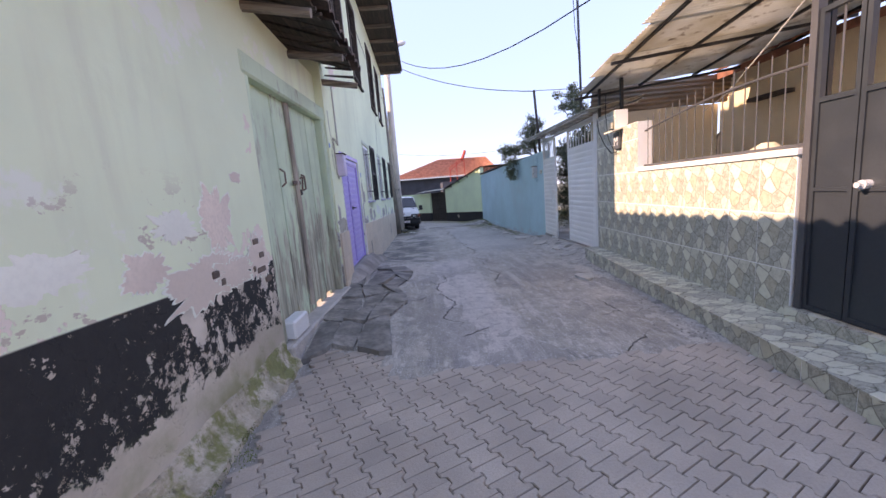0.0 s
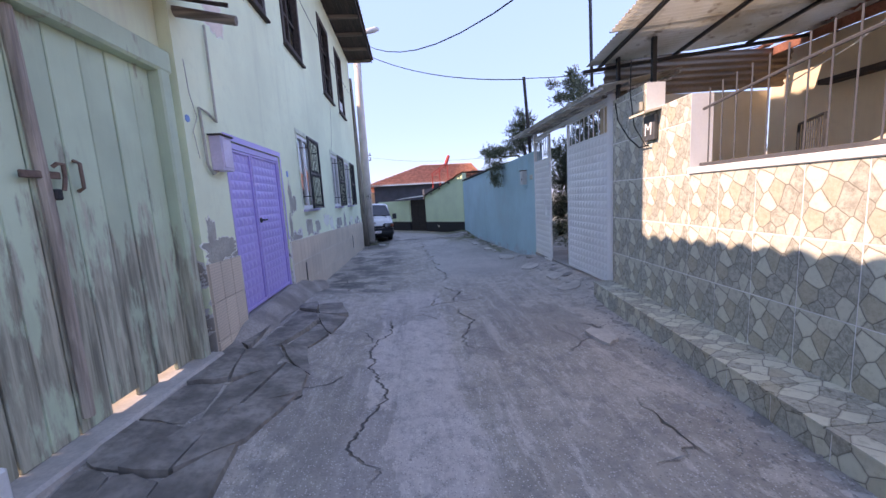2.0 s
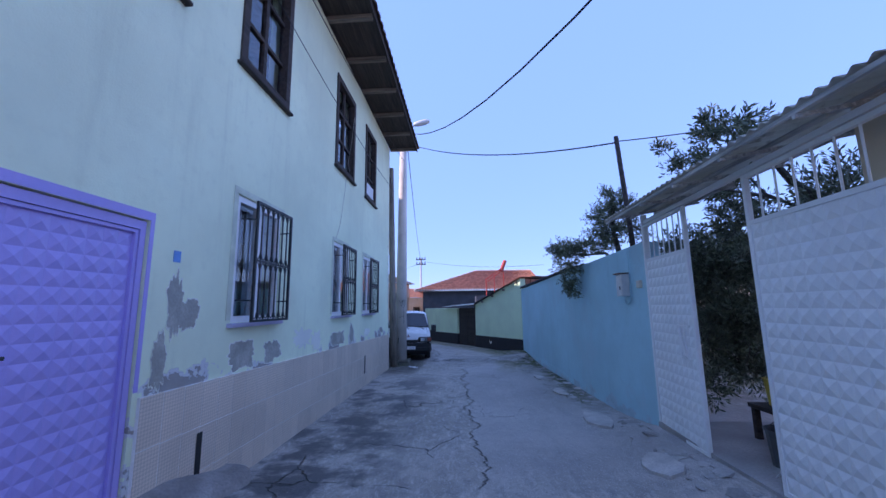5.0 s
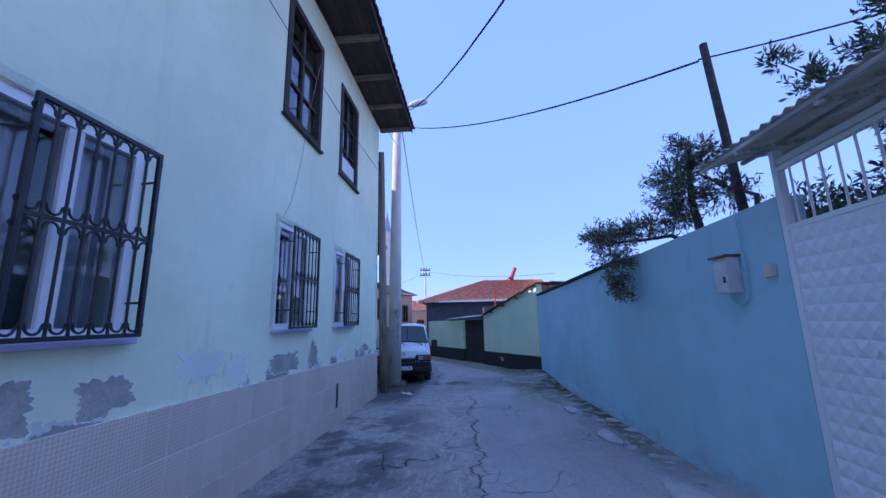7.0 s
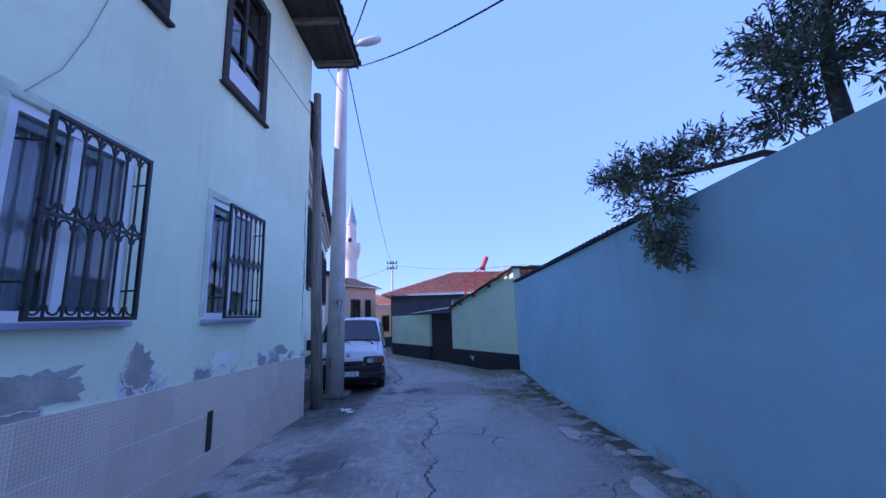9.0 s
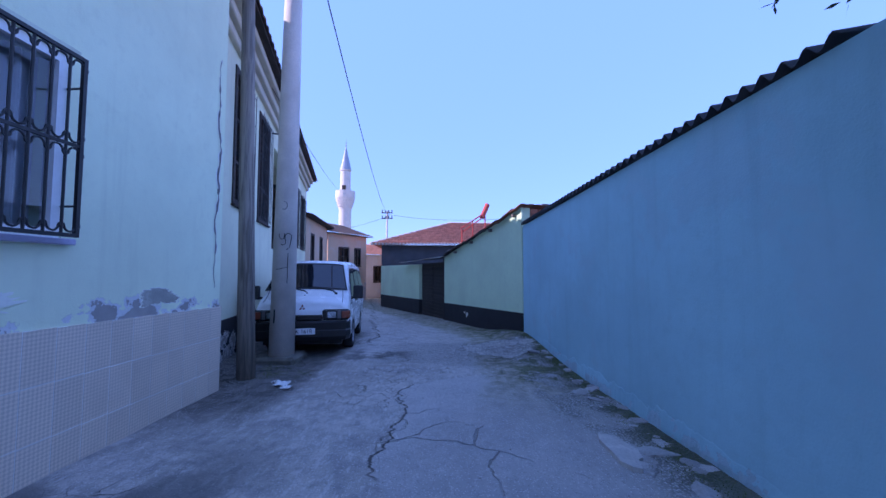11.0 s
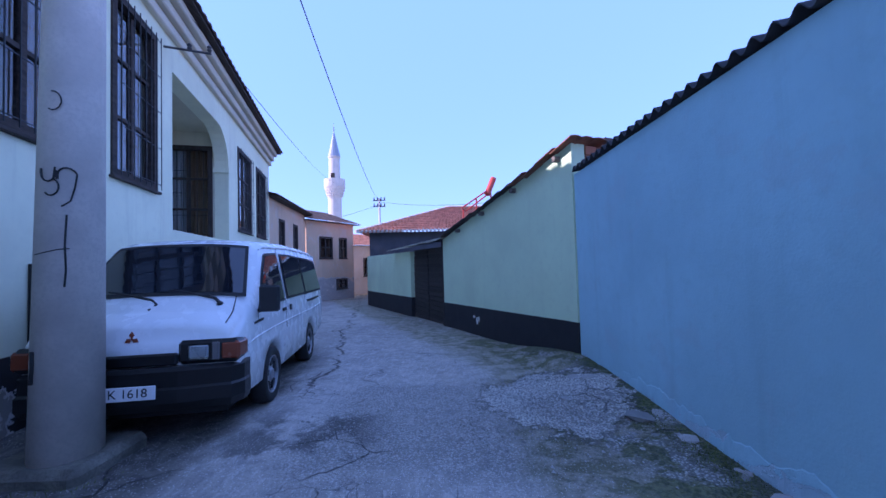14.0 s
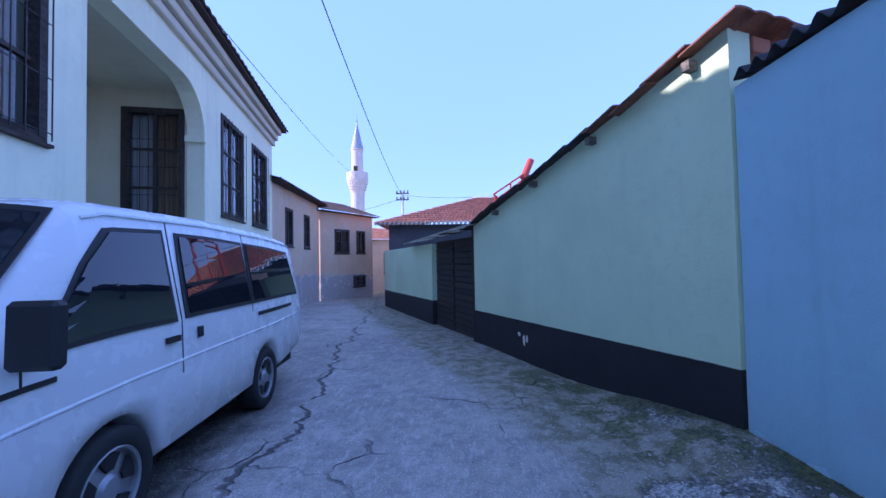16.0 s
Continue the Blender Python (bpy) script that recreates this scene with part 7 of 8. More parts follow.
for i, (y, z, ru, rz, core) in enumerate(((6.98, 3.62, 0.30, 0.24, "pink_base"), (6.45, 1.08, 0.42, 0.16, "grey_render"), (6.3, 1.2, 0.1, 0.26, "grey_render"), (8.98, 1.62, 0.10, 0.34, "grey_render"), (9.15, 1.52, 0.16, 0.16, "grey_render"), (8.86, 1.15, 0.09, 0.26, "grey_render"), (10.05, 1.06, 0.30, 0.20, "grey_render"), (10.7, 1.02, 0.26, 0.16, "grey_render"), (11.6, 1.12, 0.34, 0.14, "pale_flake"), (12.15, 1.02, 0.22, 0.16, "pale_flake"), (13.2, 0.98, 0.45, 0.16, "grey_render"), (14.1, 1.0, 0.18, 0.22, "grey_render"), (15.4, 0.95, 0.35, 0.1, "pale_flake"), (17.0, 0.9, 0.3, 0.1, "grey_render"))):
    flaked(HF, house1, HU(y), z, ru, rz, i + 1, core, 0.9 if core == "pale_flake" else 0.35)
for i, (u, z, ru, rz, core) in enumerate(((0.35, 0.7, 0.22, 0.8, "grey_render"), (0.62, 1.2, 0.14, 0.5, "grey_render"), (0.5, 1.9, 0.12, 0.4, "pale_flake"))):
    flaked(H2F, house2, u, z, ru, rz, i + 40, core)
flaked(GW, green, 3.02, -0.24, 0.035, 0.085, 61, "pale_flake")
flaked(GW, green, 2.94, -0.20, 0.03, 0.06, 62, "pale_flake")
flaked(GW, green, 3.16, -0.17, 0.05, 0.03, 63, "pale_flake")

# ---- flaking foot of the gatehouse ----
for i, (y, z, ru, rz, core) in enumerate(((2.84, 1.44, 0.22, 0.26, "pink_base"), (2.62, 1.04, 0.52, 0.20, "pink_base"), (2.06, 1.20, 0.20, 0.12, "pink_base"), (2.34, 1.42, 0.22, 0.10, "pale_flake"), (3.38, 1.05, 0.20, 0.26, "pink_base"), (2.95, 1.02, 0.3, 0.14, "pink_base"), (1.5, 1.3, 0.25, 0.10, "pale_flake"), (3.2, 1.75, 0.10, 0.05, "pink_base"))):
    flaked(GF, gatehouse, GU(y), z, ru, rz, i + 71, core, 0.75)
for y, z, w in ((3.36, 1.20, 0.11), (3.44, 1.07, 0.10), (3.40, 0.94, 0.17), (3.27, 0.97, 0.05), (2.68, 1.05, 0.09), (2.76, 0.98, 0.06), (3.52, 0.83, 0.12)):
    part("exposed_brick", GF.box(bmesh.new(), GU(y) - w / 2, GU(y) + w / 2, -0.02, 0.014, z - 0.028, z + 0.028, 0.01), "mud_brick", gatehouse)

def cement_fillet(y0, y1):
    """A sloping, crumbling cement skirt where the wall meets the paving."""
    bm = bmesh.new()
    n = int((y1 - y0) / 0.04)
    rows = []
    for i in range(n + 1):
        y = lerp(y0, y1, i / n)
        g = ground_z(-1.4, y)
        w = 0.15 + 0.06 * noise.noise((y * 1.7, 0, 0)) + 0.035 * noise.noise((y * 7, 1, 0)) + 0.02 * noise.noise((y * 19, 4, 0))
        h = 0.20 + 0.06 * noise.noise((y * 1.3, 2, 0)) + 0.03 * noise.noise((y * 8, 3, 0))
        rows.append([bm.verts.new(GF.at(GU(y), d, g + z)) for d, z in ((w + 0.02, -0.08), (w, 0.004), (w * 0.62, h * 0.22), (w * 0.25, h * 0.62), (0.014, h), (0.001, h + 0.012))])
    for a, b in zip(rows, rows[1:]):
        for k in range(5):
            bm.faces.new([a[k], b[k], b[k + 1], a[k + 1]])
    return part("cement_fillet", bm, mossy_cement(), gatehouse, "crumbling cement skirt with yellow-green moss")


def mossy_cement():
    n = Nodes("mossy_cement_skirt")
    col = n.mix(n.step(n.noise(5, 6, 0.7), 0.35, 0.65), (0.42, 0.35, 0.26), (0.66, 0.57, 0.46))
    col = n.mix(n.step(n.noise(2.2, 6, 0.7), 0.48, 0.58, 0, 0.85), col, n.mix(n.noise(30, 4), (0.11, 0.12, 0.025), (0.26, 0.27, 0.08)))
    col = n.mix(n.step(n.noise(16, 5, 0.75), 0.56, 0.68, 0, 0.7), col, (0.13, 0.11, 0.085))
    return n.done(col, 0.95, n.bump(n.noise(14, 6, 0.7), 1.0, 0.03))


cement_fillet(-2.0, 3.64)

# ---- blue wall fittings ----
bbox = thing("meter_box", BF.at(0.8, 0.08, 1.8), "white metal meter box with rusty lid on the blue wall", "meter box")
ub = BF.y(12.05)
part("body", BF.box(bmesh.new(), ub - 0.06, ub + 0.16, 0.0, 0.12, 1.69, 2.04, 0.006), "box_white", bbox)
part("lid", BF.box(bmesh.new(), ub - 0.08, ub + 0.18, 0.0, 0.15, 2.042, 2.062), "rust", bbox)
part("door", BF.box(bmesh.new(), ub - 0.045, ub + 0.145, 0.1205, 0.127, 1.71, 2.02, 0.003), "box_white", bbox)
part("latch", BF.box(bmesh.new(), ub - 0.01, ub + 0.01, 0.1275, 0.138, 1.79, 1.85), "black_iron", bbox)
bm = bmesh.new()
tube(bm, [BF.at(ub + 0.1, 0.03, 1.64), BF.at(ub + 0.0, 0.03, 1.56), BF.at(ub - 0.12, 0.03, 1.62), BF.at(ub - 0.15, 0.03, 1.9), BF.at(ub - 0.14, 0.03, 2.42)], 0.009, 6)
tagged(part("conduit", bm, "blue"), "blue-painted conduit beside the meter box", "conduit")
bell = thing("bell_box", BF.at(0.15, 0.05, 1.8), "small beige bell box on the blue wall", "bell box")
part("body", BF.box(bmesh.new(), 0.12, 0.21, 0.0, 0.05, 1.80, 1.91, 0.006), "cream_trim", bell)

# ---- lantern and boxes on the tiled pillar ----
lantern = thing("lantern_sign", TF.at(TY(6.45), 0.05, 2.0), "black metal lantern box with a white letter under a small roof", "sign")
a, b = TY(6.38), TY(6.60)
part("box", TF.box(bmesh.new(), a, b, 0.013, 0.06, 1.98, 2.26, 0.006), "dark_plastic", lantern)
part("roof", sheet(bmesh.new(), lambda u, v: TF.at(lerp(a - 0.05, b + 0.06, u), lerp(0.0, 0.20, v), 2.30 - 0.04 * v), 1, 1, 0.022), "cream_trim", lantern, "pale board roof")
cu = bpy.data.curves.new("letter", "FONT")
cu.body, cu.size, cu.align_x, cu.align_y, cu.extrude = "M", 0.20, "CENTER", "CENTER", 0.002
tmp = new("letter", cu)
me = bpy.data.meshes.new_from_object(tmp.evaluated_get(bpy.context.evaluated_depsgraph_get()))
bpy.data.objects.remove(tmp)
mm = Matrix.Identity(4)
mm.col[0][:3], mm.col[1][:3], mm.col[2][:3] = -TF.along, (0, 0, 1), TF.out
mm.translation = TF.at((a + b) / 2, 0.064, 2.10)
me.transform(mm)
me.materials.clear()
me.materials.append(M["plate"])
link("letter", me, lantern)
jbox = thing("junction_box", TF.at(TY(6.85), 0.05, 2.4), "grey-white plastic junction box on the tiled pillar", "junction box")
part("body", TF.box(bmesh.new(), TY(6.68), TY(6.84), 0.013, 0.06, 2.35, 2.46, 0.01), "cream_trim", jbox)
bm = bmesh.new()
tube(bm, [TF.at(TY(7.35), 0.03, 2.6), TF.at(TY(7.25), 0.04, 2.35), TF.at(TY(6.95), 0.05, 2.08), TF.at(TY(6.7), 0.05, 1.93), TF.at(TY(6.5), 0.05, 1.93)], 0.009, 6)
tube(bm, [TF.at(TY(6.9), 0.05, 3.0), TF.at(TY(6.92), 0.05, 2.62), TF.at(TY(6.8), 0.06, 2.2), TF.at(TY(6.55), 0.06, 1.94)], 0.007, 6)
tagged(part("lantern_cable", bm, "cable"), "black cables drooping to the lantern", "cable")
tagged(part("wall_wire", tube(bmesh.new(), [(3.4, 3.1, 3.0), (3.7, 3.9, 2.75), (4.3, 5.2, 2.5), (4.6, 6.0, 2.42)], 0.007, 5), "plastic_white"), "white cord tied from the post to the porch", "cord")

# ---- folded camp bed behind the railing ----
cot = thing("folding_bed", (4.8, 5.9, 0.2), "folded metal camp bed with mesh standing on the porch", "folding bed")
bm = bmesh.new()
for dx, dy in ((0, 0), (0.12, 0.16)):
    tube(bm, [Vector((4.55 + dx, 5.57 + dy, 0.18)), Vector((4.55 + dx, 5.57 + dy, 1.98)), Vector((4.60 + dx, 5.62 + dy, 2.05)), Vector((4.95 + dx, 6.12 + dy, 2.05)), Vector((5.0 + dx, 6.17 + dy, 1.98)), Vector((5.0 + dx, 6.17 + dy, 0.18))], 0.016, 6)
part("frame", bm, "black_iron", cot)
bm = bmesh.new()
for k in range(1, 9):
    t = k / 9
    tube(bm, [Vector((lerp(4.55, 5.0, t), lerp(5.57, 6.17, t), 0.25)), Vector((lerp(4.55, 5.0, t), lerp(5.57, 6.17, t), 2.03))], 0.005, 4)
for k in range(16):
    z = 0.3 + k * 0.11
    tube(bm, [Vector((4.55, 5.57, z)), Vector((5.0, 6.17, z))], 0.005, 4)
part("mesh", bm, "grey_iron", cot)
sack = thing("sack", (5.3, 5.6, 0.2), "beige cloth sacks piled on the porch", "sack")
bm = bmesh.new()
lathe(bm, [(0.2, 0), (0.32, 0.1), (0.34, 0.7), (0.3, 1.3), (0.22, 1.55), (0.1, 1.65)], 14, (5.3, 5.6, 0.18))
for v in bm.verts:
    v.co += Vector((noise.noise(v.co * 4), noise.noise(v.co * 4 + Vector((5, 0, 0))), 0)) * 0.06
part("body", bm, "cream_trim", sack, smooth=True)

# ---- things inside the white gate ----
def bucket(at, r, h, mat, label):
    b = thing("bucket", at, label, "bucket")
    part("pail", lathe(bmesh.new(), [(r * 0.8, 0), (r, h), (r * 1.06, h), (r * 1.06, h - 0.015), (r * 0.96, h - 0.02), (r * 0.75, 0.02)], 18, at), mat, b, smooth=False)
    part("handle", tube(bmesh.new(), [Vector(at) + Vector((r * math.cos(t), 0, h + r * 0.7 * math.sin(t) - 0.02)) for t in np.linspace(0, math.pi, 10)], 0.005, 4), "grey_iron", b)
    return b


gz = ground_z(4.3, 10) + 0.0
court = tagged(part("courtyard", box(bmesh.new(), 3.72, 10.0, 7.65, 11.4, -0.3, -0.02), "concrete"), "cement courtyard floor behind the white gate", "floor", kind="structure")
bucket((4.25, 9.95, -0.02), 0.17, 0.34, "dark_plastic", "dark grey plastic bucket by the gate")
bucket((4.75, 10.6, 0.38), 0.15, 0.30, "yellow_plastic", "yellow plastic bucket on a bench")
bench = thing("bench", (4.9, 10.5, 0), "low dark wooden bench with clutter", "bench")
part("seat", box(bmesh.new(), 4.5, 5.6, 10.3, 10.8, 0.33, 0.378), "wood_dark", bench)
for x, y in ((4.55, 10.35), (5.55, 10.35), (4.55, 10.75), (5.55, 10.75)):
    part("leg", box(bmesh.new(), x - 0.03, x + 0.03, y - 0.03, y + 0.03, -0.02, 0.33), "wood_dark", bench)
bag = thing("plastic_bag", (5.1, 10.5, 0.38), "white plastic bag of scraps on the bench", "bag")
bm = bmesh.new()
lathe(bm, [(0.1, 0), (0.17, 0.08), (0.16, 0.2), (0.07, 0.32), (0.11, 0.42)], 12, (5.12, 10.5, 0.379))
for v in bm.verts:
    v.co += Vector((noise.noise(v.co * 9), noise.noise(v.co * 9 + Vector((5, 0, 0))), 0)) * 0.05
part("body", bm, "plastic_white", bag)
board = thing("plastic_sheet", (4.0, 9.7, -0.02), "creased white plastic sheet leaning inside the gate", "sheet")
part("sheet", sheet(bmesh.new(), lambda u, v: Vector((3.92 + 0.5 * u + 0.03 * math.sin(7 * v), 9.55 + 0.10 * u + 0.16 * (1 - v) ** 2, -0.015 + 0.48 * v * (1 - 0.25 * u) + 0.02 * math.sin(9 * u))), 12, 10, 0.006, (0, -1, 0)), "plastic_white", board)
back = tagged(part("garden_wall", wall(Face((10.2, 7.0), (10.2, 23.0), False), -0.8, 2.2, 0.2), "white_far"), "pale wall at the back of the garden", "wall", kind="structure")


# ---- trees ----
def tree(name, base, limbs, clumps, label, seed, leaf=0.055, per=70):
    """A tapered trunk and limbs, and a crown of leafy twigs gathered in uneven clumps."""
    rng = np.random.default_rng(seed)
    t = thing(name, base, label, "tree")
    bm = bmesh.new()
    for pts, r0, r1 in limbs:
        tube(bm, pts, r0, 8, r1)
    part("trunk", bm, "bark", t, smooth=True)
    verts, faces, tw = [], [], bmesh.new()
    for (cx, cy, cz, rad, droop) in clumps:
        c = np.array((cx, cy, cz))
        for _ in range(int(per * (rad / 0.5) ** 2)):
            d = rng.normal(size=3)
            d /= np.linalg.norm(d)
            d[2] = d[2] * 0.8 + 0.15 - droop
            p0 = c + d * rad * rng.uniform(0.05, 0.55)
            L = rad * rng.uniform(0.35, 0.85)
            d2 = d + rng.normal(size=3) * 0.35 + np.array((0, 0, 0.25 - droop))
            d2 /= np.linalg.norm(d2)
            p1 = p0 + d2 * L
            if rng.random() < 0.35:
                tube(tw, [p0, p1], 0.006, 3, 0.002)
            n = int(6 + L / 0.024)
            side = np.cross(d2, (0.3, 0.2, 0.9))
            side /= np.linalg.norm(side) + 1e-6
            up = np.cross(side, d2)
            for k in range(n):
                q = p0 + d2 * L * (k + 0.5) / n
                a = rng.uniform(0, math.tau)
                o = side * math.cos(a) + up * math.sin(a)
                ld = d2 * 0.65 + o * 0.75 + rng.normal(size=3) * 0.15
                ld /= np.linalg.norm(ld)
                w = np.cross(ld, rng.normal(size=3))
                w /= np.linalg.norm(w) + 1e-6
                ll = leaf * rng.uniform(0.7, 1.3)
                i = len(verts)
                verts += [q, q + ld * ll * 0.5 + w * ll * 0.13, q + ld * ll, q + ld * ll * 0.5 - w * ll * 0.13]
                faces.append((i, i + 1, i + 2, i + 3))
    me = bpy.data.meshes.new("crown")
    me.from_pydata([tuple(v) for v in verts], [], faces)
    me.materials.append(M["leaf"])
    tagged(link("crown", me, t, "narrow grey-green olive leaves"), kind="stuff")
    tagged(part("twig_work", tw, "bark", t), kind="stuff")
    return t


tree("olive_tree", (4.2, 13.1, -0.3),
     [([(4.2, 13.1, -0.4), (4.2, 13.1, 1.4), (4.1, 13.05, 2.3), (3.95, 12.95, 2.9), (3.95, 12.85, 3.6)], 0.10, 0.025),
      ([(4.12, 13.08, 2.25), (4.0, 13.6, 2.60), (3.75, 14.0, 2.62), (3.5, 14.4, 2.68)], 0.04, 0.012),
      ([(4.3, 12.5, 2.0), (4.25, 12.3, 2.75), (4.1, 12.55, 2.95), (4.0, 12.8, 3.2)], 0.035, 0.012)],
     [(3.85, 12.95, 2.95, 0.40, 0), (3.90, 13.2, 3.30, 0.34, 0), (4.0, 12.75, 3.35, 0.34, 0), (3.95, 13.3, 2.75, 0.30, 0), (4.15, 12.6, 2.85, 0.30, 0), (3.95, 13.0, 3.65, 0.24, 0),
      (3.75, 13.85, 2.75, 0.28, 0), (3.55, 14.2, 2.68, 0.34, 0), (3.42, 14.5, 2.74, 0.36, 0), (3.36, 14.9, 2.84, 0.28, 0), (3.46, 14.25, 2.42, 0.34, 0.4), (3.43, 14.2, 2.12, 0.30, 0.7), (3.44, 14.15, 1.92, 0.20, 0.7)],
     "olive tree leaning over the blue wall with a drooping clump", 2, 0.068, 175)
tree("olive_tree", (5.7, 9.9, -0.3),
     [([(5.7, 9.9, -0.3), (5.65, 9.95, 1.2), (5.5, 10.0, 2.2), (4.8, 10.1, 2.9), (4.25, 10.0, 3.6)], 0.09, 0.02), ([(5.5, 10.0, 2.2), (4.9, 10.6, 2.9), (4.5, 10.9, 3.9)], 0.03, 0.008), ([(5.0, 10.5, 2.8), (4.6, 11.4, 3.3), (4.5, 12.0, 4.1)], 0.02, 0.006), ([(5.6, 9.95, 1.3), (5.7, 9.6, 2.0), (5.8, 9.5, 2.5)], 0.05, 0.02), ([(6.6, 9.2, -0.1), (6.7, 9.1, 1.5), (6.6, 8.9, 2.4)], 0.06, 0.02)],
     [(5.2, 10.0, 2.6, 0.6, 0), (4.4, 10.2, 3.15, 0.36, 0), (4.2, 10.0, 3.5, 0.28, 0), (4.15, 9.6, 3.2, 0.26, 0), (4.5, 10.9, 3.75, 0.30, -0.5), (4.55, 11.15, 3.55, 0.28, -0.4), (4.5, 11.7, 3.65, 0.26, -0.3), (4.5, 12.0, 4.05, 0.20, -0.5), (4.5, 10.85, 4.0, 0.18, -0.6), (5.8, 9.6, 2.3, 0.6, 0), (4.75, 12.0, 0.9, 0.55, 0), (4.85, 12.3, 1.7, 0.6, 0), (4.95, 12.5, 2.4, 0.55, 0), (4.6, 11.75, 0.35, 0.4, 0), (5.9, 9.9, 1.7, 0.6, 0), (6.7, 9.0, 1.9, 0.6, 0), (6.8, 9.6, 1.6, 0.7, 0), (6.4, 10.6, 2.2, 0.7, 0), (5.0, 11.2, 2.6, 0.5, 0), (4.9, 11.3, 3.1, 0.4, 0), (5.3, 11.8, 1.2, 0.7, 0), (5.5, 12.2, 2.1, 0.8, 0), (6.0, 13.0, 1.2, 0.8, 0), (6.4, 13.6, 2.2, 0.9, 0), (5.4, 12.0, 0.5, 0.5, 0), (6.6, 14.0, 0.9, 0.9, 0)],
     "dark olive trees in the courtyard behind the white gate", 5, 0.085, 110)
tree("tree", (9.5, 62, -1.7), [([(9.5, 62, -1.8), (9.5, 62, 3.0)], 0.2, 0.05)], [(9.3, 62, 4.0, 1.6, 0), (10.5, 62, 4.6, 1.5, 0), (8.4, 62.5, 3.4, 1.2, 0)], "bare winter tree far behind the red roof", 7, 0.16, 12)

# ---- dado tiles along the house ----
dado_tiles = thing("dado", (-1.37, 12, -0.3), "beige woven-pattern wall tiles along the house foot", "wall tiles", kind="structure")
part("backing", wall(Face((-1.3595, 8.70), (-1.3595, 18.05)), -0.65, (0.905, 0.696), 0.025), "grout", dado_tiles)


def dado_run(y0, y1, w):
    n = round((y1 - y0) / w)
    for i in range(n):
        a, b = lerp(y0, y1, i / n), lerp(y0, y1, (i + 1) / n)
        top = lerp(0.965, 0.70, ((a + b) / 2 - 6.1) / 12.0)
        for z1, z0 in ((top, top - 0.40), (top - 0.40, top - 0.80), (top - 0.80, -0.65)):
            part("tile", HF.box(bmesh.new(), HU(a) + 0.004, HU(b) - 0.004, 0.0, 0.028, z0 + 0.004, z1 - 0.004), "dado", dado_tiles)


dado_run(6.11, 6.80, 0.23)
dado_run(8.70, 18.06, 0.235)

# ---- block paving ----
paving = thing("paving", (0.6, 2, -0.05), "pinkish-grey interlocking concrete block paving", "paving", kind="structure")
PW, PD = 0.146, 0.176


def paver_mesh(name):
    g = 0.0035
    top, low = [], []
    prof = [(0, 1), (0.18, 1), (0.32, -1), (0.68, -1), (0.82, 1), (1.0, 1)]
    amp = 0.016
    edge = [(t * (PW - 2 * g) + g, g - amp * h) for t, h in prof] + [(t * (PW - 2 * g) + g, PD - g + amp * h) for t, h in prof[::-1]]
    bm = bmesh.new()
    c = Vector((PW / 2, PD / 2, 0))
    a = [bm.verts.new((c.x + (x - c.x) * 0.965, c.y + (y - c.y) * 0.94, 0)) for x, y in edge]
    b = [bm.verts.new((x, y, -0.006)) for x, y in edge]
    d = [bm.verts.new((x, y, -0.05)) for x, y in edge]
    bm.faces.new(a)
    n = len(edge)
    for i in range(n):
        j = (i + 1) % n
        bm.faces.new([b[i], b[j], a[j], a[i]])
        bm.faces.new([d[i], d[j], b[j], b[i]])
    me = bpy.data.meshes.new(name)
    bm.to_mesh(me)
    bm.free()
    me.materials.append(M["paver"])
    return me


PM = paver_mesh("paver")
rng = random.Random(21)
far_v, far_f, count = [], [], 0
turn = Matrix.Rotation(radians(-64), 4, "Z")
for r in range(-46, 46):
    for k in range(-52, 52):
        p = turn @ Vector((k * PW + (PW / 2 if r % 2 else 0), r * PD, 0))
        x, y = p.x + 0.1, p.y
        if not (-1.36 < x < 2.62 and -2.0 < y < paver_edge(x) - 0.02) or x > 2.32 + 0.133 * (y - 0.9):
            continue
        z = ground_z(x, y) - 0.016 + rng.uniform(-0.003, 0.003)
        m = Matrix.Translation((x, y, z)) @ turn @ Matrix.Rotation(rng.uniform(-0.012, 0.012), 4, "X") @ Matrix.Rotation(rng.uniform(-0.008, 0.008), 4, "Y")
        if y > 1.9 and count < 300:
            count += 1
            ob = link("paver", PM, paving)
            ob.matrix_basis = m
        else:
            o = len(far_v)
            far_v += [tuple(m @ v.co) for v in PM.vertices]
            far_f += [tuple(o + i for i in f.vertices) for f in PM.polygons]
me = bpy.data.meshes.new("pavers")
me.from_pydata(far_v, [], far_f)
me.materials.append(M["paver"])
tagged(link("pavers", me, paving), kind="stuff")

# ---- edges of the street: broken stones, slabs, weeds, litter ----
rng = random.Random(31)


def stone_mesh(seed, flat=0.5):
    bm = bmesh.new()
    bmesh.ops.create_icosphere(bm, subdivisions=1, radius=1.0)
    for v in bm.verts:
        v.co *= 0.75 + 0.5 * abs(noise.noise(v.co * 1.3 + Vector((seed * 7.1, 0, 0))))
        v.co.z *= flat
    me = bpy.data.meshes.new("stone")
    bm.to_mesh(me)
    bm.free()
    me.materials.append(M["rubble"])
    return me


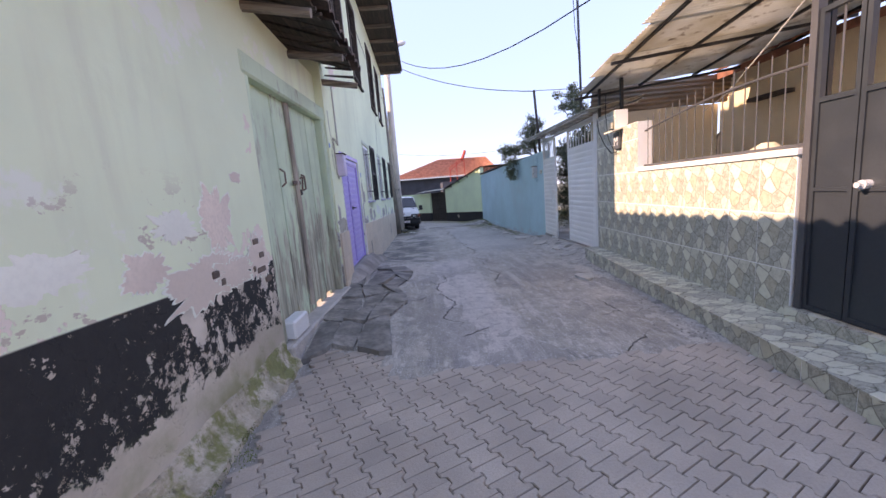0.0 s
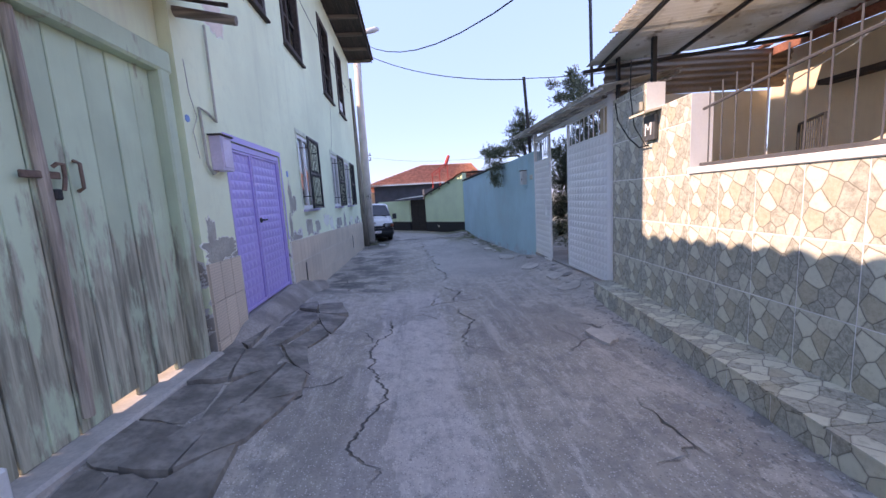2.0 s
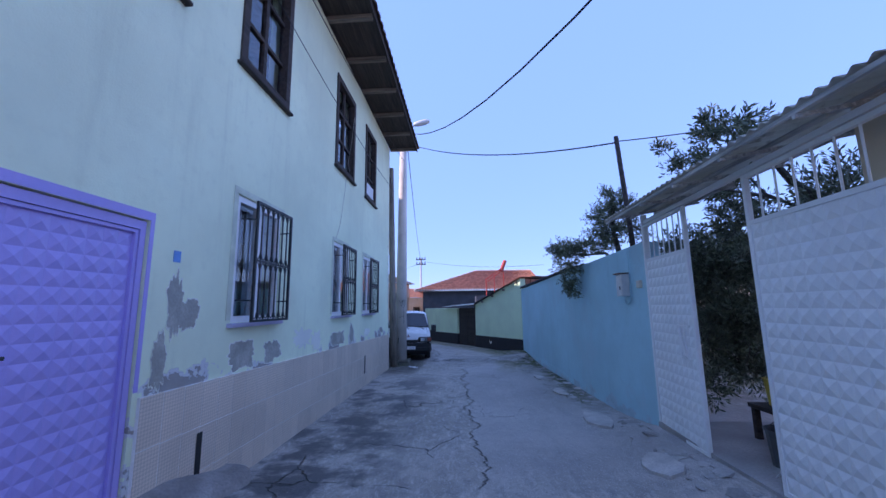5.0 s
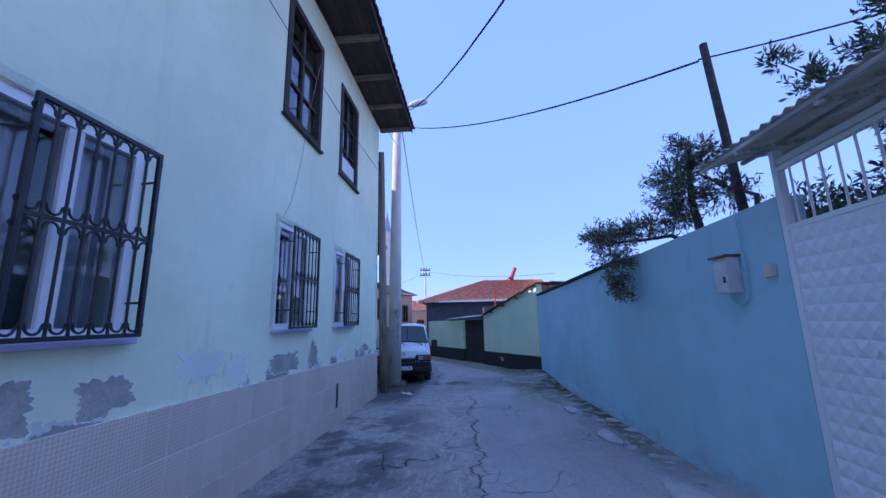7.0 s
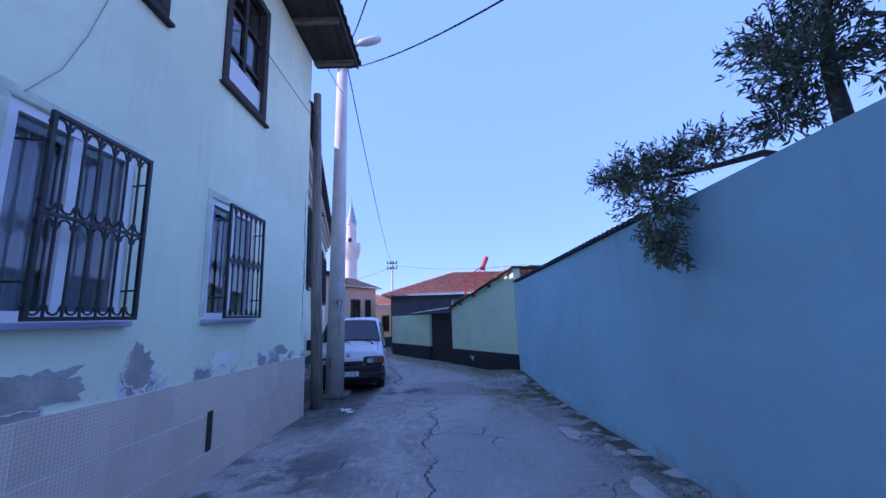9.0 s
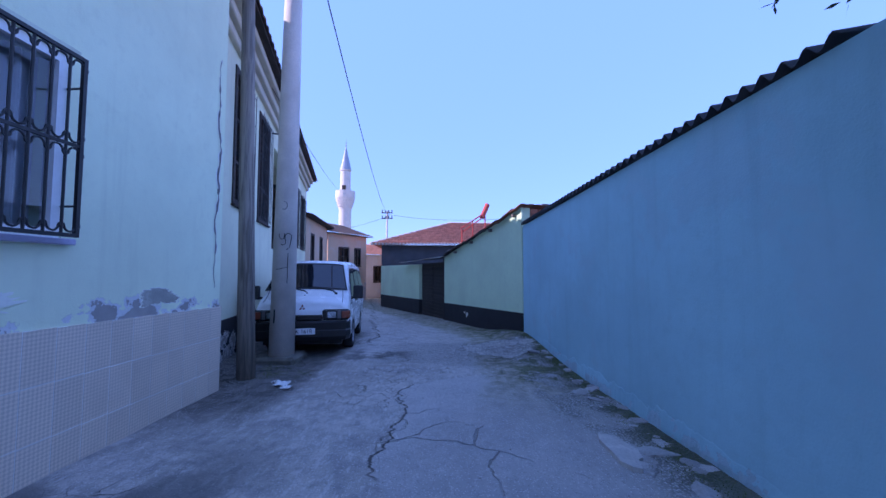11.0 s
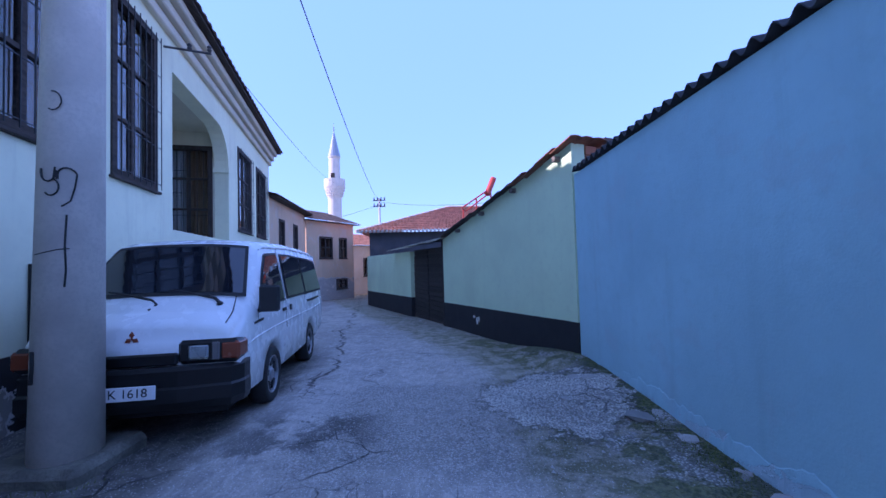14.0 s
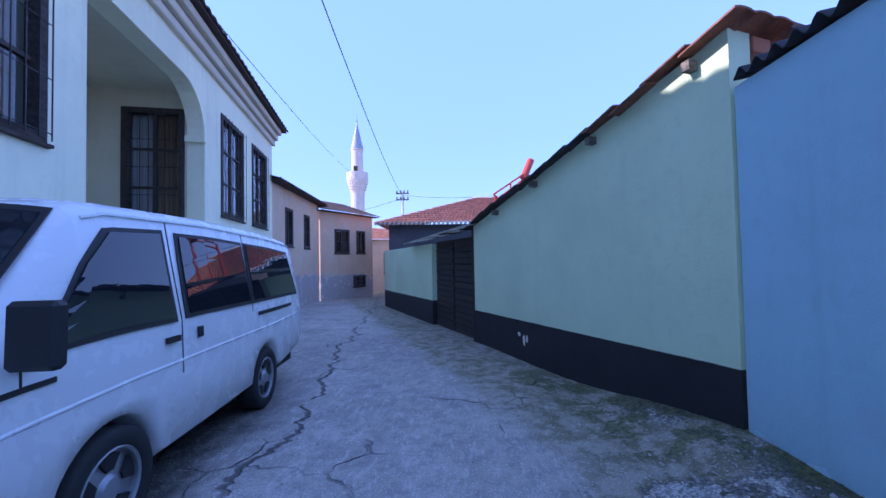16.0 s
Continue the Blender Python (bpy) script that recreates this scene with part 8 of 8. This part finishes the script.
SM = [stone_mesh(i) for i in range(5)]
verge = thing("verge_stones", (3.3, 12, -0.2), "broken kerb stones and rubble along the wall foot", "stones", kind="structure")
for k in range(150):
    y = rng.uniform(7.6, 21.5)
    wx = lerp(3.60, 3.76, min(1, (y - 7.5) / 4)) if y < 11.5 else lerp(3.76, 3.52, (y - 11.5) / 10.7)
    x = wx - abs(rng.gauss(0, 0.22)) - 0.05
    s = rng.choice((0.03, 0.04, 0.06, 0.10, 0.14)) * rng.uniform(0.7, 1.2)
    ob = link("stone", rng.choice(SM), verge)
    ob.matrix_basis = Matrix.LocRotScale((x, y, ground_z(x, y) - s * 0.12), Euler((rng.uniform(-0.2, 0.2), rng.uniform(-0.2, 0.2), rng.uniform(0, 6))), (s * rng.uniform(1, 1.6), s, s * 0.6))
for k in range(70):
    y = rng.uniform(3.2, 7.4)
    x = 2.42 + 0.88 * (y - 0.9) / 6.65 - abs(rng.gauss(0, 0.14)) - 0.03
    s = rng.choice((0.02, 0.03, 0.05, 0.08)) * rng.uniform(0.7, 1.2)
    ob = link("stone", rng.choice(SM), verge)
    ob.matrix_basis = Matrix.LocRotScale((x, y, ground_z(x, y) - s * 0.1), Euler((0, 0, rng.uniform(0, 6))), (s * 1.4, s, s * 0.5))
# flat broken cement along the foot of the blue wall
def cement_slab(cx, cy, rx, ry, seed, parent):
    r = random.Random(seed)
    bm = bmesh.new()
    ring = []
    for i in range(13):
        t = i * math.tau / 13
        q = 0.85 + 0.3 * noise.noise((math.cos(t) * 1.4 + seed, math.sin(t) * 1.4, 4)) + r.uniform(-0.1, 0.1)
        ring.append((cx + rx * q * math.cos(t), cy + ry * q * math.sin(t)))
    top = [bm.verts.new((x, y, ground_z(x, y) + 0.032 + r.uniform(-0.006, 0.006))) for x, y in ring]
    low = [bm.verts.new((x + (x - cx) * 0.05, y + (y - cy) * 0.04, ground_z(x, y) - 0.06)) for x, y in ring]
    bm.faces.new(top)
    for i in range(13):
        j = (i + 1) % 13
        bm.faces.new([low[i], low[j], top[j], top[i]])
    return part("slab", bm, "sill_pale", parent)


for i, (cx, cy, rx, ry) in enumerate(((3.17, 12.25, 0.20, 0.62), (3.14, 14.4, 0.16, 0.42), (3.02, 16.3, 0.14, 0.32), (3.20, 10.3, 0.18, 0.35), (3.25, 9.0, 0.16, 0.30), (3.20, 8.2, 0.2, 0.25), (2.62, 6.05, 0.16, 0.30))):
    cement_slab(cx, cy, rx, ry, i + 3, verge)
# cement slabs in front of the wooden gate
slabs = thing("cement_apron", (-1.0, 5.5, 0), "cracked dark cement slabs in front of the wooden gate", "slabs", kind="structure")
corners = []
for i in range(4):
    row = []
    for j in range(8):
        row.append(Vector((lerp(-1.36, -0.42 - 0.12 * math.sin(j * 1.9), i / 3) + (rng.uniform(-0.13, 0.13) if 0 < i < 3 else 0), lerp(3.75, 8.2, j / 7) + rng.uniform(-0.26, 0.26), 0)))
    corners.append(row)
for i in range(3):
    for j in range(7):
        q = [corners[i][j], corners[i + 1][j], corners[i + 1][j + 1], corners[i][j + 1]]
        c = sum(q, Vector()) / 4
        if j > 5 and i == 0:
            continue
        lift = rng.uniform(0.015, 0.055)
        tilt = rng.uniform(-0.02, 0.02)
        bm = bmesh.new()
        ring = []
        for a, b in zip(q, q[1:] + q[:1]):
            for t in (0.04, 0.35, 0.65):
                p = a.lerp(b, t)
                p = c + (p - c) * 0.955 + Vector((rng.uniform(-0.012, 0.012), rng.uniform(-0.012, 0.012), 0))
                ring.append(p)
        top = [bm.verts.new((p.x, p.y, ground_z(p.x, p.y) + lift + tilt * (p.x - c.x) * 8)) for p in ring]
        bot = [bm.verts.new((p.x + (p.x - c.x) * 0.03, p.y + (p.y - c.y) * 0.03, ground_z(p.x, p.y) - 0.08)) for p in ring]
        bm.faces.new(top)
        for u in range(len(ring)):
            v = (u + 1) % len(ring)
            bm.faces.new([bot[u], bot[v], top[v], top[u]])
        part("slab", bm, "slab_dark", slabs)
# weeds and moss tufts
def tuft_field(name, spots, label, mat, seed):
    r = np.random.default_rng(seed)
    v, f = [], []
    for (x, y, n, rad, h) in spots:
        for _ in range(n):
            px, py = x + r.normal() * rad, y + r.normal() * rad * 1.6
            pz = ground_z(px, py) - 0.005
            a = r.uniform(0, math.tau)
            d = np.array((math.cos(a), math.sin(a), 0)) * h * r.uniform(0.2, 0.9)
            w = np.array((-math.sin(a), math.cos(a), 0)) * 0.004
            p = np.array((px, py, pz))
            t = p + d + np.array((0, 0, h * r.uniform(0.5, 1.2)))
            i = len(v)
            v += [tuple(p - w), tuple(p + w), tuple(t)]
            f.append((i, i + 1, i + 2))
    me = bpy.data.meshes.new(name)
    me.from_pydata(v, [], f)
    me.materials.append(M[mat])
    return tagged(link(name, me), label, "weeds", kind="stuff")


spots = [(3.52 - abs(rng.gauss(0, 0.1)), rng.uniform(13.5, 22.5), 110, 0.08, 0.018) for _ in range(70)]
spots += [(-1.42 + abs(rng.gauss(0, 0.06)), rng.uniform(1.0, 2.6), 90, 0.035, 0.014) for _ in range(22)]
spots += [(rng.uniform(-1.6, -0.5), rng.uniform(18.6, 19.5), 110, 0.09, 0.016) for _ in range(14)]
spots += [(rng.uniform(2.2, 3.3), rng.uniform(22.0, 25.0), 140, 0.12, 0.014) for _ in range(22)]
tuft_field("weeds", spots, "low moss and weeds along the walls", "moss", 9)
litter = thing("litter", (-0.75, 18.3, -0.38), "crumpled white paper and rubbish on the street", "litter")
for x, y, s in ((-0.62, 18.25, 0.09), (-0.50, 18.1, 0.06), (-0.75, 18.35, 0.05)):
    bm = bmesh.new()
    sheet(bm, lambda u, v: Vector((x + (u - 0.5) * 2 * s, y + (v - 0.5) * 2 * s, ground_z(x, y) + 0.02 + 0.05 * abs(noise.noise((u * 5 + x * 9, v * 5, s * 50))))), 8, 8)
    part("paper", bm, "plastic_white", litter)
chips = thing("gravel_chips", (1, 10, -0.2), "scattered pale stone chips on the asphalt", "gravel", kind="stuff")
bm = bmesh.new()
spread = [(rng.uniform(-1.2, 3.4), rng.uniform(3.4, 24), rng.uniform(0.004, 0.012)) for _ in range(900)]
spread += [(rng.gauss(2.75, 0.38), rng.gauss(20.9, 0.48), rng.uniform(0.006, 0.020)) for _ in range(1500)]
spread += [(rng.uniform(0.2, 2.2), rng.gauss(20.2, 0.25), rng.uniform(0.006, 0.016)) for _ in range(600)]
spread += [(2.42 + 0.88 * (y - 0.9) / 6.65 - abs(rng.gauss(0, 0.22)), y, rng.uniform(0.005, 0.016)) for y in [rng.uniform(3.2, 7.6) for _ in range(500)]]
for k, (x, y, s) in enumerate(spread):
    if x > 3.42:
        continue
    z = ground_z(x, y) + 0.004
    vs = [bm.verts.new((x + s * math.cos(t + k), y + s * math.sin(t + k) * 1.5, z)) for t in (0, 2.1, 4.2)] + [bm.verts.new((x, y, z + s * 0.8))]
    for a, b, c in ((0, 1, 3), (1, 2, 3), (2, 0, 3)):
        bm.faces.new([vs[a], vs[b], vs[c]])
part("chips", bm, "rubble", chips)["kind"] = "stuff"
